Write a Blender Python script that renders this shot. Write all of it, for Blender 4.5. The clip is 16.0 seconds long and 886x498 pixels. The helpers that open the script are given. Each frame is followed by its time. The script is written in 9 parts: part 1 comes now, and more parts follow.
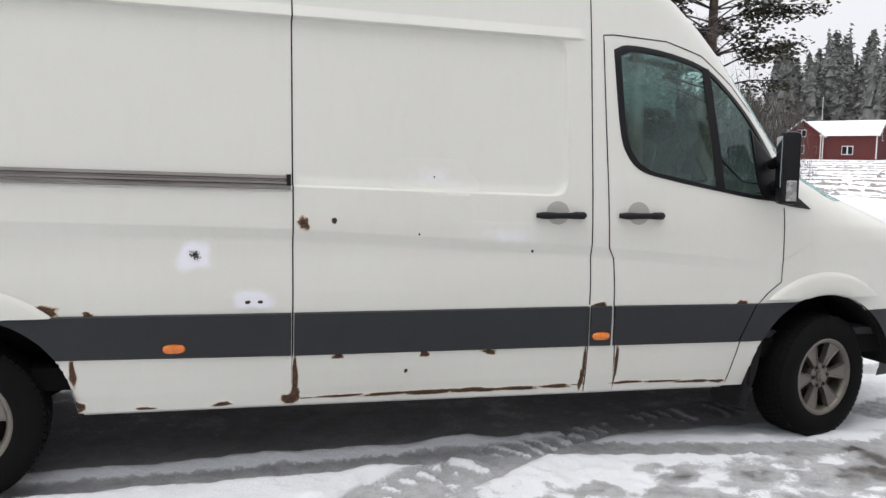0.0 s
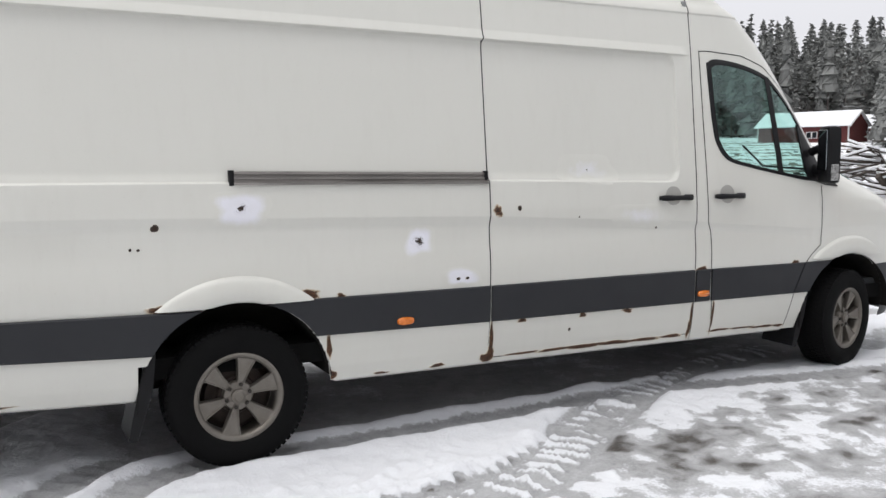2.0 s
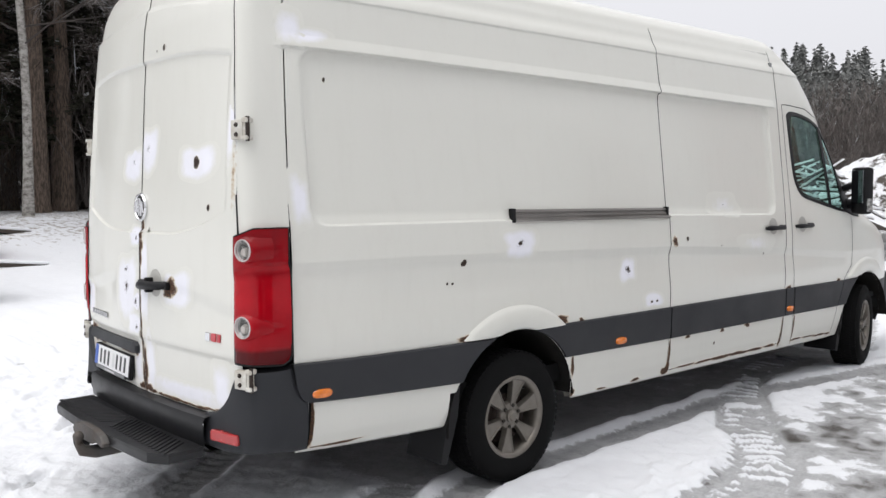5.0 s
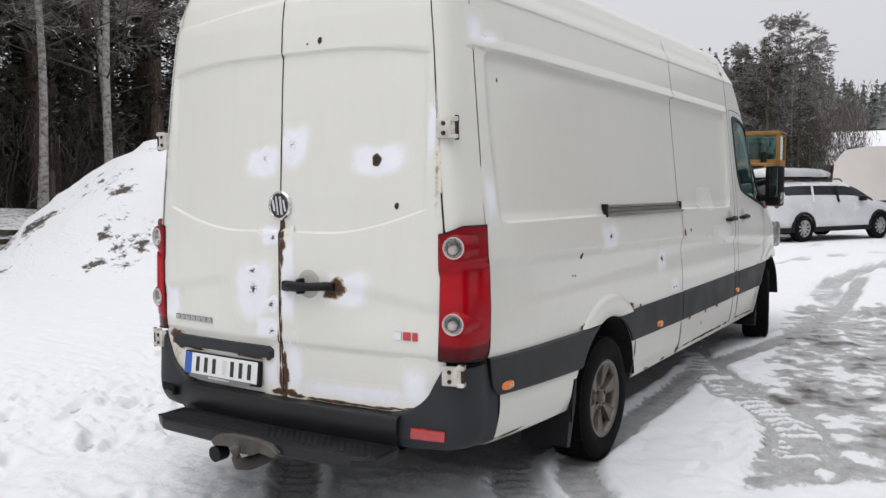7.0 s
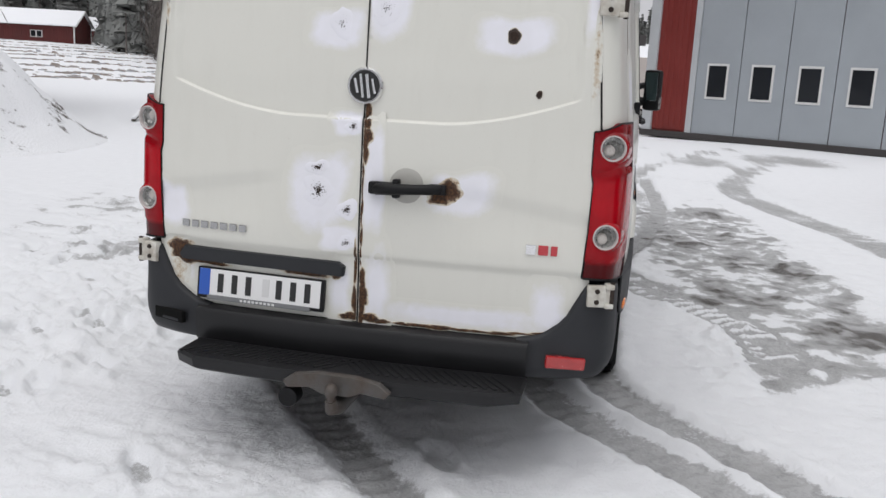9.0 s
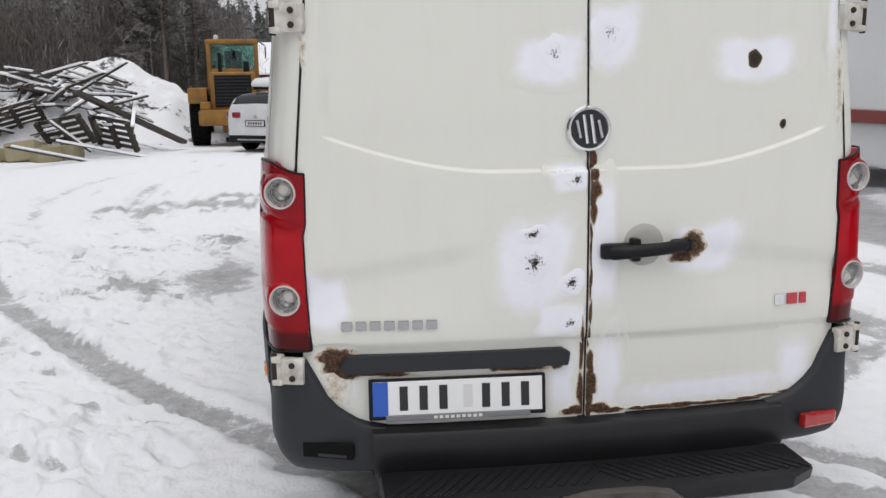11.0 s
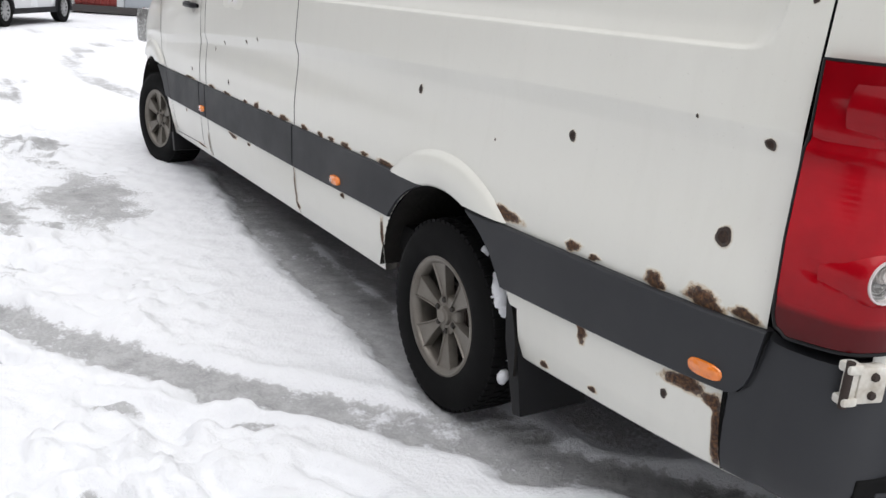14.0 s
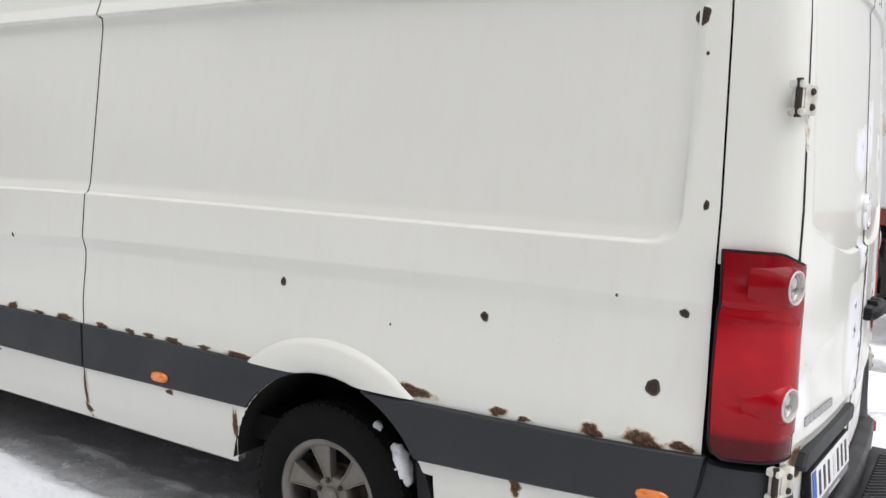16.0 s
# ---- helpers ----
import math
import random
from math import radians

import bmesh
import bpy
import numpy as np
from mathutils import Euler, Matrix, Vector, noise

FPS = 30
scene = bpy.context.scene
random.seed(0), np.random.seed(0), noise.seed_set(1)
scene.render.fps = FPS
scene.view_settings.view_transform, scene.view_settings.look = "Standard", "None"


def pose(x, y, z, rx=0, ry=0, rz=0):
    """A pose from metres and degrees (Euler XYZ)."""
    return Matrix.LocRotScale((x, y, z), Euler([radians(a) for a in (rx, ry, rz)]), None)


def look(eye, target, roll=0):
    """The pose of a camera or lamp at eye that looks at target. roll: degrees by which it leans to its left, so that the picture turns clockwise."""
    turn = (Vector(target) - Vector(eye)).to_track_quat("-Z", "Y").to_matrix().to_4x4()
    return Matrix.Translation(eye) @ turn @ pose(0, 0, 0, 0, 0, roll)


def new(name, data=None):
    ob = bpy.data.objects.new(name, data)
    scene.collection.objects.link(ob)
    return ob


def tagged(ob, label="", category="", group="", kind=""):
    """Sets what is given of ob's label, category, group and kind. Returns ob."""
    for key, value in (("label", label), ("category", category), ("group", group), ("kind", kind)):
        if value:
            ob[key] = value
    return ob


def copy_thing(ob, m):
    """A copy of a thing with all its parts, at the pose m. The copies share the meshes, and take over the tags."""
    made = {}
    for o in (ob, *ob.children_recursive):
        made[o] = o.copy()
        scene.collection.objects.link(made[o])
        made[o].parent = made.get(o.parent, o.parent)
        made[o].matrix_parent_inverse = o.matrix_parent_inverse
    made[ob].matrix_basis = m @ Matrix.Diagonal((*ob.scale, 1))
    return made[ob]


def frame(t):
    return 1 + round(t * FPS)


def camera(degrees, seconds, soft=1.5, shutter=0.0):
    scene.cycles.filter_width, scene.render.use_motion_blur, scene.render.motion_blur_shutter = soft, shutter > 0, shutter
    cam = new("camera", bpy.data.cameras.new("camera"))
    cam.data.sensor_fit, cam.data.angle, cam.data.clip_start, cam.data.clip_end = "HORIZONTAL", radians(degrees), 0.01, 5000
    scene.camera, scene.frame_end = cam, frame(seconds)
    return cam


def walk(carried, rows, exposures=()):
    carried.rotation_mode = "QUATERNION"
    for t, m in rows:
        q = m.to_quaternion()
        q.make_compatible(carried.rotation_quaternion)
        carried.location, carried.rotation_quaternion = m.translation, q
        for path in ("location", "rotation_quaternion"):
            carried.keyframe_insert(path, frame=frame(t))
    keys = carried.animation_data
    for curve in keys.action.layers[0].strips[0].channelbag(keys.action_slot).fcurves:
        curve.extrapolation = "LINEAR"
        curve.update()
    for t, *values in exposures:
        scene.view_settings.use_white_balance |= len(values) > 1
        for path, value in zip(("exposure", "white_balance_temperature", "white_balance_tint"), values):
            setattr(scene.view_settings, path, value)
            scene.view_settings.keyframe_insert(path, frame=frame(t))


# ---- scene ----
cam = camera(54.4, 16.0)
PATH = [
    (0, (0.939, -4.91, 1.453), (1.504, -3.0, 1.271), 1.2),
    (0.5, (0.433, -4.936, 1.451), (1.094, -3.058, 1.264), 1.5),
    (1, (-0.052, -4.989, 1.454), (0.701, -3.148, 1.247), 0.3),
    (1.5, (-0.508, -5.04, 1.48), (0.325, -3.237, 1.246), -1.1),
    (2, (-0.981, -5.043, 1.484), (-0.073, -3.273, 1.277), -0.3),
    (2.5, (-1.414, -5.047, 1.487), (-0.463, -3.297, 1.303), -0.2),
    (3, (-1.801, -4.918, 1.496), (-0.807, -3.191, 1.331), -1.1),
    (3.5, (-2.222, -4.788, 1.503), (-1.152, -3.104, 1.365), -0.6),
    (4, (-2.565, -4.563, 1.499), (-1.414, -2.931, 1.384), -0.2),
    (4.2, (-2.677, -4.469, 1.51), (-1.494, -2.86, 1.395), -0.3),
    (6.3, (-4.138, -3.222, 1.571), (-2.557, -2.007, 1.417), -0.6),
    (6.5, (-4.236, -3.078, 1.587), (-2.617, -1.914, 1.439), -0.7),
    (7, (-4.533, -2.735, 1.575), (-2.842, -1.678, 1.417), -0.5),
    (7.5, (-4.625, -2.298, 1.535), (-2.91, -1.297, 1.296), 0.3),
    (8, (-4.699, -1.852, 1.505), (-2.909, -1.024, 1.173), 0.8),
    (8.2, (-4.724, -1.684, 1.496), (-2.897, -0.948, 1.15), 1.5),
    (10.3, (-4.275, 0.218, 1.602), (-2.314, 0.157, 1.21), 1.1),
    (10.5, (-4.231, 0.391, 1.617), (-2.272, 0.25, 1.24), 0.4),
    (11, (-4.033, 0.796, 1.602), (-2.089, 0.513, 1.226), -0.7),
    (11.5, (-3.826, 1.182, 1.566), (-1.92, 0.756, 1.134), 0.0),
    (12, (-3.529, 1.474, 1.537), (-1.677, 0.908, 1.038), 1.8),
    (12.5, (-3.179, 1.699, 1.501), (-1.362, 1.064, 0.955), 2.5),
    (13, (-2.877, 1.969, 1.46), (-1.118, 1.222, 0.87), 3.5),
    (13.5, (-2.613, 2.197, 1.445), (-0.903, 1.347, 0.851), 4.2),
    (14, (-2.437, 2.469, 1.471), (-0.807, 1.469, 0.886), 4.2),
    (14.5, (-2.32, 2.71, 1.538), (-0.788, 1.558, 0.967), 4.1),
    (15, (-2.193, 2.883, 1.592), (-0.769, 1.567, 1.102), 3.2),
    (15.5, (-2.099, 3.111, 1.633), (-0.847, 1.588, 1.296), 3.0),
    (16, (-1.942, 3.292, 1.63), (-0.874, 1.618, 1.394), 2.3),
]
EXPOSURES = [(0, 0.86), (1, 0.78), (2, 0.74), (3.5, 0.74), (4.2, 0.74), (6.5, 0.58), (8.2, 0.26), (10.5, 0.32), (11.5, 0.36), (12.5, 0.46), (13.5, 0.67), (14, 0.75), (15, 0.78), (16, 0.87)]
walk(cam, [(t, look(eye, target, roll)) for t, eye, target, roll in PATH], exposures=EXPOSURES)

# ---------------------------------------------------------------- light
world = bpy.data.worlds.new("overcast_sky")
scene.world = world
world.use_nodes = True
wn, wl = world.node_tree.nodes, world.node_tree.links
wn.clear()
sky = wn.new("ShaderNodeTexSky")
sky.sky_type, sky.sun_disc = "NISHITA", False
sky.sun_elevation, sky.sun_rotation = radians(67), radians(270)
sky.dust_density, sky.air_density = 3.0, 1.0
grey = wn.new("ShaderNodeHueSaturation")
grey.inputs["Saturation"].default_value = 0.15
grey.inputs["Value"].default_value = 0.09
cloud = wn.new("ShaderNodeMixRGB")
cloud.inputs["Fac"].default_value = 0.82
dome = wn.new("ShaderNodeTexCoord")
height = wn.new("ShaderNodeSeparateXYZ")
cover = wn.new("ShaderNodeValToRGB")
cover.color_ramp.elements[0].position, cover.color_ramp.elements[0].color = 0.0, (0.47, 0.47, 0.50, 1)
cover.color_ramp.elements[1].position, cover.color_ramp.elements[1].color = 1.0, (0.80, 0.80, 0.825, 1)
wl.new(dome.outputs["Generated"], height.inputs[0])
wl.new(height.outputs["Z"], cover.inputs["Fac"])
wl.new(cover.outputs[0], cloud.inputs["Color2"])
backg = wn.new("ShaderNodeBackground")
backg.inputs["Strength"].default_value = 1.0
wout = wn.new("ShaderNodeOutputWorld")
wl.new(sky.outputs[0], grey.inputs["Color"])
wl.new(grey.outputs[0], cloud.inputs["Color1"])
wl.new(cloud.outputs[0], backg.inputs["Color"])
wl.new(backg.outputs[0], wout.inputs["Surface"])
sun_data = bpy.data.lights.new("sun", "SUN")
sun_data.energy, sun_data.angle, sun_data.color = 1.0, radians(60), (1.0, 0.985, 0.97)
sun = new("sun", sun_data)
sun.matrix_world = look((-9, 1.5, 22), (0, 0, 0))
scene.view_settings.exposure = 0.0


# ---------------------------------------------------------------- materials
def nodes_of(name):
    m = bpy.data.materials.new(name)
    m.use_nodes = True
    n, l = m.node_tree.nodes, m.node_tree.links
    return m, n, l, n["Principled BSDF"]


def rgba(c):
    return (c[0], c[1], c[2], 1)


def noise_node(n, l, coord, scale, detail=4, rough=0.55):
    t = n.new("ShaderNodeTexNoise")
    t.inputs["Scale"].default_value, t.inputs["Detail"].default_value, t.inputs["Roughness"].default_value = scale, detail, rough
    l.new(coord, t.inputs["Vector"])
    return t.outputs["Fac"]


def mix_node(n, l, fac, a, b, kind="MIX"):
    x = n.new("ShaderNodeMixRGB")
    x.blend_type = kind
    for sock, v in (("Fac", fac), ("Color1", a), ("Color2", b)):
        if isinstance(v, (int, float)):
            x.inputs[sock].default_value = v
        elif isinstance(v, tuple):
            x.inputs[sock].default_value = rgba(v)
        else:
            l.new(v, x.inputs[sock])
    return x.outputs["Color"]


def ramp_node(n, l, src, stops):
    r = n.new("ShaderNodeValToRGB")
    e = r.color_ramp.elements
    e[0].position, e[0].color = stops[0][0], rgba(stops[0][1])
    e[1].position, e[1].color = stops[-1][0], rgba(stops[-1][1])
    for p, c in stops[1:-1]:
        k = e.new(p)
        k.color = rgba(c)
    l.new(src, r.inputs["Fac"])
    return r.outputs["Color"]


def step_node(n, l, src, lo, hi):
    return ramp_node(n, l, src, [(lo, (0, 0, 0)), (hi, (1, 1, 1))])


def math_node(n, l, op, a, b):
    x = n.new("ShaderNodeMath")
    x.operation = op
    for k, v in enumerate((a, b)):
        if isinstance(v, (int, float)):
            x.inputs[k].default_value = v
        else:
            l.new(v, x.inputs[k])
    return x.outputs[0]


def bump_node(n, l, bsdf, height, strength, dist=0.01):
    b = n.new("ShaderNodeBump")
    b.inputs["Strength"].default_value, b.inputs["Distance"].default_value = strength, dist
    l.new(height, b.inputs["Height"])
    l.new(b.outputs[0], bsdf.inputs["Normal"])


def coords(n, kind="Object"):
    return n.new("ShaderNodeTexCoord").outputs[kind]


def plain(name, c, rough=0.5, metal=0.0, var=0.25, big=1.5, small=60.0, bump=0.15, coat=0.0, c2=None, dist=0.004, each=0.0, spec=None):
    """A surface of one colour that varies at two scales, with fine relief."""
    m, n, l, b = nodes_of(name)
    co = coords(n)
    dark = c2 or tuple(v * (1 - var) for v in c)
    lite = tuple(min(1, v * (1 + var * 0.5)) for v in c)
    f1 = step_node(n, l, noise_node(n, l, co, big, 5), 0.3, 0.7)
    f2 = noise_node(n, l, co, small, 3)
    col = mix_node(n, l, f1, dark, c)
    col = mix_node(n, l, math_node(n, l, "MULTIPLY", f2, 0.5), col, lite)
    if each:
        info = n.new("ShaderNodeObjectInfo")
        col = mix_node(n, l, math_node(n, l, "MULTIPLY", info.outputs["Random"], each), col, tuple(v * 0.45 for v in c))
    l.new(col, b.inputs["Base Color"])
    rr = n.new("ShaderNodeMapRange")
    rr.inputs["To Min"].default_value, rr.inputs["To Max"].default_value = max(0.02, rough - 0.1), min(1, rough + 0.1)
    l.new(f1, rr.inputs["Value"])
    l.new(rr.outputs[0], b.inputs["Roughness"])
    b.inputs["Metallic"].default_value = metal
    if spec is not None:
        b.inputs["Specular IOR Level"].default_value = spec
    b.inputs["Coat Weight"].default_value = coat
    b.inputs["Coat Roughness"].default_value = 0.08
    if bump:
        bump_node(n, l, b, f2, bump, dist)
    return m


PAINT = (0.665, 0.660, 0.608)


def paint_colour(n, l, co):
    """Old cream-white van paint with faint road film and streaks."""
    f1 = step_node(n, l, noise_node(n, l, co, 0.9, 4), 0.25, 0.75)
    mp = n.new("ShaderNodeMapping")
    mp.inputs["Scale"].default_value = (6, 6, 1.2)
    l.new(co, mp.inputs["Vector"])
    f2 = noise_node(n, l, mp.outputs[0], 3.0, 5, 0.65)
    f3 = noise_node(n, l, co, 140, 2)
    col = mix_node(n, l, math_node(n, l, "MULTIPLY", f1, 0.35), PAINT, tuple(v * 0.93 for v in PAINT))
    col = mix_node(n, l, math_node(n, l, "MULTIPLY", step_node(n, l, f2, 0.5, 0.8), 0.09), col, (0.47, 0.455, 0.40))
    col = mix_node(n, l, math_node(n, l, "MULTIPLY", step_node(n, l, f3, 0.68, 0.78), 0.25), col, (0.40, 0.38, 0.33))
    return col


def paint_finish(n, l, b, co):
    rr = n.new("ShaderNodeMapRange")
    rr.inputs["To Min"].default_value, rr.inputs["To Max"].default_value = 0.24, 0.44
    l.new(noise_node(n, l, co, 2.2, 5), rr.inputs["Value"])
    l.new(rr.outputs[0], b.inputs["Roughness"])
    b.inputs["Coat Weight"].default_value = 0.5
    b.inputs["Coat Roughness"].default_value = 0.07


def make_paint():
    m, n, l, b = nodes_of("cream_van_paint")
    co = coords(n)
    l.new(paint_colour(n, l, co), b.inputs["Base Color"])
    paint_finish(n, l, b, co)
    bump_node(n, l, b, noise_node(n, l, co, 5, 2), 0.03, 0.01)
    return m


def make_patch(name, kind):
    """Rust or filler that eats into the paint; fade runs from 0 at a patch's rim to 1 in its middle."""
    m, n, l, b = nodes_of(name)
    co = coords(n)
    at = n.new("ShaderNodeAttribute")
    at.attribute_name = "fade"
    fade = at.outputs["Fac"]
    pc = paint_colour(n, l, co) if kind != "speck" else mix_node(n, l, noise_node(n, l, co, 9, 3), (0.83, 0.83, 0.90), (0.71, 0.71, 0.745))
    nz = noise_node(n, l, co, {"primer": 16, "speck": 170, "rust": 48}.get(kind, 60), 8, 0.72)
    k = math_node(n, l, "ADD", fade, math_node(n, l, "MULTIPLY", math_node(n, l, "SUBTRACT", nz, 0.5), {"primer": 0.42, "rust": 0.95, "pit": 0.34, "speck": 1.5}[kind]))
    paint_finish(n, l, b, co)
    if kind == "primer":
        tint = mix_node(n, l, noise_node(n, l, co, 9, 3), (0.83, 0.83, 0.90), (0.71, 0.71, 0.745))
        col = mix_node(n, l, math_node(n, l, "MULTIPLY", step_node(n, l, k, 0.12, 0.40), 0.95), pc, tint)
        b.inputs["Coat Weight"].default_value = 0.0
        b.inputs["Roughness"].default_value = 0.6
    else:
        f = noise_node(n, l, co, 120, 4, 0.7)
        rust = ramp_node(n, l, f, [(0.32, (0.016, 0.009, 0.007)), (0.50, (0.055, 0.027, 0.014)), (0.68, (0.17, 0.078, 0.032))] if kind == "rust" else [(0.3, (0.012, 0.008, 0.006)), (0.6, (0.034, 0.018, 0.011)), (0.8, (0.085, 0.042, 0.02))])
        stain = mix_node(n, l, math_node(n, l, "MULTIPLY", step_node(n, l, k, *((0.06, 0.26) if kind == "rust" else (0.04, 0.12))), {"rust": 0.75, "pit": 0.35, "speck": 0.0}[kind]), pc, (0.40, 0.27, 0.13))
        col = mix_node(n, l, step_node(n, l, k, *{"rust": (0.24, 0.34), "pit": (0.14, 0.20)}.get(kind, (0.42, 0.5))), stain, rust)
        rr = mix_node(n, l, step_node(n, l, k, 0.40, 0.5), (0.35, 0.35, 0.35), (0.9, 0.9, 0.9))
        l.new(rr, b.inputs["Roughness"])
        b.inputs["Coat Weight"].default_value = 0.0
        bump_node(n, l, b, math_node(n, l, "MULTIPLY", f, step_node(n, l, k, 0.42, 0.52)), 0.6, 0.004)
    l.new(col, b.inputs["Base Color"])
    return m


def make_glass(name, tint, rough=0.02):
    """Clear glass sheet: gloss over a tinted see-through."""
    m, n, l, b = nodes_of(name)
    n.remove(b)
    tr = n.new("ShaderNodeBsdfTransparent")
    tr.inputs["Color"].default_value = rgba(tint)
    gl = n.new("ShaderNodeBsdfGlossy")
    gl.inputs["Roughness"].default_value = rough
    gl.inputs["Color"].default_value = (0.80, 0.96, 0.94, 1)
    lw = n.new("ShaderNodeLayerWeight")
    lw.inputs["Blend"].default_value = 0.5
    fr = n.new("ShaderNodeMath")
    fr.operation = "MULTIPLY_ADD"
    l.new(math_node(n, l, "POWER", lw.outputs["Facing"], 4.0), fr.inputs[0])
    fr.inputs[1].default_value, fr.inputs[2].default_value = 0.6, 0.07
    mx = n.new("ShaderNodeMixShader")
    l.new(fr.outputs[0], mx.inputs["Fac"])
    l.new(tr.outputs[0], mx.inputs[1])
    l.new(gl.outputs[0], mx.inputs[2])
    l.new(mx.outputs[0], n["Material Output"].inputs["Surface"])
    return m


def make_snow(name, c=(0.83, 0.84, 0.87), bump=0.5):
    m, n, l, b = nodes_of(name)
    co = coords(n)
    f = noise_node(n, l, co, 3.0, 6)
    g = noise_node(n, l, co, 45, 5, 0.65)
    l.new(mix_node(n, l, f, tuple(v * 0.95 for v in c), c), b.inputs["Base Color"])
    b.inputs["Roughness"].default_value = 0.75
    b.inputs["Specular IOR Level"].default_value = 0.25
    bump_node(n, l, b, math_node(n, l, "ADD", g, math_node(n, l, "MULTIPLY", f, 3.0)), bump, 0.012)
    return m


def make_yard():
    """Snow that thins to grey slush and wet gravel where 'slush' is high; 'tread' marks packed tyre prints."""
    m, n, l, b = nodes_of("yard_snow")
    co = coords(n)
    at = n.new("ShaderNodeAttribute")
    at.attribute_name = "slush"
    far = n.new("ShaderNodeAttribute")
    far.attribute_name = "grass"
    f1 = noise_node(n, l, co, 1.1, 6, 0.6)
    f2 = noise_node(n, l, co, 7.0, 6, 0.65)
    f3 = noise_node(n, l, co, 55, 5, 0.7)
    wob = math_node(n, l, "ADD", math_node(n, l, "MULTIPLY", math_node(n, l, "SUBTRACT", f1, 0.5), 0.25),
                    math_node(n, l, "ADD", math_node(n, l, "MULTIPLY", math_node(n, l, "SUBTRACT", f2, 0.5), 0.62),
                              math_node(n, l, "MULTIPLY", math_node(n, l, "SUBTRACT", f3, 0.5), 0.55)))
    k = math_node(n, l, "ADD", at.outputs["Fac"], wob)
    snow = mix_node(n, l, f2, (0.70, 0.712, 0.74), (0.80, 0.81, 0.835))
    slush = mix_node(n, l, step_node(n, l, math_node(n, l, "ADD", math_node(n, l, "MULTIPLY", f2, 0.6), math_node(n, l, "MULTIPLY", f3, 0.4)), 0.36, 0.64), (0.27, 0.27, 0.273), (0.50, 0.505, 0.515))
    wet = mix_node(n, l, f3, (0.040, 0.038, 0.036), (0.125, 0.12, 0.115))
    grit = mix_node(n, l, step_node(n, l, noise_node(n, l, co, 160, 3), 0.52, 0.66), wet, (0.10, 0.075, 0.055))
    col = mix_node(n, l, step_node(n, l, k, 0.36, 0.52), snow, slush)
    col = mix_node(n, l, step_node(n, l, k, 0.68, 0.98), col, grit)
    straw = mix_node(n, l, f3, (0.13, 0.10, 0.07), (0.30, 0.25, 0.19))
    col = mix_node(n, l, step_node(n, l, math_node(n, l, "ADD", far.outputs["Fac"], math_node(n, l, "MULTIPLY", math_node(n, l, "SUBTRACT", f2, 0.5), 1.4)), 0.5, 0.75), col, straw)
    l.new(col, b.inputs["Base Color"])
    l.new(mix_node(n, l, step_node(n, l, k, 0.5, 0.95), (0.8, 0.8, 0.8), (0.36, 0.36, 0.36)), b.inputs["Roughness"])
    b.inputs["Specular IOR Level"].default_value = 0.3
    h = math_node(n, l, "ADD", math_node(n, l, "MULTIPLY", f3, 0.6), math_node(n, l, "SUBTRACT", math_node(n, l, "MULTIPLY", f2, 1.6), step_node(n, l, k, 0.3, 0.6)))
    bump_node(n, l, b, h, 0.5, 0.03)
    return m


def make_bark(name, c, dark, birch=False):
    m, n, l, b = nodes_of(name)
    co = coords(n)
    mp = n.new("ShaderNodeMapping")
    mp.inputs["Scale"].default_value = (2.2, 2.2, 3.2) if birch else (5, 5, 0.8)
    l.new(co, mp.inputs["Vector"])
    f = noise_node(n, l, mp.outputs[0], 3.5 if birch else 6.0, 6, 0.7)
    l.new(mix_node(n, l, step_node(n, l, f, 0.36 if birch else 0.44, 0.56), dark, c), b.inputs["Base Color"])
    b.inputs["Roughness"].default_value = 0.9
    bump_node(n, l, b, f, 0.6, 0.03)
    return m


def make_leaf(name, a, c, snowy=0.25):
    m, n, l, b = nodes_of(name)
    geo = n.new("ShaderNodeNewGeometry")
    col = mix_node(n, l, geo.outputs["Random Per Island"], a, c)
    sep = n.new("ShaderNodeMath")
    sep.operation = "GREATER_THAN"
    l.new(geo.outputs["Random Per Island"], sep.inputs[0])
    sep.inputs[1].default_value = 1 - snowy
    col = mix_node(n, l, sep.outputs[0], col, (0.42, 0.43, 0.45))
    l.new(col, b.inputs["Base Color"])
    b.inputs["Roughness"].default_value = 0.9
    b.inputs["Specular IOR Level"].default_value = 0.1
    return m


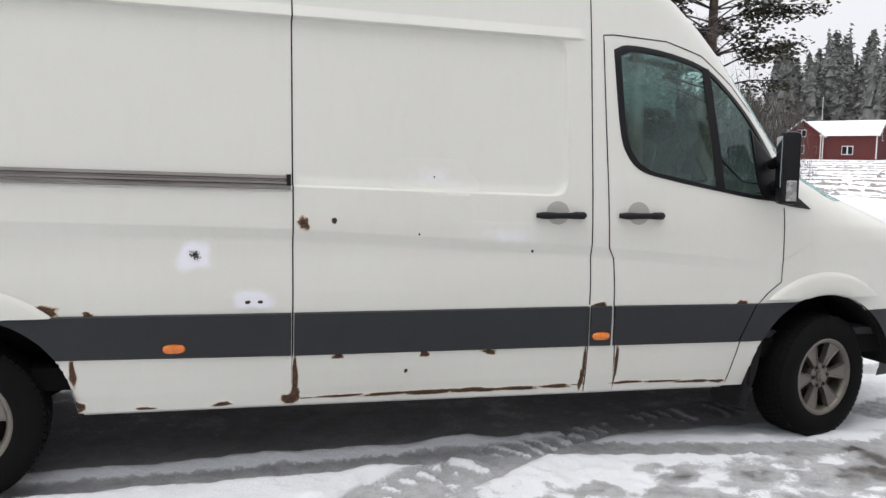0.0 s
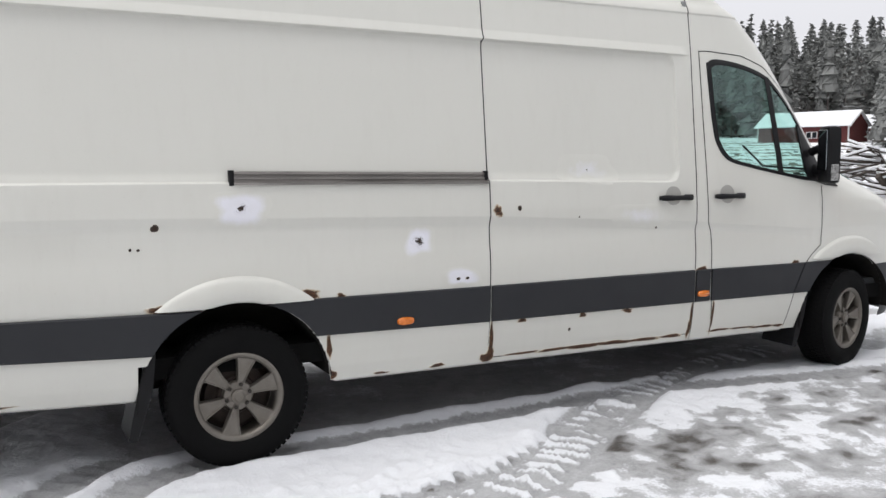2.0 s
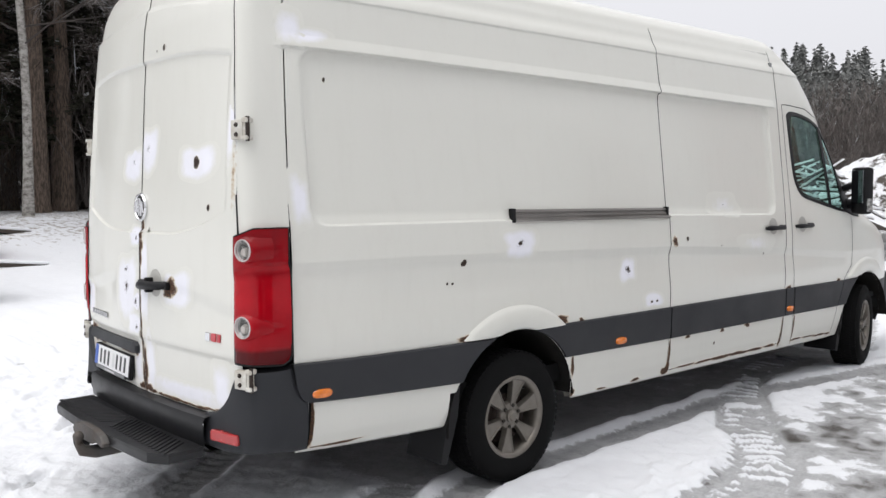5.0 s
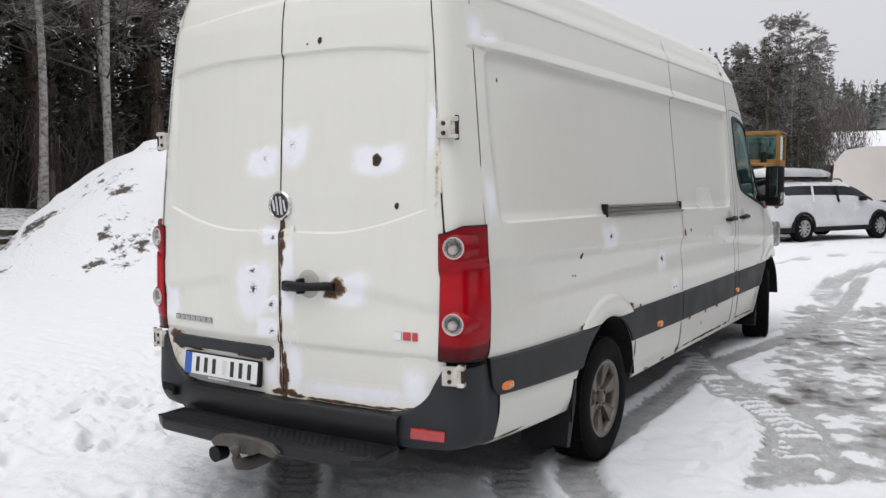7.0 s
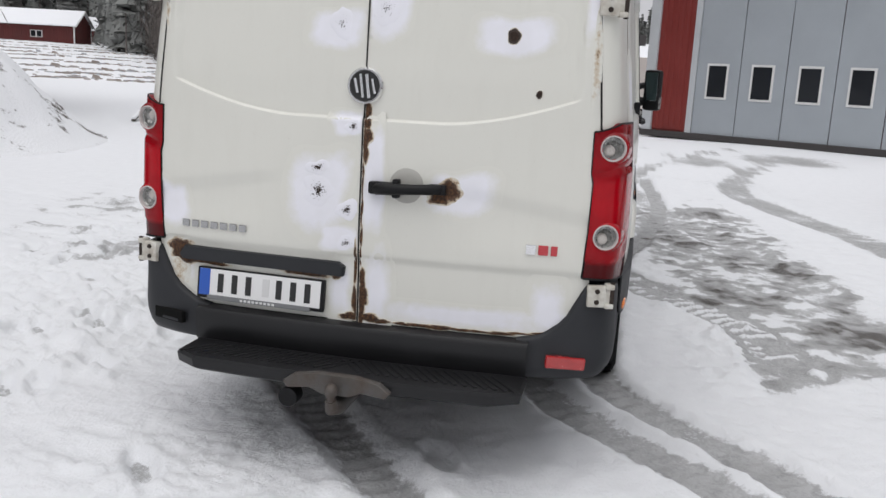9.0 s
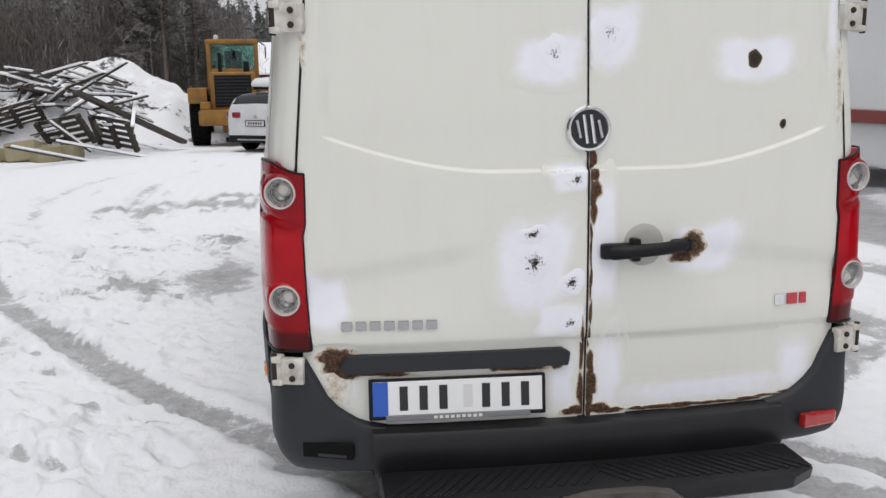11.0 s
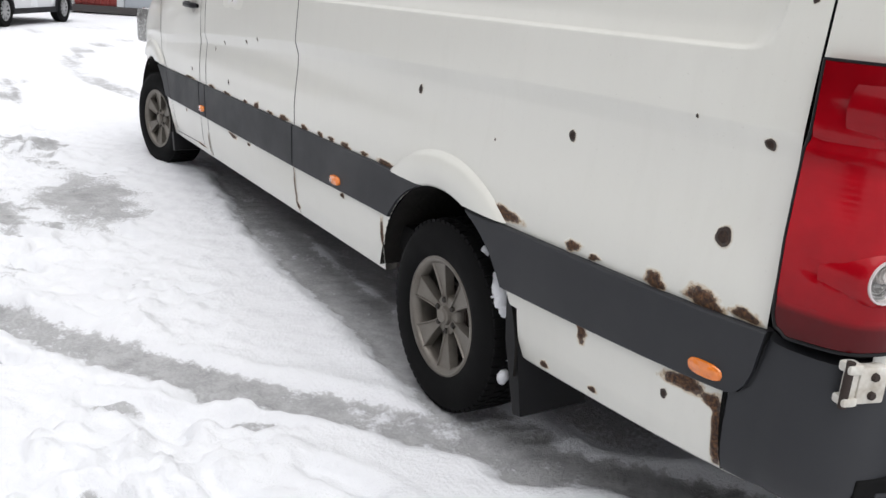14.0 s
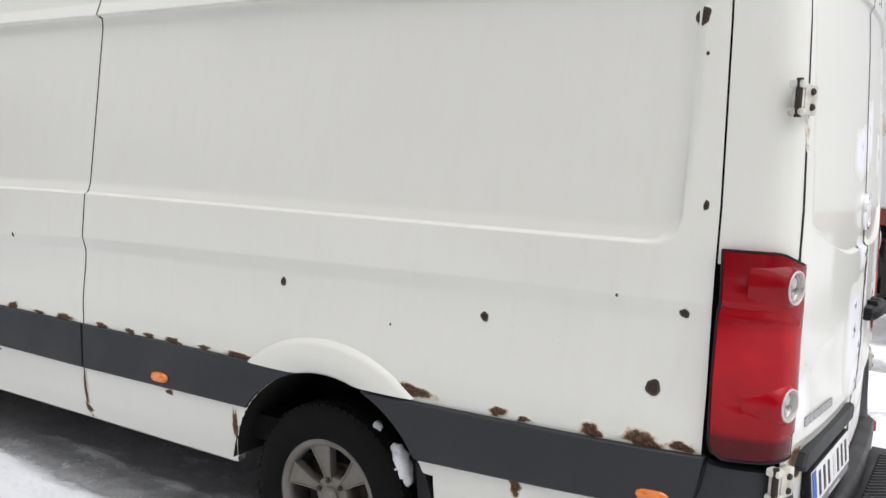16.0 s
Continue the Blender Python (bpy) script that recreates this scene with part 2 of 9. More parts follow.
def make_tail_lens():
    m, n, l, b = nodes_of("red_lamp_lens")
    co = coords(n)
    mp = n.new("ShaderNodeMapping")
    mp.inputs["Scale"].default_value = (1, 1, 1)
    l.new(co, mp.inputs["Vector"])
    w = n.new("ShaderNodeTexWave")
    w.bands_direction = "Z"
    w.inputs["Scale"].default_value = 24
    l.new(co, w.inputs["Vector"])
    f = noise_node(n, l, co, 9, 3)
    col = mix_node(n, l, f, (0.24, 0.001, 0.006), (0.50, 0.005, 0.013))
    sep = n.new("ShaderNodeSeparateXYZ")
    l.new(co, sep.inputs[0])
    seg = ramp_node(n, l, math_node(n, l, "SUBTRACT", sep.outputs["Z"], 0.8), [(0.0, (0.16, 0.16, 0.16)), (0.075, (0.22, 0.22, 0.22)), (0.09, (0.70, 0.70, 0.70)), (0.20, (0.85, 0.85, 0.85)), (0.30, (1, 1, 1)), (0.37, (0.95, 0.95, 0.95)), (0.40, (0.62, 0.62, 0.62)), (0.43, (0.75, 0.75, 0.75)), (0.55, (0.50, 0.50, 0.50))])
    col = mix_node(n, l, 1.0, col, seg, "MULTIPLY")
    l.new(col, b.inputs["Base Color"])
    b.inputs["Roughness"].default_value = 0.10
    b.inputs["Specular IOR Level"].default_value = 0.22
    bump_node(n, l, b, w.outputs["Fac"], 0.03, 0.002)
    return m


M_PAINT = make_paint()
M_RUST = make_patch("rust_through_paint", "rust")
M_PRIMER = make_patch("white_filler_primer", "primer")
M_PIT = make_patch("dark_rust_pit", "pit")
M_SPECK = make_patch("rust_specks", "speck")
M_TRIM = plain("dark_grey_plastic", (0.0135, 0.0148, 0.0185), 0.6, var=0.25, big=3, small=220, bump=0.25, dist=0.001)
M_STEPP = plain("black_tread_plastic", (0.013, 0.013, 0.0145), 0.42, var=0.4, big=5, small=160, bump=0.3, dist=0.001, spec=0.35)
M_BLACK = plain("black_rubber_trim", (0.006, 0.006, 0.007), 0.5, var=0.3, small=120, bump=0.1, spec=0.25)
# matt near-black for the underbody, open joints and hollows
M_VOID = plain("matt_near_black", (0.006, 0.006, 0.006), 0.9, var=0.5, small=40, bump=0.3, spec=0.15)
M_LINER = plain("muddy_wheel_liner", (0.009, 0.0085, 0.008), 0.85, var=0.6, big=6, small=60, bump=0.5, c2=(0.018, 0.016, 0.014), spec=0.2)
M_TYRE = plain("tyre_rubber", (0.0055, 0.0055, 0.0057), 0.85, var=0.4, big=8, small=150, bump=0.4, dist=0.002, spec=0.12)
M_RIM = plain("dirty_alloy", (0.20, 0.185, 0.165), 0.42, metal=0.65, var=0.5, big=14, small=150, bump=0.25, c2=(0.12, 0.105, 0.085), dist=0.002)
M_RIMDARK = plain("brake_dust_metal", (0.05, 0.045, 0.04), 0.7, metal=0.5, var=0.5, big=20, small=120)
M_DISC = plain("rusty_brake_drum", (0.035, 0.024, 0.019), 0.8, metal=0.2, var=0.5, big=20, small=120)
M_CHROME = plain("chrome", (0.75, 0.75, 0.76), 0.12, metal=1.0, var=0.08, small=30, bump=0.0)
M_TRACKM = plain("scuffed_aluminium", (0.25, 0.235, 0.22), 0.45, metal=0.7, var=0.35, big=4, small=90, bump=0.1)
M_RED = make_tail_lens()
M_LAMP = plain("clear_lamp_reflector", (0.33, 0.33, 0.32), 0.25, metal=0.55, var=0.4, big=30, small=110, bump=0.4, coat=1.0)
M_AMBER = plain("amber_lens", (0.75, 0.19, 0.012), 0.2, var=0.3, big=40, small=90, bump=0.3, coat=1.0)
M_REDR = plain("red_reflector", (0.40, 0.02, 0.02), 0.2, var=0.25, big=30, small=200, bump=0.3, coat=1.0)
M_GLASS = make_glass("side_window_glass", (0.66, 0.84, 0.80))
M_CABIN = plain("grey_cab_trim", (0.035, 0.038, 0.04), 0.8, var=0.3, small=80)
M_SEAT = plain("dark_seat_cloth", (0.025, 0.027, 0.03), 0.95, var=0.3, small=200, bump=0.4)
M_BULK = plain("grey_bulkhead", (0.25, 0.26, 0.26), 0.7, var=0.2, small=50)
M_MIRROR = plain("mirror_silver", (0.34, 0.36, 0.38), 0.03, metal=1.0, var=0.02, bump=0.0)
M_PLATE = plain("white_plate", (0.72, 0.72, 0.72), 0.4, var=0.08, small=60, bump=0.05)
M_BLUE = plain("blue_plate_band", (0.02, 0.09, 0.42), 0.4, var=0.1)
M_INK = plain("black_bar", (0.015, 0.015, 0.016), 0.5, var=0.1)
M_GREYBAR = plain("grey_holder", (0.16, 0.165, 0.17), 0.5, var=0.2)
M_WHITEBAR = plain("pale_bar", (0.6, 0.6, 0.6), 0.5, var=0.1)
M_REDBAR = plain("red_badge", (0.45, 0.02, 0.03), 0.3, var=0.1, coat=0.6)
M_STEEL = plain("rusty_steel", (0.10, 0.098, 0.095), 0.6, metal=0.4, var=0.5, big=14, small=70, c2=(0.06, 0.038, 0.026), bump=0.5)
M_HINGE = plain("chipped_white_hinge", (0.62, 0.615, 0.57), 0.45, var=0.35, big=22, small=90, c2=(0.28, 0.23, 0.17))
M_NAME = plain("dull_chrome", (0.42, 0.42, 0.42), 0.25, metal=1.0, var=0.2, small=40, bump=0.0)
M_SNOW = make_snow("loose_snow")
M_YARD = make_yard()


# ---------------------------------------------------------------- geometry helpers
class Geo:
    """Collects vertices and faces of one mesh."""

    def __init__(self):
        self.v, self.f = [], []

    def add(self, verts, faces, m=None):
        o = len(self.v)
        self.v += [tuple(m @ Vector(p)) for p in verts] if m is not None else [tuple(p) for p in verts]
        self.f += [tuple(i + o for i in q) for q in faces]
        return self

    def box(self, lo, hi, c=0.0, m=None):
        """A box from corner to corner with chamfered edges."""
        (x0, y0, z0), (x1, y1, z1) = lo, hi
        if c <= 0:
            v = [(x, y, z) for z in (z0, z1) for y in (y0, y1) for x in (x0, x1)]
            f = [(0, 2, 3, 1), (4, 5, 7, 6), (0, 1, 5, 4), (2, 6, 7, 3), (0, 4, 6, 2), (1, 3, 7, 5)]
            return self.add(v, f, m)
        c = min(c, (x1 - x0) * 0.45, (y1 - y0) * 0.45, (z1 - z0) * 0.45)
        bm = bmesh.new()
        bmesh.ops.create_cube(bm, size=1)
        for q in bm.verts:
            q.co = Vector(((x0 + x1) / 2 + q.co.x * (x1 - x0), (y0 + y1) / 2 + q.co.y * (y1 - y0), (z0 + z1) / 2 + q.co.z * (z1 - z0)))
        bmesh.ops.bevel(bm, geom=list(bm.edges), offset=c, segments=2, profile=0.6, affect="EDGES")
        return self.bm(bm, m)

    def bm(self, bm, m=None):
        bm.verts.index_update()
        self.add([q.co.copy() for q in bm.verts], [tuple(q.index for q in f.verts) for f in bm.faces], m)
        bm.free()
        return self

    def lathe(self, prof, n=24, m=None, cap=True):
        """Turns (radius, height) points round z."""
        v, f = [], []
        for r, z in prof:
            v += [(r * math.cos(2 * math.pi * k / n), r * math.sin(2 * math.pi * k / n), z) for k in range(n)]
        for i in range(len(prof) - 1):
            for k in range(n):
                a, b = i * n + k, i * n + (k + 1) % n
                f.append((a, b, b + n, a + n))
        if cap:
            if prof[0][0] > 1e-4:
                f.append(tuple(reversed(range(n))))
            if prof[-1][0] > 1e-4:
                f.append(tuple(range((len(prof) - 1) * n, len(prof) * n)))
        return self.add(v, f, m)

    def tube(self, path, radii, n=6, m=None):
        v, f = [], []
        path = [Vector(p) for p in path]
        if isinstance(radii, (int, float)):
            radii = [radii] * len(path)
        radii = [float(q) for q in radii]
        for i, p in enumerate(path):
            d = (path[min(i + 1, len(path) - 1)] - path[max(i - 1, 0)]).normalized()
            a = d.cross(Vector((0, 0, 1)) if abs(d.z) < 0.9 else Vector((1, 0, 0))).normalized()
            b = d.cross(a)
            v += [p + radii[i] * (a * math.cos(2 * math.pi * k / n) + b * math.sin(2 * math.pi * k / n)) for k in range(n)]
        for i in range(len(path) - 1):
            for k in range(n):
                q, r = i * n + k, i * n + (k + 1) % n
                f.append((q, r, r + n, q + n))
        f += [tuple(reversed(range(n))), tuple(range((len(path) - 1) * n, len(path) * n))]
        return self.add(v, f, m)

    def prism(self, outline, d, m=None, c=0.0):
        """A flat outline (x, z) given depth d along +y, with a chamfer on its front (y = 0) rim."""
        n = len(outline)
        cx, cz = sum(p[0] for p in outline) / n, sum(p[1] for p in outline) / n
        k = 1 - c / max(max(abs(p[0] - cx), abs(p[1] - cz)) for p in outline) if c else 1
        v = [(cx + (x - cx) * k, 0, cz + (z - cz) * k) for x, z in outline] + [(x, c, z) for x, z in outline] + [(x, d, z) for x, z in outline]
        f = [tuple(range(n)), tuple(reversed(range(2 * n, 3 * n)))]
        for i in range(n):
            j = (i + 1) % n
            f += [(i, i + n, j + n, j), (i + n, i + 2 * n, j + 2 * n, j + n)]
        return self.add(v, f, m)

    def object(self, name, mat, parent=None, label="", smooth=None, fix=True):
        me = bpy.data.meshes.new(name)
        me.from_pydata(self.v, [], self.f)
        if fix:
            bm = bmesh.new()
            bm.from_mesh(me)
            bmesh.ops.delete(bm, geom=[q for q in bm.verts if not q.link_faces], context="VERTS")
            bmesh.ops.recalc_face_normals(bm, faces=bm.faces)
            bm.to_mesh(me)
            bm.free()
        me.materials.append(mat)
        if smooth is not None:
            me.shade_smooth()
            if smooth < 180:
                me.set_sharp_from_angle(angle=radians(smooth))
        ob = new(name, me)
        ob.parent = parent
        if label:
            ob["label"] = label
        return ob


def thing(name, label, category, at=None, group="", kind=""):
    e = new(name)
    e.empty_display_size = 0.2
    if at is not None:
        e.matrix_world = at
    return tagged(e, label, category, group, kind)


def share(name, src, parent, m, label=""):
    ob = new(name, src.data)
    ob.parent = parent
    ob.matrix_local = m
    if label:
        ob["label"] = label
    return ob


# ---------------------------------------------------------------- the van's shape
PZ = [0.30, 0.40, 0.50, 0.60, 0.80, 1.00, 1.20, 1.39, 1.80, 2.12, 2.30, 2.42, 2.50, 2.57, 2.62, 2.66, 2.69, 2.71, 2.72]
PY = [0.945, 0.965, 0.977, 0.984, 0.990, 0.996, 0.992, 0.978, 0.936, 0.904, 0.880, 0.862, 0.838, 0.800, 0.750, 0.66, 0.52, 0.30, 0.0]
FZ = [0.30, 0.45, 0.60, 0.80, 1.00, 1.10, 1.18, 1.25, 1.35, 1.47, 1.60, 1.85, 2.08, 2.22, 2.35, 2.47, 2.57, 2.62, 2.66, 2.69, 2.72]
FX = [5.22, 5.30, 5.33, 5.33, 5.28, 5.20, 5.06, 4.88, 4.60, 4.34, 4.20, 4.00, 3.80, 3.66, 3.50, 3.30, 3.06, 2.85, 2.6, 2.3, 1.9]
XM = 2.95  # from here forward the plan follows the nose and the windscreen


def body_y(z):
    return float(np.interp(z, PZ, PY))


REAR = [(-1.575, 0.0), (-1.570, 0.25), (-1.558, 0.50), (-1.540, 0.70), (-1.526, 0.815), (-1.512, 0.869), (-1.492, 0.906), (-1.455, 0.931), (-1.40, 0.945), (-1.335, 0.956), (-1.28, 0.966), (-1.15, 0.981), (-0.95, 0.991), (-0.7, 0.996)]


def catmull(pts, per=40):
    p = [np.array(q, float) for q in pts]
    p = [2 * p[0] - p[1]] + p + [2 * p[-1] - p[-2]]
    out = []
    for i in range(1, len(p) - 2):
        for t in np.linspace(0, 1, per, endpoint=False):
            a, b, c, d = p[i - 1], p[i], p[i + 1], p[i + 2]
            out.append(0.5 * (2 * b + (c - a) * t + (2 * a - 5 * b + 4 * c - d) * t * t + (3 * b - a - 3 * c + d) * t**3))
    out.append(p[-2])
    return np.array(out)


RC = catmull(REAR)
RS = np.r_[0, np.cumsum(np.linalg.norm(np.diff(RC, axis=0), axis=1))]


def fill(marks, step):
    out = []
    for a, b in zip(marks[:-1], marks[1:]):
        n = max(1, int(math.ceil((b - a) / step - 1e-6)))
        out += list(np.linspace(a, b, n, endpoint=False))
    return np.array(out + [marks[-1]])


def arc_at(axis, value):
    col = RC[:, axis]
    return float(np.interp(value, col, RS))


YS, XS = 0.869, -1.320  # hinge seam of the rear doors, and the seam of the corner pillar
rear_s = fill([0, 0.003, arc_at(1, 0.758), arc_at(1, 0.775), arc_at(1, YS - 0.003), arc_at(1, YS + 0.003), arc_at(0, XS - 0.003), arc_at(0, XS + 0.003), arc_at(0, -1.226), arc_at(0, -1.208), RS[-1]], 0.016)
rear_s = np.unique(np.r_[rear_s, np.linspace(arc_at(1, 0.758), arc_at(1, 0.775), 6), np.linspace(arc_at(0, -1.226), arc_at(0, -1.208), 6)].round(6))
RX, RY = np.interp(rear_s, RS, RC[:, 0]), np.interp(rear_s, RS, RC[:, 1]) / 0.996
side_x = np.unique(np.r_[fill([-0.7, 1.387, 1.394, 2.730, 2.750, 2.873, 2.880, XM], 0.017), np.arange(2.733, 2.75, 0.003)])[1:]
front_th = np.linspace(0, 1, 121)[1:]
NF = 5.0
th = np.linspace(0, math.pi / 2, 4000)
fx0, fy0 = np.sin(th) ** (2 / NF), np.cos(th) ** (2 / NF)
fs = np.r_[0, np.cumsum(np.hypot(np.diff(fx0) * 2.3, np.diff(fy0) * 0.95))]
FXU, FYU = np.interp(front_th, fs / fs[-1], fx0), np.interp(front_th, fs / fs[-1], fy0)
NR, NS = len(rear_s), len(side_x)
NU = NR + NS + len(front_th)
ring_z = np.r_[np.arange(0.30, 2.42, 0.0122), np.arange(2.42, 2.66, 0.012), [2.665, 2.675, 2.69, 2.70, 2.71, 2.716, 2.72]]
for lo_, hi_, st_ in ((1.186, 1.206, 0.004), (1.378, 1.402, 0.003), (2.126, 2.152, 0.003), (2.186, 2.202, 0.004), (2.366, 2.388, 0.0035)):
    ring_z = np.r_[ring_z[(ring_z < lo_ - 0.003) | (ring_z > hi_ + 0.003)], np.arange(lo_, hi_ + 1e-6, st_)]
ring_z = np.sort(ring_z)


def lean(z):
    """How far the rear face leans forward with height."""
    return float(np.interp(z, [0.3, 1.0, 1.5, 2.0, 2.3, 2.45, 2.52, 2.57, 2.62, 2.66, 2.69, 2.72], [0, -0.012, 0.0, 0.03, 0.055, 0.08, 0.105, 0.14, 0.21, 0.32, 0.48, 0.8]))


def smooth01(x):
    x = np.clip(x, 0, 1)
    return x * x * (3 - 2 * x)


def rrect(x, z, x0, x1, z0, z1, r):
    """Signed distance to a rounded rectangle, inside negative."""
    qx, qz = np.abs(x - (x0 + x1) / 2) - (x1 - x0) / 2 + r, np.abs(z - (z0 + z1) / 2) - (z1 - z0) / 2 + r
    return np.hypot(np.maximum(qx, 0), np.maximum(qz, 0)) + np.minimum(np.maximum(qx, qz), 0) - r


def crease_z(x):
    return np.interp(x, [-1.3, -0.68, 1.38, 2.88, 3.81, 4.1], [1.235, 1.23, 1.175, 1.09, 1.01, 1.0])


def ledge_z(x):
    """Foot of the sunk side panel."""
    return np.interp(x, [-1.2, 1.39, 2.75], [1.385, 1.365, 1.335])


def band_z(x):
    """Top of the sunk side panel; the rail above it is 45 mm high."""
    return np.interp(x, [-1.2, 0.6, 2.75], [2.152, 2.142, 2.120])


def side_relief(x, z):
    """Pressings of the van's flanks, in metres outwards."""
    zt, zl = band_z(x), ledge_z(x)
    u = (z - zl) / (zt - zl)
    zz = 1.385 + u * (2.145 - 1.385)
    r_ = rrect(x, zz, -1.222, 2.745, 1.385, 2.145, 0.09)
    d = -0.015 * (1 - smooth01((r_ + 0.009) / 0.009)) - 0.010 * np.clip(-r_ / 0.045, 0, 1)
    rail = smooth01((2.86 - x) / 0.08) * smooth01((x + 1.34) / 0.05)
    d = d + rail * 0.013 * np.clip(1 - (z - zt) / 0.050, 0, 1) * smooth01((z - zt + 0.012) / 0.012)
    d = d + 0.007 * smooth01((z - 2.372) / 0.010) - 0.020 * smooth01((z - 2.376) / 0.09)
    c = crease_z(x)
    d = d - 0.018 * np.clip((c - z) / 0.055, 0, 1) * smooth01((z - 0.86) / 0.22) * smooth01((x + 1.36) / 0.1)
    return d


# rings that run along the pressings: nominal height, and where it lies at x
def ring_height(x, v):
    c = np.where(v < 1.2, (crease_z(x) - 1.2) * np.clip((v - 0.9) / 0.3, 0, 1), 0)
    m = np.where((v >= 1.2) & (v < 1.385), (crease_z(x) - 1.2) * (1.385 - v) / 0.185 + (ledge_z(x) - 1.385) * (v - 1.2) / 0.185, 0)
    h = np.where((v >= 1.385) & (v < 2.145), (ledge_z(x) - 1.385) * (2.145 - v) / 0.76 + (band_z(x) - 2.145) * (v - 1.385) / 0.76, 0)
    t = np.where((v >= 2.145) & (v < 2.30), (band_z(x) - 2.145) * np.clip((2.30 - v) / 0.105, 0, 1), 0)
    return v + c + m + h + t


def smile(y):
    return 1.345 + 0.112 * np.clip((np.abs(y) - 0.28) / 0.5, 0, 2) ** 1.7


def door_top(y):
    return 2.16 - 0.05 * np.clip((np.abs(y) - 0.3) / 0.5, 0, 1) ** 2


def rear_relief(y, z):
    """Pressings of the rear doors."""
    a = np.abs(y)
    top = door_top(a)
    inside = np.minimum(np.minimum(z - smile(y), top - z), 0.772 - a)
    d = -0.014 * smooth01(inside / np.where(top - z < z - smile(y), 0.016, 0.0075))
    d = d - 0.012 * smooth01((z - (2.40 - 0.08 * a)) / 0.012)
    cr = 1.165 - 0.10 * np.clip((a - 0.2) / 0.6, 0, 1)
    d = d - 0.010 * np.clip((cr - z) / 0.05, 0, 1) * smooth01((a - 0.28) / 0.15) * smooth01((z - 0.88) / 0.14)
    d = d - 0.010 * (1 - smooth01((z - 0.83) / 0.010))
    return d


def skin(iu, z, off=0.0):
    """Place on the van's right flank (y < 0) for plan station iu and height z."""
    w = body_y(z)
    if iu < NR:
        k = smooth01((RX[iu] + 0.9) / -0.4)
        p = (RX[iu] + lean(z) * float(np.clip(-RX[iu] - 0.7, 0, 0.87) / 0.87), -RY[iu] * w)
    elif iu < NR + NS:
        p = (side_x[iu - NR], -w)
    else:
        q, xf = iu - NR - NS, float(np.interp(z, FZ, FX))
        p = (XM + (xf - XM) * FXU[q], -w * FYU[q])
    return p


def build_grid():
    P = np.zeros((NU, len(ring_z), 3))
    for j, v in enumerate(ring_z):
        xs = np.r_[RX, side_x, XM + (float(np.interp(v, FZ, FX)) - XM) * FXU]
        share_ = np.clip((xs + 1.42) / 0.1, 0, 1) * np.clip((4.3 - xs) / 0.4, 0, 1)
        zs = v + (ring_height(xs, np.full(NU, v)) - v) * share_
        ya = np.r_[RY * 0.97, np.full(NU - NR, 1.0)]
        back_ = (1 - np.clip((xs + 1.50) / 0.1, 0, 1)) * (ya < 0.85)
        zs += back_ * (float(np.interp(v, [1.05, 1.385, 1.80], [0, 1, 0])) * (smile(ya) - 1.385) + float(np.interp(v, [1.80, 2.145, 2.30], [0, 1, 0])) * (door_top(ya) - 2.145))
        for i in range(NU):
            x, y = skin(i, float(zs[i]))
            P[i, j] = x, y, zs[i]
    # outward normal in plan
    T = np.gradient(P[:, :, :2], axis=0)
    N = np.stack([T[:, :, 1], -T[:, :, 0]], -1)
    N /= np.linalg.norm(N, axis=-1, keepdims=True) + 1e-9
    N *= np.where((N * (P[:, :, :2] - np.array([1.8, 0]))).sum(-1, keepdims=True) < 0, -1, 1)
    X, Y, Z = P[..., 0], P[..., 1], P[..., 2]
    rearness = smooth01((np.abs(N[..., 0]) - 0.5) / 0.4) * (X < 0)
    roofless = 1 - smooth01((Z - 2.5) / 0.1)
    d = (side_relief(X, Z) * (1 - rearness) * (X < 4.6) + rear_relief(Y, Z) * rearness) * roofless
    d[X > 3.9] *= 0.4
    P[..., 0] += N[..., 0] * d
    P[..., 1] += N[..., 1] * d
    low = Z < 0.58
    sill = np.interp(X, [-1.33, -0.5, 0, 1.4, 3.7, 5.3], [0.425, 0.385, 0.37, 0.355, 0.325, 0.30])
    P[..., 2] = np.where(low, sill + (Z - 0.30) / 0.28 * (0.58 - sill), Z)
    return P, N


GRID, GN = build_grid()


def on_side(x, z, off=0.0, s=-1):
    """A place on the flank at x and z, off metres proud; s = -1 right, 1 left."""
    ztrue = z
    if z < 0.58:
        foot = float(np.interp(x, [-1.33, -0.5, 0, 1.4, 3.7, 5.3], [0.425, 0.385, 0.37, 0.355, 0.325, 0.30]))
        z = max(0.30, 0.30 + (z - foot) / (0.58 - foot) * 0.28)
    if x <= XM:
        j = float(np.interp(z, ring_z, np.arange(len(ring_z))))
        if x > -0.7:
            y = body_y(z) + float(side_relief(np.array(x), np.array(z)))
        else:
            bx = RX + lean(z) * np.clip(-RX - 0.7, 0, 0.87) / 0.87
            y = float(np.interp(x, bx, RY)) * body_y(z) + float(side_relief(np.array(x), np.array(z)))
    else:
        xf = float(np.interp(z, FZ, FX))
        t = min(0.9999, (x - XM) / (xf - XM))
        y = body_y(z) * (1 - t**NF) ** (1 / NF) + float(side_relief(np.array(x), np.array(z))) * (0.4 if x > 3.9 else 1)
    return (x, s * (y + off), ztrue)


def on_rear(y, z, off=0.0):
    """A place on the rear doors."""
    i = float(np.interp(abs(y), RY * 0.996, np.arange(NR)))
    a = abs(y)
    x = float(np.interp(a, RY[: NR] * body_y(z), RX[: NR])) + lean(z) * 1.0
    return (x - float(rear_relief(np.array(y), np.array(z))) - off, y, z)


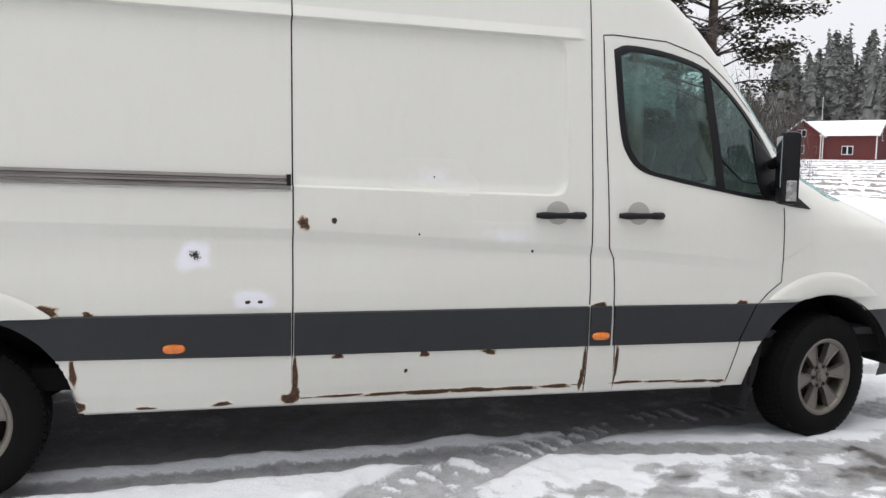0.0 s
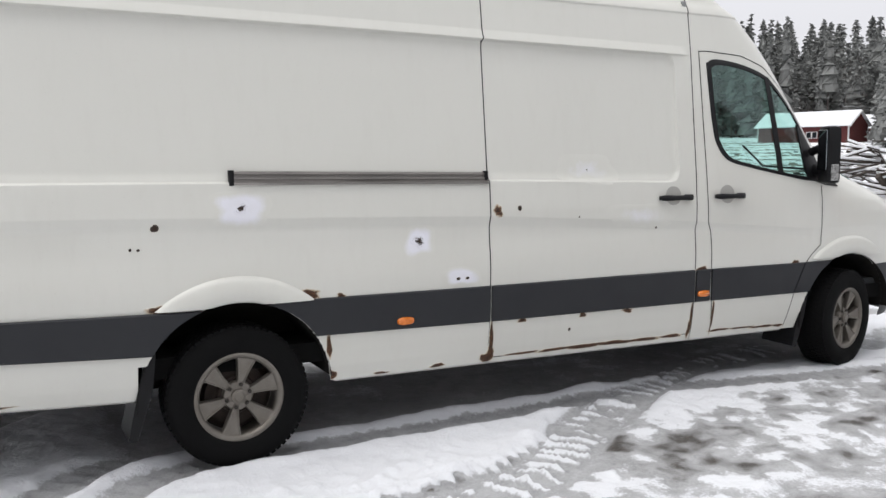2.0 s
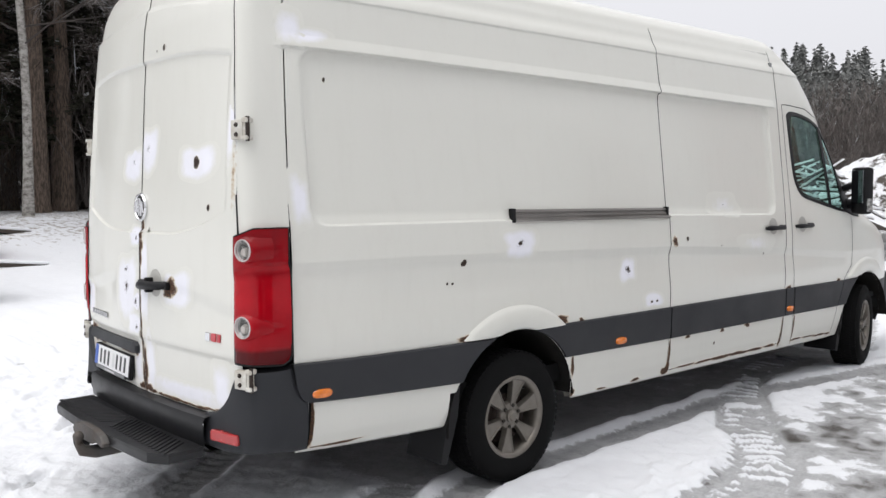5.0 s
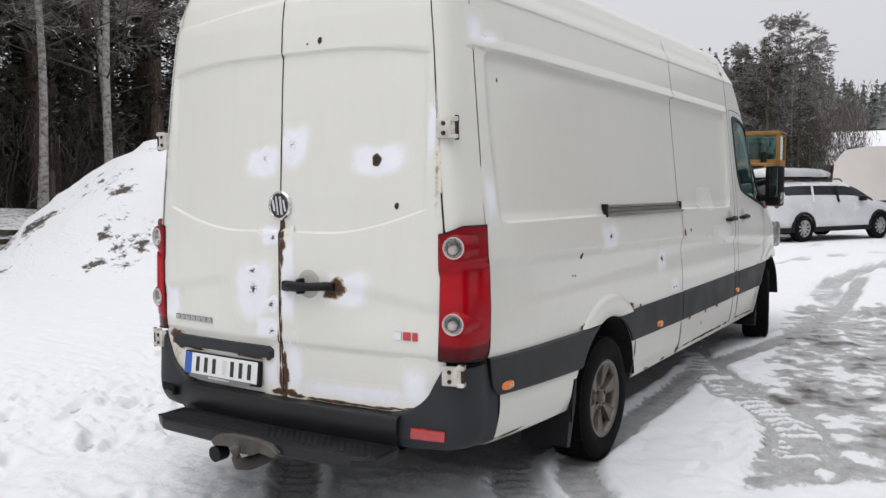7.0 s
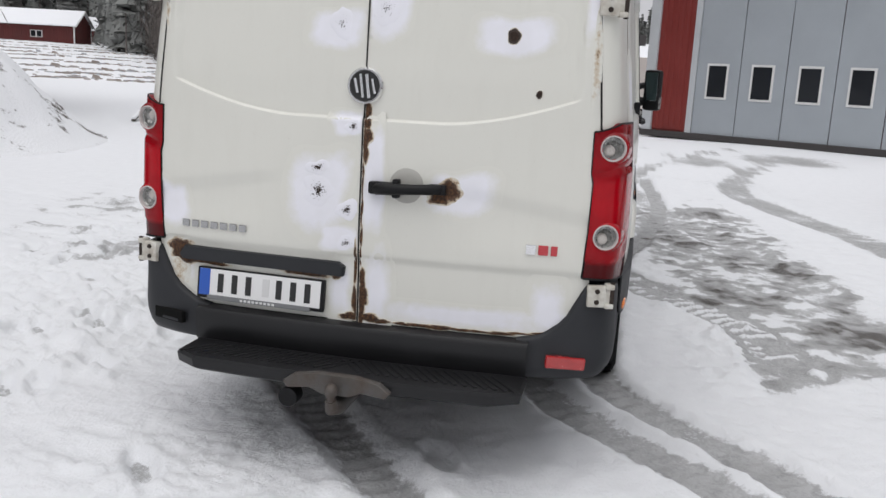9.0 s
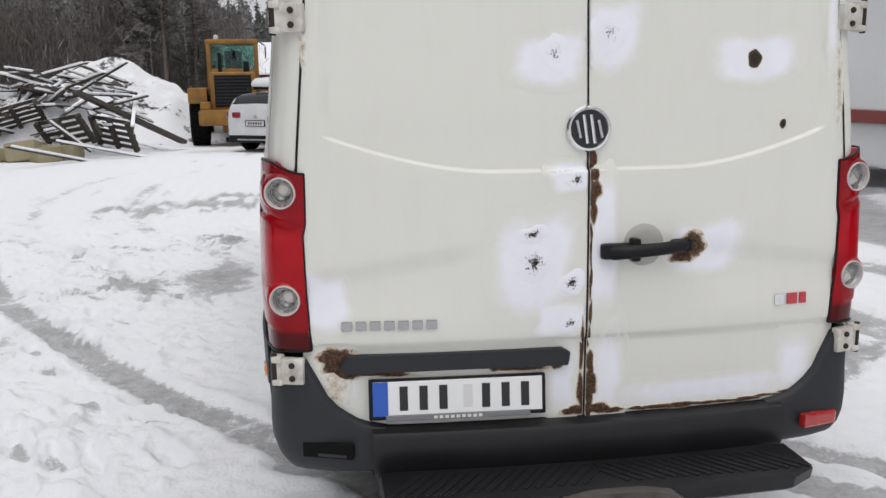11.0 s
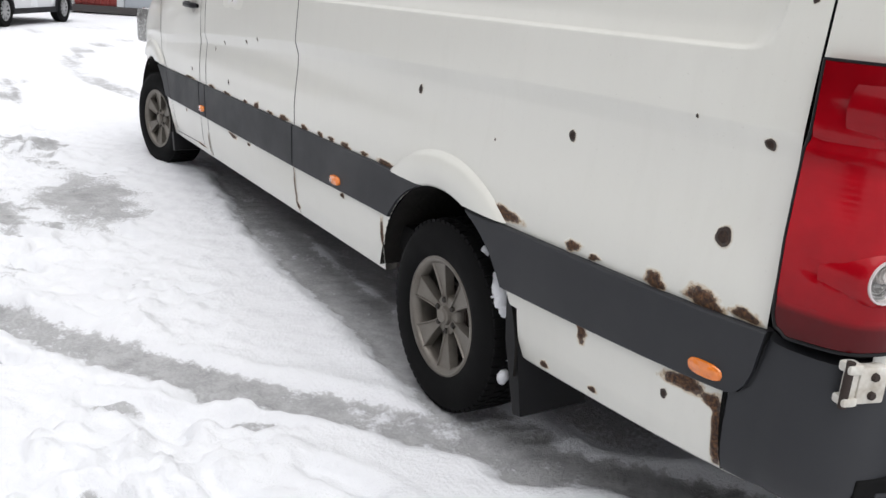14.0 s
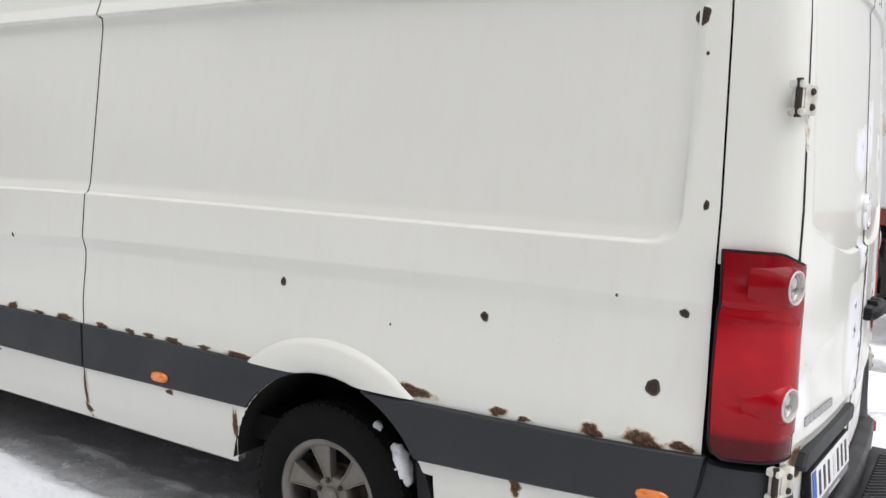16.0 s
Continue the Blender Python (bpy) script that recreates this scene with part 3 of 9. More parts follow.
# ---------------------------------------------------------------- the van
van = thing("delivery_van", "cream-white high-roof van with rust spots and dark grey strips", "van")
HUBZ, ARCH = 0.345, 0.468
ARCHES = (0.0, 4.325)
WINDOW = [(3.02, 2.06), (3.10, 2.085), (3.30, 2.065), (3.50, 2.015), (3.62, 1.95), (3.80, 1.79), (3.93, 1.62), (3.99, 1.47), (3.97, 1.355), (3.86, 1.345), (3.60, 1.385), (3.33, 1.435), (3.17, 1.475), (3.09, 1.55), (3.05, 1.68)]


def inside_poly(pts, x, z):
    n, c = len(pts), np.zeros(np.shape(x), bool)
    for i in range(n):
        (x0, z0), (x1, z1) = pts[i], pts[(i + 1) % n]
        c ^= ((z0 > z) != (z1 > z)) & (x < (x1 - x0) * (z - z0) / (z1 - z0 + 1e-12) + x0)
    return c


def body_panels(s):
    """Cuts one flank of the skin (s = -1 right, 1 left) into its panels."""
    P = GRID.copy()
    P[..., 1] *= -s
    C = (P[:-1, :-1] + P[1:, 1:]) / 2
    x, z = C[..., 0], C[..., 2]
    y = np.abs(C[..., 1])
    iu = np.arange(NU - 1)[:, None] + 0 * x
    kind = np.full(x.shape, "", dtype=object)
    i_hinge, i_pill = int(np.argmin(np.abs(rear_s - arc_at(1, YS - 0.003)))), int(np.argmin(np.abs(rear_s - arc_at(0, XS - 0.003))))
    i_sd, i_bp = NR + int(np.argmin(np.abs(side_x - 1.387))), NR + int(np.argmin(np.abs(side_x - 2.873)))
    roof = z > 2.545
    kind[(iu >= 1) & (iu < i_hinge) & (z > 0.578)] = "rear_door"
    kind[(iu > i_hinge) & (iu < i_pill) & (z > 1.342)] = "corner_pillar"
    kind[(iu > i_pill) & (iu < i_sd)] = "side_panel"
    kind[(iu > i_sd) & (iu < i_bp)] = "sliding_door" if s < 0 else "load_bay_panel"
    rear_edge = np.interp(z, [0.3, 1.03, 1.08, 2.14], [3.03, 3.0, 2.965, 2.945])
    front_edge = np.interp(z, [0.30, 0.59, 0.75, 0.89, 1.28], [3.71, 3.76, 3.86, 4.01, 4.015])
    top_edge = np.interp(x, [2.94, 3.3, 3.55, 3.75, 3.98, 4.05], [2.155, 2.14, 2.07, 1.93, 1.68, 1.58])
    cab = iu > i_bp
    kind[cab] = "front_wing"
    screen = cab & (z > np.interp(x, [3.2, 3.9, 4.3, 4.7], [2.2, 1.35, 1.3, 1.3])) & (y < 0.87 - (z - 1.3) * 0.09) & (z < 2.28) & (z > 1.32) & (x > 3.3)
    kind[cab & (z > 1.12) & (z <= 1.33) & (y < 0.80) & (x > 4.2)] = "bonnet"
    kind[cab & (z < 0.72) & (x > 4.6)] = "front_bumper"
    kind[cab & (z > 1.30) & (x < 4.4)] = "cab_surround"
    kind[screen] = "windscreen"
    kind[cab & (x < front_edge) & (x > rear_edge) & (z < top_edge)] = "front_door"
    kind[cab & (x <= rear_edge)] = "door_post"
    kind[roof] = "roof"
    for ax in ARCHES:
        kind[(np.hypot(x - ax, z - HUBZ) < ARCH - 0.004) & (y > 0.75)] = ""
    kind[(x > -0.47) & (x < -0.36) & (z < HUBZ + 0.2) & (y > 0.75)] = ""
    kind[inside_poly(WINDOW, x, z) & (kind == "front_door")] = ""
    kind[inside_poly(WINDOW, x, z) & (kind == "cab_surround") & (y > 0.6)] = ""
    for ax in ARCHES:
        dx, dz = P[..., 0] - ax, P[..., 2] - HUBZ
        r = np.hypot(dx, dz)
        k = np.where((np.abs(P[..., 1]) > 0.75) & (r < ARCH), ARCH / np.maximum(r, 1e-6), 1)
        P[..., 0], P[..., 2] = ax + dx * k, HUBZ + dz * k
    idx = np.arange(NU * len(ring_z)).reshape(NU, -1)
    flat = P.reshape(-1, 3)
    for name in sorted(set(kind.ravel()) - {""}):
        ii, jj = np.nonzero(kind == name)
        q = np.stack([idx[ii, jj], idx[ii + 1, jj], idx[ii + 1, jj + 1], idx[ii, jj + 1]], 1)
        if s > 0:
            q = q[:, ::-1]
        used, inv = np.unique(q, return_inverse=True)
        g = Geo()
        g.v, g.f = [tuple(v) for v in flat[used]], [tuple(r) for r in inv.reshape(-1, 4)]
        mat = {"windscreen": M_GLASS, "front_bumper": M_TRIM}.get(name, M_PAINT)
        g.object(name, mat, van, smooth=180, fix=False)


for s in (-1, 1):
    body_panels(s)


def strip(name, s, x0, x1, zb, zt, mat, proud=0.014, nx=None, nz=8, label="", bevel=0.006):
    """A raised moulding on the flank between heights zb(x) and zt(x); x0 and x1 are functions of the share of height."""
    g = Geo()
    nx = nx or max(2, int((x1(0.5) - x0(0.5)) / 0.05))
    ks = [(0.0, -0.004), (0.0, proud - bevel), (bevel / 0.2, proud)] + [(k, proud) for k in np.linspace(0.08, 0.92, nz)] + [(1 - bevel / 0.2, proud), (1, proud - bevel), (1, -0.004)]
    rows = []
    for k, o in ks:
        a, b = x0(k), x1(k)
        row = []
        for t in [0.0] + list(np.linspace(0.0, 1, nx + 1)) + [1.0]:
            x = a + (b - a) * t
            row.append(on_side(x, zb(x) + (zt(x) - zb(x)) * k, o, s))
        row[0] = on_side(a, zb(a) + (zt(a) - zb(a)) * k, -0.004, s)
        row[-1] = on_side(b, zb(b) + (zt(b) - zb(b)) * k, -0.004, s)
        rows.append(row)
    w = len(rows[0])
    g.v = [p for r in rows for p in r]
    g.f = [(i * w + j, i * w + j + 1, (i + 1) * w + j + 1, (i + 1) * w + j) for i in range(len(rows) - 1) for j in range(w - 1)]
    return g.object(name, mat, van, label, smooth=40)


def belt_top(x):
    return float(np.interp(x, [-1.32, -0.2, 0.4, 1.4, 2.9, 3.9], [0.812, 0.785, 0.80, 0.792, 0.785, 0.775]))


def belt_bot(x):
    return float(np.interp(x, [-1.32, -0.39, 0.4, 1.4, 2.9, 3.8], [0.640, 0.592, 0.61, 0.592, 0.58, 0.57]))


def circle_end(ax, side, r, zb, zt):
    def f(k):
        z = zb + (zt - zb) * k
        return ax + side * math.sqrt(max(r * r - (z - HUBZ) ** 2, 0.0004))
    return f


for s in (-1, 1):
    strip("side_strip", s, lambda k: float(np.interp(k, [0, 0.06, 0.16, 0.4, 1.0], [-1.262, -1.288, -1.305, -1.320, -1.336])), circle_end(0, -1, ARCH + 0.004, 0.592, 0.787), belt_bot, belt_top, M_TRIM, 0.022)
    strip("side_strip", s, circle_end(0, 1, ARCH + 0.004, 0.61, 0.80), lambda k: 1.383, belt_bot, belt_top, M_TRIM)
    strip("side_strip", s, lambda k: 1.398, lambda k: 2.868, belt_bot, belt_top, M_TRIM)
    strip("side_strip", s, lambda k: 2.884, lambda k: 2.998, belt_bot, belt_top, M_TRIM)
    strip("side_strip", s, lambda k: 3.016, lambda k: 3.752 + 0.10 * k, belt_bot, belt_top, M_TRIM)
    strip("side_strip", s, lambda k: 3.762 + 0.10 * k, circle_end(4.325, -1, ARCH + 0.004, 0.57, 0.775), belt_bot, belt_top, M_TRIM)


def flare(ax, s):
    """White raised lip over a wheel arch."""
    g = Geo()
    a0, a1 = math.asin((0.79 - HUBZ) / 0.60), 0
    n = 40
    prof = [(ARCH - 0.002, -0.03), (ARCH - 0.002, 0.012), (ARCH + 0.01, 0.024), (0.53, 0.024), (0.568, 0.021), (0.585, 0.013), (0.596, -0.006)]
    for i in range(n + 1):
        t = i / n
        for r, o in prof:
            lim = math.asin(min(1, (0.795 - HUBZ) / r)) if r > 0.45 else 0
            a = lim + (math.pi - 2 * lim) * t
            x, z = ax + r * math.cos(a), HUBZ + r * math.sin(a)
            if ax > 4 and x > ax:
                x = ax + (x - ax) * 0.98
            g.v.append(on_side(x, z, o, s))
    w = len(prof)
    g.f = [(i * w + j, i * w + j + 1, (i + 1) * w + j + 1, (i + 1) * w + j) for i in range(n) for j in range(w - 1)]
    return g.object("wheel_arch", M_PAINT, van, smooth=180)


def liner(ax, s):
    """Dark wheel housing behind an arch."""
    g = Geo()
    n = 28
    for i in range(n + 1):
        a = 0.10 + (math.pi - 0.05) * i / n
        x, z = ax + (ARCH + 0.004) * math.cos(a), HUBZ + (ARCH + 0.004) * math.sin(a)
        g.v += [(x, s * 0.975 if z < 0.8 else on_side(x, min(z, 0.83), -0.012, s)[1], z), (x, s * 0.55, z)]
    g.f = [(2 * i, 2 * i + 1, 2 * i + 3, 2 * i + 2) for i in range(n)]
    c = len(g.v)
    g.v.append((ax, s * 0.55, HUBZ))
    g.f += [(2 * i + 1, c, 2 * i + 3) for i in range(n)]
    g.object("wheel_housing", M_LINER, van, smooth=60)


for ax in ARCHES:
    for s in (-1, 1):
        flare(ax, s)
        liner(ax, s)


def ribbon(name, pts, width, mat, s, off=0.0015, close=False):
    """A thin dark line along (x, z) points of a flank: an open joint."""
    g = Geo()
    n = len(pts)
    for i in range(n):
        a, b = pts[(i - 1) % n if close else max(i - 1, 0)], pts[(i + 1) % n if close else min(i + 1, n - 1)]
        t = Vector((b[0] - a[0], b[1] - a[1])).normalized()
        nx, nz = -t.y * width / 2, t.x * width / 2
        x, z = pts[i]
        g.v += [on_side(x + nx, z + nz, off, s), on_side(x, z, off * 0.4, s), on_side(x - nx, z - nz, off, s)]
    for i in range(n if close else n - 1):
        j = (i + 1) % n
        g.f += [(3 * i, 3 * j, 3 * j + 1, 3 * i + 1), (3 * i + 1, 3 * j + 1, 3 * j + 2, 3 * i + 2)]
    return g.object(name, mat, van, smooth=180)


def dense(pts, step=0.03):
    out = []
    for a, b in zip(pts[:-1], pts[1:]):
        n = max(1, int(math.hypot(b[0] - a[0], b[1] - a[1]) / step))
        out += [(a[0] + (b[0] - a[0]) * k / n, a[1] + (b[1] - a[1]) * k / n) for k in range(n)]
    return out + [pts[-1]]


for s in (-1, 1):
    ribbon("door_gap", dense([(3.04, 0.37), (3.012, 0.80), (3.005, 1.025), (2.972, 1.08), (2.958, 1.55), (2.943, 2.145), (3.0, 2.15), (3.3, 2.135), (3.52, 2.075), (3.72, 1.94), (3.86, 1.80)]), 0.006, M_VOID, s)
    ribbon("door_gap", dense([(4.015, 1.29), (4.012, 0.89), (3.93, 0.83), (3.858, 0.755), (3.78, 0.59), (3.715, 0.345)]), 0.006, M_VOID, s)
    ribbon("door_gap", dense([(3.715, 0.352), (3.05, 0.378)]), 0.005, M_VOID, s)
    if s < 0:
        ribbon("door_gap", dense([(1.40, 0.382), (2.86, 0.375)]), 0.005, M_VOID, s)
    for x, z0, z1 in ((1.3905, 0.37, 2.54), (2.8765, 0.38, 2.50)):
        ribbon("panel_gap", dense([(x, z0), (x, z1)], 0.012), 0.006, M_VOID, s, 0.0008)
    ribbon("bumper_gap", dense([(-1.264, 0.43), (-1.262, 0.645), (-1.290, 0.655), (-1.310, 0.675), (-1.325, 0.72), (-1.341, 0.812)], 0.012), 0.010, M_VOID, s, 0.0175)
    ribbon("roof_joint", dense([(1.39, 2.545), (2.86, 2.515)]), 0.006, M_VOID, s)
    # an inner wall behind the open vertical joints
    for x, zt in ((XS, 2.42), (1.3905, 2.50), (2.8765, 2.45)):
        g = Geo()
        o = 0
        zs = np.linspace(0.36 if x > -1 else 0.8, zt, 120)
        for z in zs:
            for dx in (-0.03, 0.03):
                g.v.append(on_side(x + dx, z, -0.030, s))
        g.f += [(o + 2 * i, o + 2 * i + 1, o + 2 * i + 3, o + 2 * i + 2) for i in range(119)]
        g.object("joint_seal", M_VOID, van, smooth=180)
for y0 in (0.0, YS, -YS):
    g = Geo()
    for z in np.linspace(0.56, 2.44, 24):
        for dy in (-0.03, 0.03):
            g.v.append(on_rear((y0 + dy) * body_y(z) / 0.996, z, -0.014))
    g.f += [(2 * i, 2 * i + 1, 2 * i + 3, 2 * i + 2) for i in range(23)]
    g.object("joint_seal", M_VOID, van, smooth=180)


# dark rubber in the seams of the rear doors
for y0, z0, z1 in ((0.0, 0.585, 2.50), (YS, 1.36, 2.46), (-YS, 1.36, 2.46)):
    g = Geo()
    zs = np.linspace(z0, z1, 90)
    for z in zs:
        yc = y0 * body_y(z) / 0.996
        half = 0.0035 if y0 else 0.0028
        g.v += [on_rear(yc + dy, z, 0.0022 if dy else 0.0008) for dy in (-half, 0.0, half)]
    g.f = [(3 * i + j, 3 * i + j + 1, 3 * i + j + 4, 3 * i + j + 3) for i in range(89) for j in (0, 1)]
    g.object("seam_rubber", M_BLACK, van, smooth=180)


# cab windows
def window_parts(s):
    n = len(WINDOW)
    loop = [tuple(p) for p in catmull(WINDOW + [WINDOW[0]], 6)[:-1]]
    cx, cz = 3.48, 1.68
    g = Geo()
    m = len(loop)
    for k, o in ((1.045, 0.001), (1.04, 0.005), (0.965, 0.006), (0.955, -0.004)):
        for x, z in loop:
            g.v.append(on_side(cx + (x - cx) * k, cz + (z - cz) * k, o, s))
    g.f = [(r * m + i, r * m + (i + 1) % m, (r + 1) * m + (i + 1) % m, (r + 1) * m + i) for r in range(3) for i in range(m)]
    frame_ob = g.object("window_frame", M_BLACK, van, smooth=60)
    g = Geo()
    rings = [1.0, 0.75, 0.5, 0.25]
    for k in rings:
        g.v += [on_side(cx + (x - cx) * k, cz + (z - cz) * k, 0.0, s) for x, z in loop]
    g.v.append(on_side(cx, cz, 0.0, s))
    g.f = [(r * m + i, r * m + (i + 1) % m, (r + 1) * m + (i + 1) % m, (r + 1) * m + i) for r in range(3) for i in range(m)]
    g.f += [(3 * m + i, 3 * m + (i + 1) % m, 4 * m) for i in range(m)]
    pane = g.object("side_window", M_GLASS, van, "tinted cab window glass", smooth=180)
    pane.visible_shadow = False
    g = Geo()
    bar = [(3.535, 2.01), (3.55, 1.90), (3.575, 1.70), (3.60, 1.50), (3.612, 1.385)]
    for (x, z) in bar:
        g.v += [on_side(x - 0.024, z, 0.004, s), on_side(x - 0.024, z, 0.009, s), on_side(x + 0.024, z, 0.009, s), on_side(x + 0.024, z, 0.004, s)]
    g.f = [(4 * i + k, 4 * i + k + 1, 4 * i + k + 5, 4 * i + k + 4) for i in range(len(bar) - 1) for k in range(3)]
    g.object("window_bar", M_BLACK, van, smooth=60)
    # black corner cover that carries the mirror
    g = Geo()
    tri = [(3.83, 1.70), (3.96, 1.56), (4.02, 1.42), (4.19, 1.285), (4.05, 1.30), (3.88, 1.345), (3.85, 1.42)]
    mm = len(tri)
    for k, o in ((1.02, 0.0), (1.0, 0.012), (0.9, 0.014)):
        g.v += [on_side(3.98 + (x - 3.98) * k, 1.42 + (z - 1.42) * k, o, s) for x, z in tri]
    g.f = [(r * mm + i, r * mm + (i + 1) % mm, (r + 1) * mm + (i + 1) % mm, (r + 1) * mm + i) for r in range(2) for i in range(mm)]
    g.f.append(tuple(range(2 * mm, 3 * mm)))
    g.object("mirror_mount", M_BLACK, van, smooth=60)
    # mirror
    y0 = on_side(3.95, 1.45, 0, s)[1]
    g = Geo()
    g.tube([(3.97, y0, 1.40), (3.96, y0 + s * 0.06, 1.39), (3.95, y0 + s * 0.11, 1.40)], [0.045, 0.04, 0.04], 8)
    g.tube([(3.95, y0, 1.52), (3.94, y0 + s * 0.06, 1.54), (3.94, y0 + s * 0.11, 1.55)], [0.03, 0.028, 0.028], 8)
    arm = g.object("mirror_arm", M_BLACK, van, smooth=50)
    g = Geo()
    yc = y0 + s * 0.155
    tilt = Matrix.Translation((3.93, yc, 1.50)) @ Matrix.Rotation(s * radians(26), 4, "Z")
    g.box((-0.045, -0.080, -0.19), (0.050, 0.080, 0.19), 0.032, tilt)
    house = g.object("mirror_housing", M_BLACK, van, smooth=50)
    g = Geo()
    g.box((-0.049, -0.064, -0.10), (-0.04, 0.064, 0.165), 0.004, tilt)
    g.object("mirror_glass", M_MIRROR, house)
    g = Geo()
    g.box((-0.02, -0.083 if s < 0 else 0.062, -0.17), (0.035, -0.062 if s < 0 else 0.083, -0.06), 0.01, tilt)
    g.object("turn_signal", M_LAMP, house, "clear turn signal lens")


for s in (-1, 1):
    window_parts(s)


# cab inside
def cab_inside():
    g = Geo()
    g.box((2.84, -0.86, 0.6), (2.87, 0.86, 2.45), 0.0)
    g.object("bulkhead", M_BULK, van)
    g = Geo()
    g.box((2.88, -0.88, 0.55), (4.9, 0.88, 0.60), 0.0)
    g.object("cab_floor", M_CABIN, van)
    g = Geo()
    g.box((4.02, -0.80, 0.95), (4.55, 0.80, 1.30), 0.06)
    g.box((3.98, 0.25, 1.22), (4.2, 0.62, 1.36), 0.04)
    g.object("dashboard", M_CABIN, van, smooth=50)
    for y in (-0.48, 0.48):
        g = Geo()
        g.box((3.02, y - 0.26, 0.62), (3.55, y + 0.26, 1.0), 0.06)
        g.object("seat", M_SEAT, van, smooth=50)
        g = Geo()
        m = Matrix.Translation((2.98, y, 1.0)) @ Matrix.Rotation(radians(-3), 4, "Y")
        g.box((-0.06, -0.25, -0.05), (0.10, 0.25, 0.50), 0.06, m)
        g.box((-0.04, -0.13, 0.54), (0.06, 0.13, 0.72), 0.05, m)
        g.tube([(0.02, -0.06, 0.55), (0.03, -0.06, 0.66)], 0.008, 6, m)
        g.tube([(0.02, 0.06, 0.55), (0.03, 0.06, 0.66)], 0.008, 6, m)
        g.object("seat_back", M_SEAT, van, smooth=50)
    g = Geo()
    wheel_m = Matrix.Translation((3.80, 0.45, 1.22)) @ Matrix.Rotation(radians(-62), 4, "Y")
    ring = [(0.19 * math.cos(a), 0.19 * math.sin(a), 0) for a in np.linspace(0, 2 * math.pi, 25)]
    g.tube(ring, 0.014, 6, wheel_m)
    g.tube([(0.19, 0, 0), (0, 0, -0.02), (-0.19, 0, 0)], 0.014, 6, wheel_m)
    g.object("steering_wheel", M_BLACK, van, smooth=60)


cab_inside()


# underside
g = Geo()
g.box((-1.45, -0.90, 0.46), (4.9, 0.90, 0.56), 0.0)
g.object("floor_pan", M_VOID, van)
for s in (-1, 1):
    g = Geo()
    g.box((-1.5, s * 0.45 - 0.04, 0.36), (4.6, s * 0.45 + 0.04, 0.47), 0.01)
    g.object("chassis_rail", M_VOID, van)
    g = Geo()
    xs = np.linspace(-1.30, 3.70, 40)
    for x in xs:
        zb = float(np.interp(x, [-1.33, -0.5, 0, 1.4, 3.7], [0.425, 0.385, 0.37, 0.355, 0.325]))
        ye = on_side(x, 0.32, 0, s)[1]
        g.v += [(x, ye, zb), (x, ye * 0.985, zb - 0.012), (x, ye * 0.94, zb - 0.008), (x, ye * 0.9, 0.50)]
    g.f = [(4 * i + k, 4 * i + k + 1, 4 * i + k + 5, 4 * i + k + 4) for i in range(39) for k in range(3) if not (abs((xs[i] + xs[i + 1]) / 2) < 0.46)]
    g.object("sill_flange", M_PAINT, van, smooth=60)
g = Geo()
g.tube([(0, -0.85, HUBZ), (0, 0.85, HUBZ)], 0.05, 10)
g.lathe([(0.02, -0.14), (0.12, -0.10), (0.15, 0), (0.12, 0.10), (0.02, 0.14)], 14, Matrix.Translation((0, 0, HUBZ)) @ Matrix.Rotation(radians(90), 4, "Y"))
g.object("rear_axle", M_VOID, van, smooth=50)
g = Geo()
g.box((0.7, -0.35, 0.26), (1.7, 0.1, 0.46), 0.05)
g.object("fuel_tank", M_VOID, van, smooth=50)
g = Geo()
g.tube([(2.6, 0.25, 0.33), (1.8, 0.3, 0.32), (0.5, 0.33, 0.34), (-0.4, 0.35, 0.42), (-1.3, 0.40, 0.36)], 0.035, 8)
g.object("exhaust_pipe", M_STEEL, van, smooth=60)


# wheels
def tyre_geo():
    R, W = 0.345, 0.118
    prof = [(0.205, -0.098), (0.215, -0.108), (0.245, -0.119), (0.285, -0.122), (0.315, -0.116), (0.333, -0.104), (0.342, -0.088), (R, -0.06), (R, 0.0), (R, 0.06), (0.342, 0.088), (0.333, 0.104), (0.30, 0.12), (0.25, 0.118), (0.215, 0.108), (0.205, 0.098)]
    return Geo().lathe(prof, 72, Matrix.Rotation(radians(90), 4, "X"), cap=False)


def tread_geo():
    g = Geo()
    n = 64
    for k in range(n):
        for y0, y1, sh in ((-0.100, -0.066, 0.0), (-0.058, -0.020, 0.5), (-0.014, 0.014, 0.0), (0.020, 0.058, 0.5), (0.066, 0.100, 0.0)):
            a = 2 * math.pi * (k + sh) / n
            m = Matrix.Rotation(-a, 4, "Y")
            r0, r1 = (0.338, 0.349) if abs(y0 + y1) < 0.12 else (0.332, 0.346)
            g.box((-0.0125, y0, r0), (0.0125, y1, r1), 0, m)
    return g


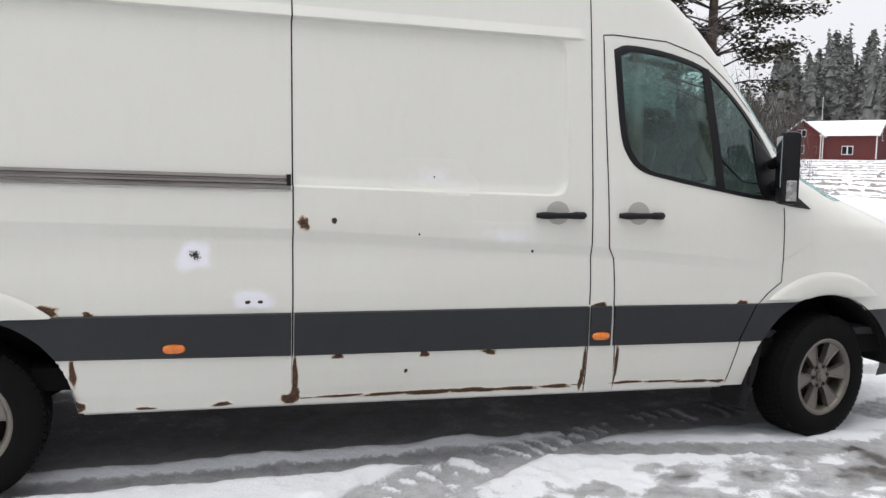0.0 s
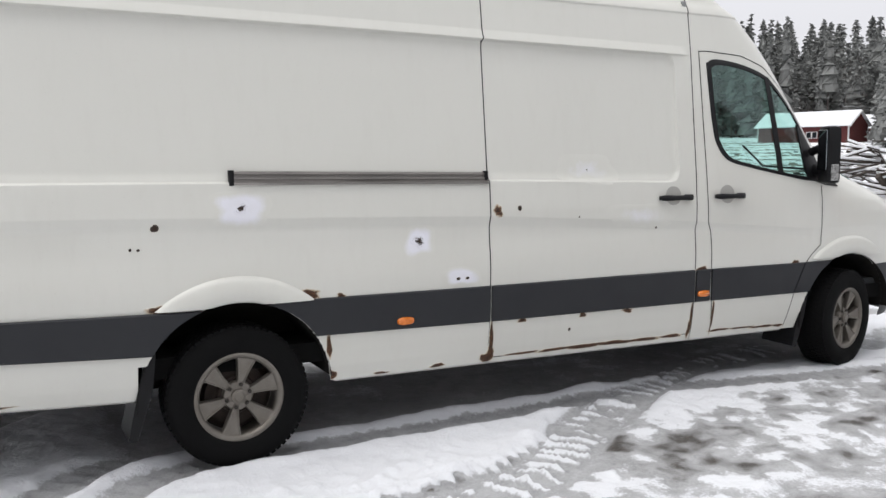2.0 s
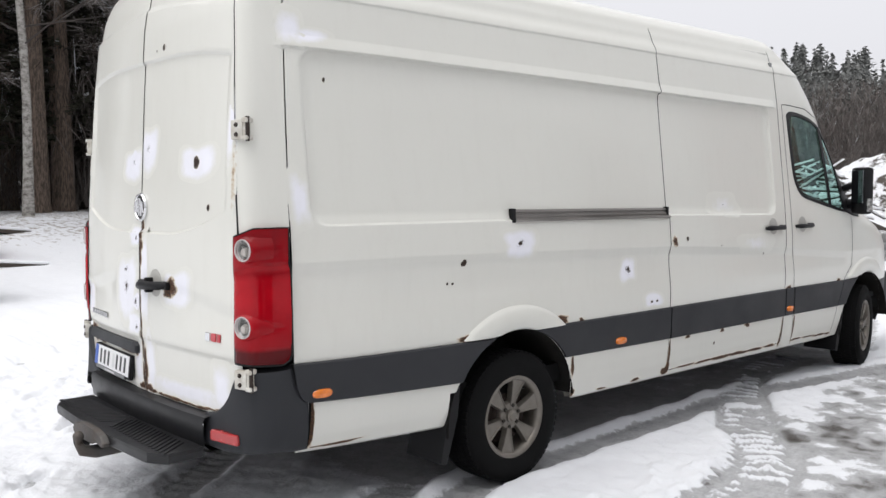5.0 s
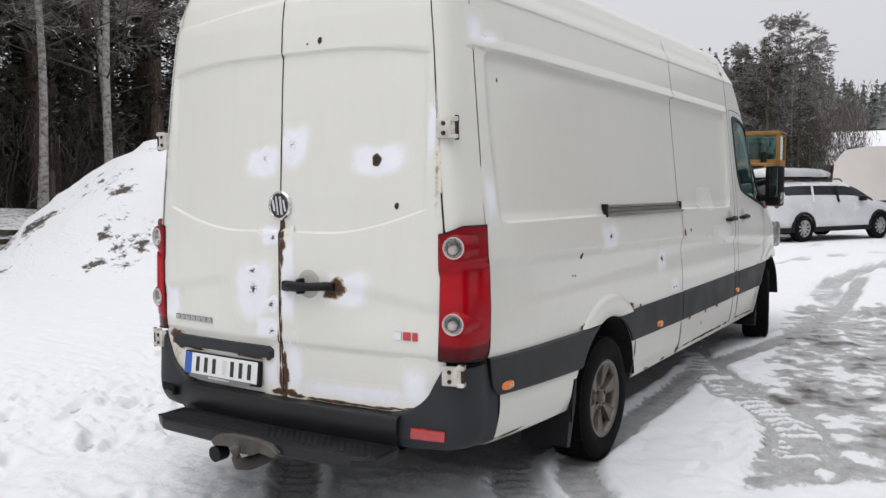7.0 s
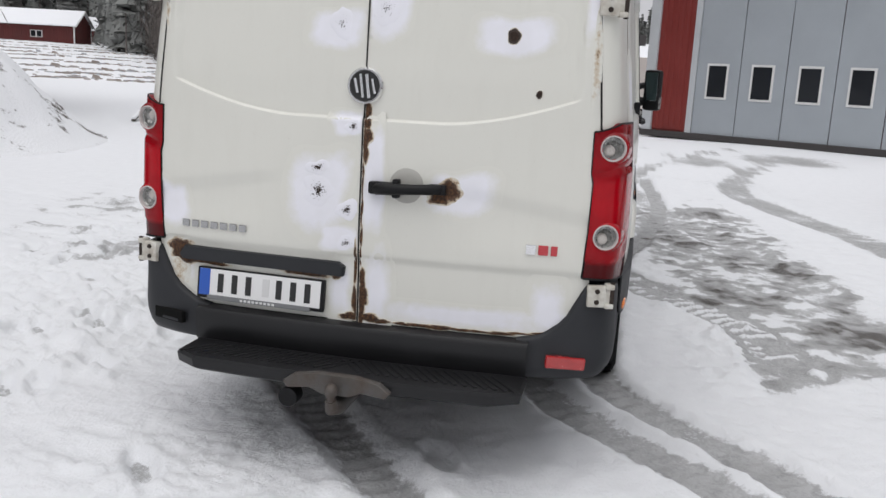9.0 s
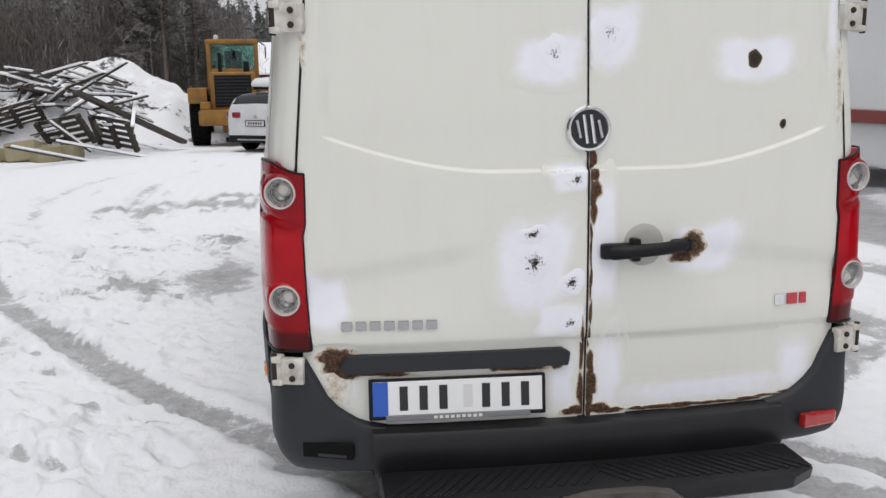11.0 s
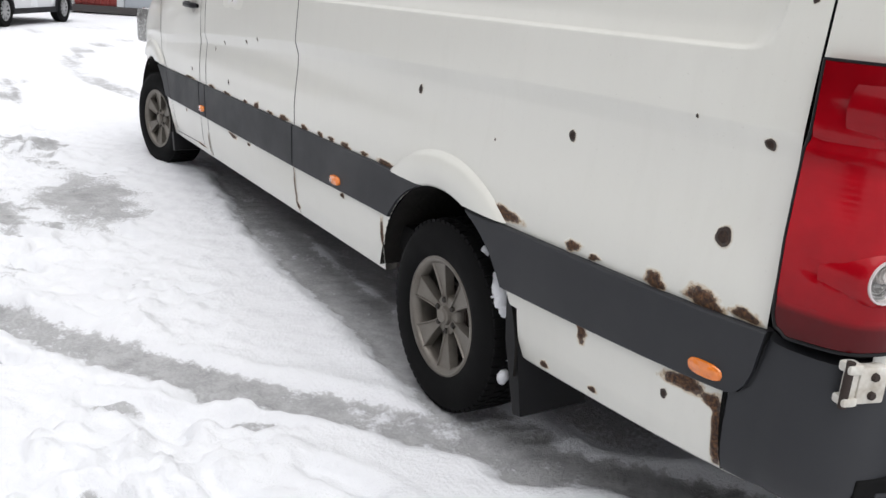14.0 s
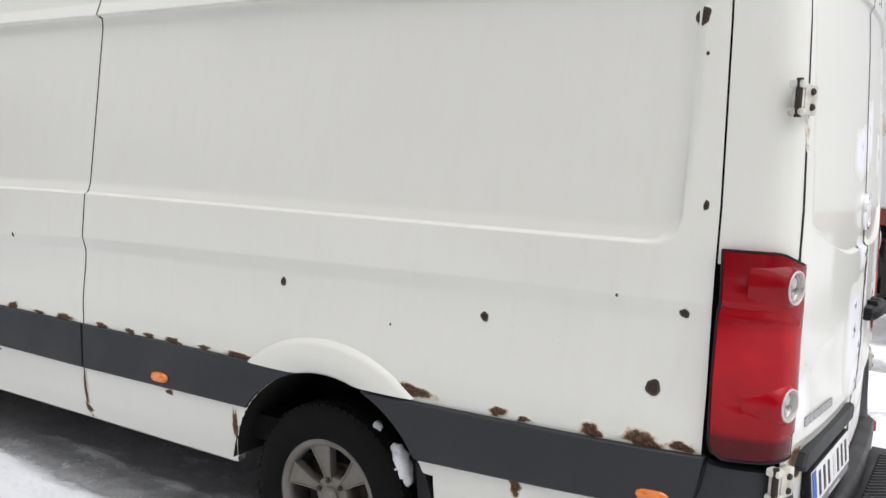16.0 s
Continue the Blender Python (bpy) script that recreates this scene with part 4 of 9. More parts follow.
def rim_geo():
    """Six fan-shaped spokes with raised edges inside a stepped rim."""
    g = Geo()
    rot = Matrix.Rotation(radians(90), 4, "X")
    barrel = [(0.200, 0.108), (0.210, 0.112), (0.219, 0.108), (0.217, 0.099), (0.207, 0.094), (0.199, 0.07), (0.192, 0.02), (0.192, -0.09)]
    g.lathe(barrel, 64, rot, cap=False)
    g.lathe([(0.186, 0.070), (0.191, 0.088), (0.201, 0.097), (0.203, 0.108), (0.196, 0.104), (0.188, 0.092), (0.186, 0.07)], 64, rot, cap=False)
    for k in range(6):
        m = Matrix.Rotation(2 * math.pi * (k + 0.5) / 6, 4, "Y")
        rows = []
        for z, w, front in ((0.030, 0.016, 0.079), (0.060, 0.015, 0.082), (0.085, 0.019, 0.086), (0.115, 0.026, 0.090), (0.145, 0.034, 0.094), (0.172, 0.042, 0.098), (0.192, 0.049, 0.101)):
            e = min(0.0045, w * 0.25)
            rows.append([(-w - 0.003, -front + 0.034, z), (-w, -front, z), (-w + e, -front - 0.001, z), (-w + 1.6 * e, -front + 0.005, z), (0, -front + 0.0075, z), (w - 1.6 * e, -front + 0.005, z), (w - e, -front - 0.001, z), (w, -front, z), (w + 0.003, -front + 0.034, z)])
        q = len(rows[0])
        g.add([p for row in rows for p in row], [(q * i + j, q * i + j + 1, q * i + q + j + 1, q * i + q + j) for i in range(len(rows) - 1) for j in range(q - 1)], m)
    g.lathe([(0.0, 0.096), (0.028, 0.096), (0.034, 0.092), (0.036, 0.080), (0.068, 0.077), (0.074, 0.068), (0.076, 0.045)], 36, rot, cap=False)
    return g


def bolt_geo():
    return Geo().lathe([(0.0, 0.088), (0.009, 0.088), (0.0105, 0.084), (0.0105, 0.06)], 6, Matrix.Rotation(radians(90), 4, "X"), cap=False)


def bolt_at(k):
    a = 2 * math.pi * k / 6
    return Matrix.Translation((0.058 * math.cos(a), 0, 0.056 * math.sin(a)))


def hub_geo():
    rot = Matrix.Rotation(radians(90), 4, "X")
    g = Geo()
    g.lathe([(0.0, 0.05), (0.09, 0.05), (0.10, 0.03), (0.15, 0.03), (0.152, 0.01), (0.152, -0.06)], 36, rot, cap=False)
    g.lathe([(0.0, -0.02), (0.19, -0.02)], 36, rot, cap=False)
    return g


wheel_src = {}
for ax in ARCHES:
    for s in (-1, 1):
        steer = 12 if ax > 1 else 0
        ym = 0.862 if ax < 1 else 0.862
        m = pose(ax, s * ym, HUBZ, 0, 0, (0 if s < 0 else 180) + steer) @ pose(0, 0, 0, 0, 17 * (ax + s), 0)
        if not wheel_src:
            hub = hub_geo().object("wheel", M_DISC, van, smooth=40)
            hub.matrix_local = m
            t = tyre_geo().object("tyre", M_TYRE, hub, "worn black tyre with slush on it", smooth=40)
            tr = tread_geo().object("tread", M_TYRE, hub)
            rr = rim_geo().object("rim", M_RIM, hub, "dirty six-spoke alloy rim", smooth=40)
            bo = bolt_geo().object("wheel_bolt", M_RIMDARK, hub)
            bo.matrix_local = bolt_at(0)
            for k in range(1, 6):
                share("wheel_bolt", bo, hub, bolt_at(k))
            cp = Geo().lathe([(0.0, 0.102), (0.022, 0.102), (0.026, 0.098), (0.026, 0.09)], 24, Matrix.Rotation(radians(90), 4, "X"), cap=False).object("centre_cap", M_RIM, hub, smooth=40)
            wheel_src = dict(hub=hub, tyre=t, tread=tr, rim=rr, bolts=bo, cap=cp)
        else:
            h = share("wheel", wheel_src["hub"], van, m)
            for nm, key in (("tyre", "tyre"), ("tread", "tread"), ("rim", "rim"), ("centre_cap", "cap")):
                share(nm, wheel_src[key], h, Matrix(), {"tyre": "worn black tyre with slush on it", "rim": "dirty six-spoke alloy rim"}.get(nm, ""))
            for k in range(6):
                share("wheel_bolt", wheel_src["bolts"], h, bolt_at(k))


# mud flaps
for s in (-1, 1):
    for ax, tilt in ((0.0, 1), (4.325, 1)):
        g = Geo()
        y0, y1 = s * 0.70, s * 0.965
        x0 = ax - 0.40
        out = [(0.02, 0.60), (-0.03, 0.58), (-0.115, 0.20), (-0.075, 0.19), (0.0, 0.42)] if ax < 1 else [(0.01, 0.58), (-0.04, 0.56), (-0.13, 0.20), (-0.09, 0.19), (-0.02, 0.40)]
        n = len(out)
        g.v = [(x0 + a, y, z) for y in (y0, y1) for a, z in out]
        g.f = [tuple(range(n)), tuple(reversed(range(n, 2 * n)))] + [(i, (i + 1) % n, n + (i + 1) % n, n + i) for i in range(n)]
        g.object("mud_flap", M_BLACK, van)


# sliding door rail, right side
g = Geo()
g.v = []
xs = np.linspace(0.0, 1.38, 30)
prof = [(1.363, -0.01), (1.363, 0.007), (1.374, 0.010), (1.379, 0.001), (1.386, 0.001), (1.389, 0.007), (1.398, 0.008), (1.402, 0.001), (1.409, 0.001), (1.413, 0.011), (1.423, 0.010), (1.427, -0.01)]
for x in xs:
    sh = float(np.interp(x, [0, 1.38], [0.006, -0.012]))
    for z, o in prof:
        g.v.append(on_side(x, z + sh, o + 0.008, -1))
w = len(prof)
g.f = [(i * w + j, i * w + j + 1, (i + 1) * w + j + 1, (i + 1) * w + j) for i in range(29) for j in range(w - 1)]
rail = g.object("door_rail", M_TRACKM, van, "dull metal rail of the sliding door", smooth=40)
for xa, xb in ((-0.022, 0.002), (1.362, 1.382)):
    g = Geo()
    a = on_side(xa, 1.385, 0, -1)
    sh = float(np.interp(xa, [0, 1.38], [0.006, -0.012]))
    g.box((xa, a[1] - 0.022, 1.358 + sh), (xb, a[1] + 0.01, 1.432 + sh), 0.004)
    g.object("rail_end", M_BLACK, rail)


# handles
def door_handle(x0, x1, z, s, ang=0):
    g = Geo()
    cx = (x0 + x1) / 2
    y = on_side(cx, z, 0, s)[1]
    path = []
    for t in np.linspace(0, 1, 9):
        bow = 0.040 * math.sin(math.pi * t) ** 0.5
        path.append((x0 + (x1 - x0) * t, y + s * (0.008 + bow * 0.8), z))
    g.tube(path, [0.012, 0.018, 0.017, 0.015, 0.015, 0.015, 0.017, 0.018, 0.012], 8)
    g.box((x1 - 0.06 if s < 0 else x1 - 0.06, min(y, y + s * 0.028), z - 0.018), (x1 - 0.005, max(y, y + s * 0.028), z + 0.018), 0.006)
    h = g.object("door_handle", M_BLACK, van, "black door handle", smooth=50)
    g = Geo()
    n = 28
    c = (x0 * 0.55 + x1 * 0.45)
    for k, o in ((1.0, 0.0012), (0.9, 0.0012), (0.6, 0.0015), (0.0, 0.0016)):
        for i in range(n):
            a = 2 * math.pi * i / n
            g.v.append(on_side(c + 0.062 * k * math.cos(a), z + 0.012 + 0.058 * k * math.sin(a), o, s))
    g.f = [(r * n + i, r * n + (i + 1) % n, (r + 1) * n + (i + 1) % n, (r + 1) * n + i) for r in range(3) for i in range(n)]
    g.object("handle_cup", M_CUP, h, smooth=180)


# darker body paint: the cup's shade is painted on a flat disc
M_CUP = plain("shaded_cup_paint", (0.40, 0.39, 0.36), 0.5, var=0.2)
door_handle(2.57, 2.83, 1.243, -1)
door_handle(3.02, 3.27, 1.243, -1)
door_handle(3.02, 3.27, 1.243, 1)


# side marker lamps
def side_marker(x, z, s):
    g = Geo()
    a, b = on_side(x - 0.05, z, 0.014, s), on_side(x + 0.05, z, 0.014, s)
    y = (a[1] + b[1]) / 2
    n = 20
    for k, o in ((1.0, -0.002), (1.0, 0.008), (0.85, 0.014), (0.0, 0.016)):
        for i in range(n):
            t = 2 * math.pi * i / n
            ct, st = math.cos(t), math.sin(t)
            g.v.append((x + 0.048 * k * math.copysign(abs(ct) ** 0.7, ct), on_side(x + 0.048 * k * ct, z, 0.014 + o, s)[1], z + 0.0205 * k * math.copysign(abs(st) ** 0.8, st)))
    g.f = [(r * n + i, r * n + (i + 1) % n, (r + 1) * n + (i + 1) % n, (r + 1) * n + i) for r in range(3) for i in range(n)]
    g.object("side_marker", M_AMBER, van, "amber side marker lamp", smooth=50)


for s in (-1, 1):
    for x, z in ((-1.205, 0.672), (0.872, 0.645), (2.94, 0.632)):
        side_marker(x, z, s)


# tail lamps
LAMP_PLAN = catmull([(-1.508, 0.873), (-1.514, 0.884), (-1.511, 0.907), (-1.495, 0.931), (-1.467, 0.949), (-1.43, 0.960), (-1.385, 0.969), (-1.341, 0.976)], 20)
LAMP_RUN = np.r_[0, np.cumsum(np.linalg.norm(np.diff(LAMP_PLAN, axis=0), axis=1))]
LAMP_RUN /= LAMP_RUN[-1]


def tail_lamp(s):
    def place(k, t, o):
        """k along the plan from door to flank, t up the lamp, o metres proud."""
        bot = 0.826 - 0.012 * k + 0.018 * smooth01((k - 0.86) / 0.14)
        top = 1.352 + 0.034 * smooth01(k / 0.4)
        z = bot + (top - bot) * t
        x, y = float(np.interp(k, LAMP_RUN, LAMP_PLAN[:, 0])), float(np.interp(k, LAMP_RUN, LAMP_PLAN[:, 1]))
        d = [float(np.interp(k + 0.02, LAMP_RUN, LAMP_PLAN[:, i]) - np.interp(k - 0.02, LAMP_RUN, LAMP_PLAN[:, i])) for i in (0, 1)]
        nrm = Vector((-d[1], d[0])).normalized()
        # the edge on the flank reaches further forward below the waist
        x += float(np.interp(t, [0, 0.05, 0.35, 0.68, 0.74, 1.0], [-0.004, 0.008, 0.012, 0.006, 0.0, 0.004])) * smooth01((k - 0.45) / 0.55)
        # and the other edge laps over the door
        lap = 1 - smooth01(k / 0.30)
        x -= 0.013 * lap
        y -= lap * float(np.interp(t, [0, 0.66, 0.72, 1.0], [0.038, 0.026, 0.034, 0.026]))
        y = y / 0.996 * body_y(z)
        return (x + lean(z) + nrm.x * o, s * (y + nrm.y * o), z)

    ks = [0, 0, 0.02] + list(np.linspace(0.05, 0.95, 30)) + [0.98, 1, 1]
    ts = [0, 0, 0.008] + list(np.linspace(0.02, 0.98, 70)) + [0.992, 1, 1]
    rows = []
    for a, t in enumerate(ts):
        for b, k in enumerate(ks):
            o = 0.004
            # a waist groove, and a fluted hollow that tapers from each round lens towards the flank
            o -= 0.007 * math.exp(-(((t - 0.725) / 0.018) ** 2)) * smooth01(k / 0.2)
            for tc in (0.855, 0.290):
                w = 0.055 - 0.035 * min(1, max(0, (k - 0.35) / 0.5))
                fade = smooth01((k - 0.30) / 0.1) * smooth01((0.92 - k) / 0.3)
                o -= 0.006 * fade * smooth01((w - abs(t - tc + 0.012)) / 0.012)
            o -= 0.004 * (t < 0.125)
            if a in (0, len(ts) - 1) or b in (0, len(ks) - 1):
                o = -0.035
            elif a in (1, len(ts) - 2) or b in (1, len(ks) - 2):
                o -= 0.006
            rows.append(place(k, t, o))
    w = len(ks)
    g = Geo()
    g.v = rows
    g.f = [(i * w + j, i * w + j + 1, (i + 1) * w + j + 1, (i + 1) * w + j) for i in range(len(ts) - 1) for j in range(w - 1)
           if not any(math.hypot(abs(rows[i * w + j][1]) - 0.900, rows[i * w + j][2] - zc) < 0.045 and rows[i * w + j][0] < -1.44 for zc in (1.298, 0.982))]
    lamp = g.object("tail_lamp", M_RED, van, "red tail lamp with two round clear lenses", smooth=35)
    g = Geo()
    edge = [place(0, t, 0.0) for t in np.linspace(0, 1, 30)] + [place(k, 1, 0.0) for k in np.linspace(0, 1, 20)] + [place(1, t, 0.0) for t in np.linspace(1, 0, 30)] + [place(k, 0, 0.0) for k in np.linspace(1, 0, 20)]
    g.tube(edge, 0.0038, 6)
    g.object("lamp_gasket", M_BLACK, lamp, smooth=60)
    for z in (1.298, 0.982):
        face = Matrix.Translation((-1.508 if z > 1.2 else -1.517, s * 0.900, z)) @ Matrix.Rotation(radians(-90), 4, "Y") @ Matrix.Rotation(s * radians(-14), 4, "X")
        g = Geo()
        g.lathe([(0.088, -0.075), (0.070, -0.028), (0.0585, 0.002), (0.0520, 0.013), (0.0455, 0.016)], 40, face, cap=False)
        g.object("lens_housing", M_RED, lamp, smooth=60)
        g = Geo()
        g.lathe([(0.0465, -0.05), (0.0465, 0.016), (0.0455, 0.0195), (0.0420, 0.0195), (0.0400, 0.014), (0.0385, -0.004)], 40, face, cap=False)
        g.object("lens_ring", M_RINGG, lamp, "pale ring round a lamp lens", smooth=50)
        g = Geo()
        g.lathe([(0.0395, 0.006), (0.036, 0.001), (0.034, 0.001), (0.031, -0.005), (0.029, -0.005), (0.026, -0.010), (0.018, -0.016), (0.0, -0.020)], 40, face, cap=False)
        g.object("lamp_reflector", M_LAMP, lamp, "clear round lamp lens", smooth=30)
        g = Geo()
        g.lathe([(0.022, -0.018), (0.021, -0.006), (0.019, -0.006), (0.018, 0.0), (0.015, 0.0), (0.014, 0.005), (0.009, 0.006), (0.0, 0.006)], 24, face @ Matrix.Translation((0.010 * s, -0.010 * s, 0)), cap=False)
        g.object("lamp_bulb", M_BULB, lamp, "frosted bulb cap", smooth=30)


M_RINGG = plain("pale_lens_ring", (0.55, 0.50, 0.49), 0.25, var=0.15, coat=0.8)
M_BULB = plain("frosted_bulb", (0.50, 0.47, 0.44), 0.3, var=0.3, big=40, small=150)
for s in (-1, 1):
    tail_lamp(s)


# rear bumper: corners and the middle
def bumper_corner(s):
    ss = fill([arc_at(1, 0.62), RS[-1] - 0.30], 0.03)
    zs = [0.415, 0.43, 0.46, 0.50, 0.55, 0.60, 0.66, 0.72, 0.77, 0.79, 0.80]
    pr = [-0.03, 0.010, 0.026, 0.034, 0.034, 0.030, 0.026, 0.024, 0.022, 0.016, -0.02]
    rows = []
    for z, o in zip(zs, pr):
        row = []
        for a in ss:
            x, y = float(np.interp(a, RS, RC[:, 0])), float(np.interp(a, RS, RC[:, 1]))
            j0, j1 = np.interp(a - 0.02, RS, RC[:, 1]), np.interp(a + 0.02, RS, RC[:, 1])
            i0, i1 = np.interp(a - 0.02, RS, RC[:, 0]), np.interp(a + 0.02, RS, RC[:, 0])
            nrm = Vector((-(j1 - j0), i1 - i0)).normalized()
            top = float(np.interp(y, [0.60, 0.70, 0.76, 0.81, 0.845], [0.58, 0.60, 0.64, 0.70, 0.80]))
            zz = 0.43 + (z - 0.415) * (top - 0.43) / 0.385
            if x > -1.33:
                zz = 0.425 + (z - 0.415) * (0.815 - 0.425) / 0.385
            k = 1 if x < -1.37 else 0.5
            row.append((x + nrm.x * o * k, s * (y * body_y(min(zz, 0.9)) / 0.996 + nrm.y * o * k), zz))
        rows.append(row)
    w = len(ss)
    g = Geo()
    g.v = [p for r in rows for p in r]
    g.f = [(i * w + j, i * w + j + 1, (i + 1) * w + j + 1, (i + 1) * w + j) for i in range(len(rows) - 1) for j in range(w - 1) if not (rows[i][j + 1][0] > -1.255)]
    c = g.object("bumper_corner", M_TRIM, bumper, smooth=50)
    return c


g = Geo()
ys = np.linspace(-0.66, 0.66, 30)
prof = [(0.575, -0.02), (0.578, 0.03), (0.572, 0.062), (0.555, 0.072), (0.50, 0.070), (0.450, 0.064), (0.425, 0.040), (0.418, -0.06)]
for y in ys:
    x = on_rear(y, 0.6)[0]
    for z, o in prof:
        g.v.append((x - o + 0.01, y, z))
w = len(prof)
g.f = [(i * w + j, i * w + j + 1, (i + 1) * w + j + 1, (i + 1) * w + j) for i in range(29) for j in range(w - 1)]
bumper = g.object("rear_bumper", M_STEPP, van, "dark grey plastic rear bumper", smooth=40)
for s in (-1, 1):
    bumper_corner(s)
g = Geo()
m = Matrix.Translation((-1.572, -0.800, 0.512)) @ Matrix.Rotation(radians(20), 4, "Z") @ Matrix.Rotation(radians(4), 4, "X")
g.box((-0.008, -0.075, -0.023), (0.02, 0.075, 0.023), 0.008, m)
g.object("reflector", M_REDR, bumper, "red rear reflector")
g = Geo()
m = Matrix.Translation((-1.570, 0.795, 0.520)) @ Matrix.Rotation(radians(-20), 4, "Z")
g.box((-0.003, -0.080, -0.024), (0.02, 0.080, 0.024), 0.006, m)
slot = g.object("reflector_slot", M_VOID, bumper, "empty reflector slot")
g = Geo()
g.box((-0.006, -0.06, -0.018), (0.0, 0.03, -0.008), 0.003, m)
g.object("slot_plate", M_TRIM, bumper)

# tow step
g = Geo()
out = [(-1.60, 0.65), (-1.76, 0.65), (-1.815, 0.56), (-1.835, 0.20), (-1.835, -0.20), (-1.815, -0.58), (-1.76, -0.67), (-1.60, -0.67)]
n = len(out)
for k, z in ((0.94, 0.398), (0.99, 0.405), (1.0, 0.437), (0.985, 0.45)):
    g.v += [(-1.72 + (x + 1.72) * k, y * k, z) for x, y in out]
g.f = [tuple(reversed(range(n))), tuple(range(3 * n, 4 * n))] + [(r * n + i, r * n + (i + 1) % n, (r + 1) * n + (i + 1) % n, (r + 1) * n + i) for r in range(3) for i in range(n)]
step_ob = g.object("tow_step", M_STEPP, van, "black ribbed plastic step over the tow bar")
rib = None
for k in range(34):
    y = -0.60 + 1.18 * k / 33
    if rib is None:
        g = Geo()
        g.box((-0.085, -0.008, 0), (0.085, 0.008, 0.007), 0.003)
        rib = g.object("step_rib", M_STEPP, step_ob)
        rib.matrix_local = pose(-1.71, y, 0.448, 0, 0, 38)
    else:
        share("step_rib", rib, step_ob, pose(-1.71, y, 0.448, 0, 0, 38 if y < 0 else -38))

# tow hitch
g = Geo()
hz = [(-0.20, 0.405), (-0.16, 0.435), (-0.07, 0.450), (0.07, 0.450), (0.16, 0.435), (0.20, 0.405), (0.185, 0.385), (0.10, 0.395), (0.05, 0.375), (-0.05, 0.375), (-0.10, 0.395), (-0.185, 0.385)]
g.prism([(a, b) for a, b in hz], 0.03, Matrix.Translation((-1.865, -0.02, 0.012)) @ Matrix.Rotation(radians(90), 4, "Z") @ Matrix.Rotation(radians(180), 4, "Z"), 0.006)
hitch = g.object("tow_hitch", M_STEEL, van, "rusty steel tow hitch")
g = Geo()
g.tube([(-1.55, -0.02, 0.34), (-1.83, -0.02, 0.335), (-1.89, -0.02, 0.35), (-1.905, -0.02, 0.385)], [0.035, 0.032, 0.026, 0.02], 12)
g.lathe([(0.0, 0.445), (0.014, 0.442), (0.023, 0.43), (0.025, 0.42), (0.021, 0.405), (0.014, 0.395), (0.014, 0.38)], 18, Matrix.Translation((-1.905, -0.02, 0.0)), cap=False)
g.object("tow_ball", M_STEEL, hitch, smooth=50)
g = Geo()
g.lathe([(0.0, -0.03), (0.036, -0.03), (0.036, 0.03), (0.030, 0.034), (0.0, 0.034)], 18, Matrix.Translation((-1.83, 0.16, 0.355)) @ Matrix.Rotation(radians(90), 4, "Y"), cap=False)
g.object("trailer_socket", M_BLACK, hitch, smooth=40)


# hinges
def hinge(s, z):
    """A white leaf on the door with two bolts, and a dark looped knuckle on the pillar."""
    m = Matrix.Translation((-1.487 if z > 1 else -1.520, s * (0.868 if z > 1 else 0.908), z)) @ Matrix.Rotation(-s * radians(16), 4, "Z")
    g = Geo()
    g.box((-0.018, min(-s * 0.056, s * 0.012), -0.040), (0.012, max(-s * 0.056, s * 0.012), 0.040), 0.006, m)
    h = g.object("door_hinge", M_HINGE, van, "chipped white door hinge with bolts", smooth=40)
    for dz in (-0.020, 0.020):
        g = Geo()
        g.lathe([(0.0, 0.026), (0.007, 0.026), (0.0095, 0.022), (0.0095, 0.01)], 8, m @ Matrix.Translation((0, -s * 0.022, dz)) @ Matrix.Rotation(radians(-90), 4, "Y"), cap=False)
        g.object("hinge_bolt", M_DISC, h)
    # two lugs and the pin between them
    for z0, z1 in ((-0.044, -0.024), (0.026, 0.048)):
        g = Geo()
        g.box((-0.022, min(s * 0.008, s * 0.042), z0), (0.016, max(s * 0.008, s * 0.042), z1), 0.007, m)
        g.object("hinge_lug", M_HINGE, h, smooth=40)
    g = Geo()
    g.tube([m @ Vector((-0.010, s * 0.034, -0.048)), m @ Vector((-0.010, s * 0.034, 0.052))], 0.009, 10)
    g.object("hinge_knuckle", M_DISC, h, smooth=50)
    g = Geo()
    g.box((-0.014, min(s * 0.010, s * 0.030), -0.025), (0.012, max(s * 0.010, s * 0.030), 0.027), 0.004, m)
    g.object("hinge_leaf", M_HINGE, h, smooth=40)


for s in (-1, 1):
    hinge(s, 1.79)
    hinge(s, 0.765)

# plate with its holder, light strip, badges
PLX = on_rear(0.40, 0.67)[0]


def rear_m(y, z, off):
    """Frame on the rear face: local x to the van's right, y into the van, z up."""
    a, b = on_rear(y - 0.03, z, off), on_rear(y + 0.03, z, off)
    lo, hi = on_rear(y, z - 0.02, off), on_rear(y, z + 0.02, off)
    up = Vector((hi[0] - lo[0], 0, hi[2] - lo[2])).normalized()
    rt = Vector((a[0] - b[0], a[1] - b[1], 0)).normalized()
    fw = up.cross(rt)
    return Matrix.Translation(on_rear(y, z, off)) @ Matrix((rt, fw, up)).transposed().to_4x4()


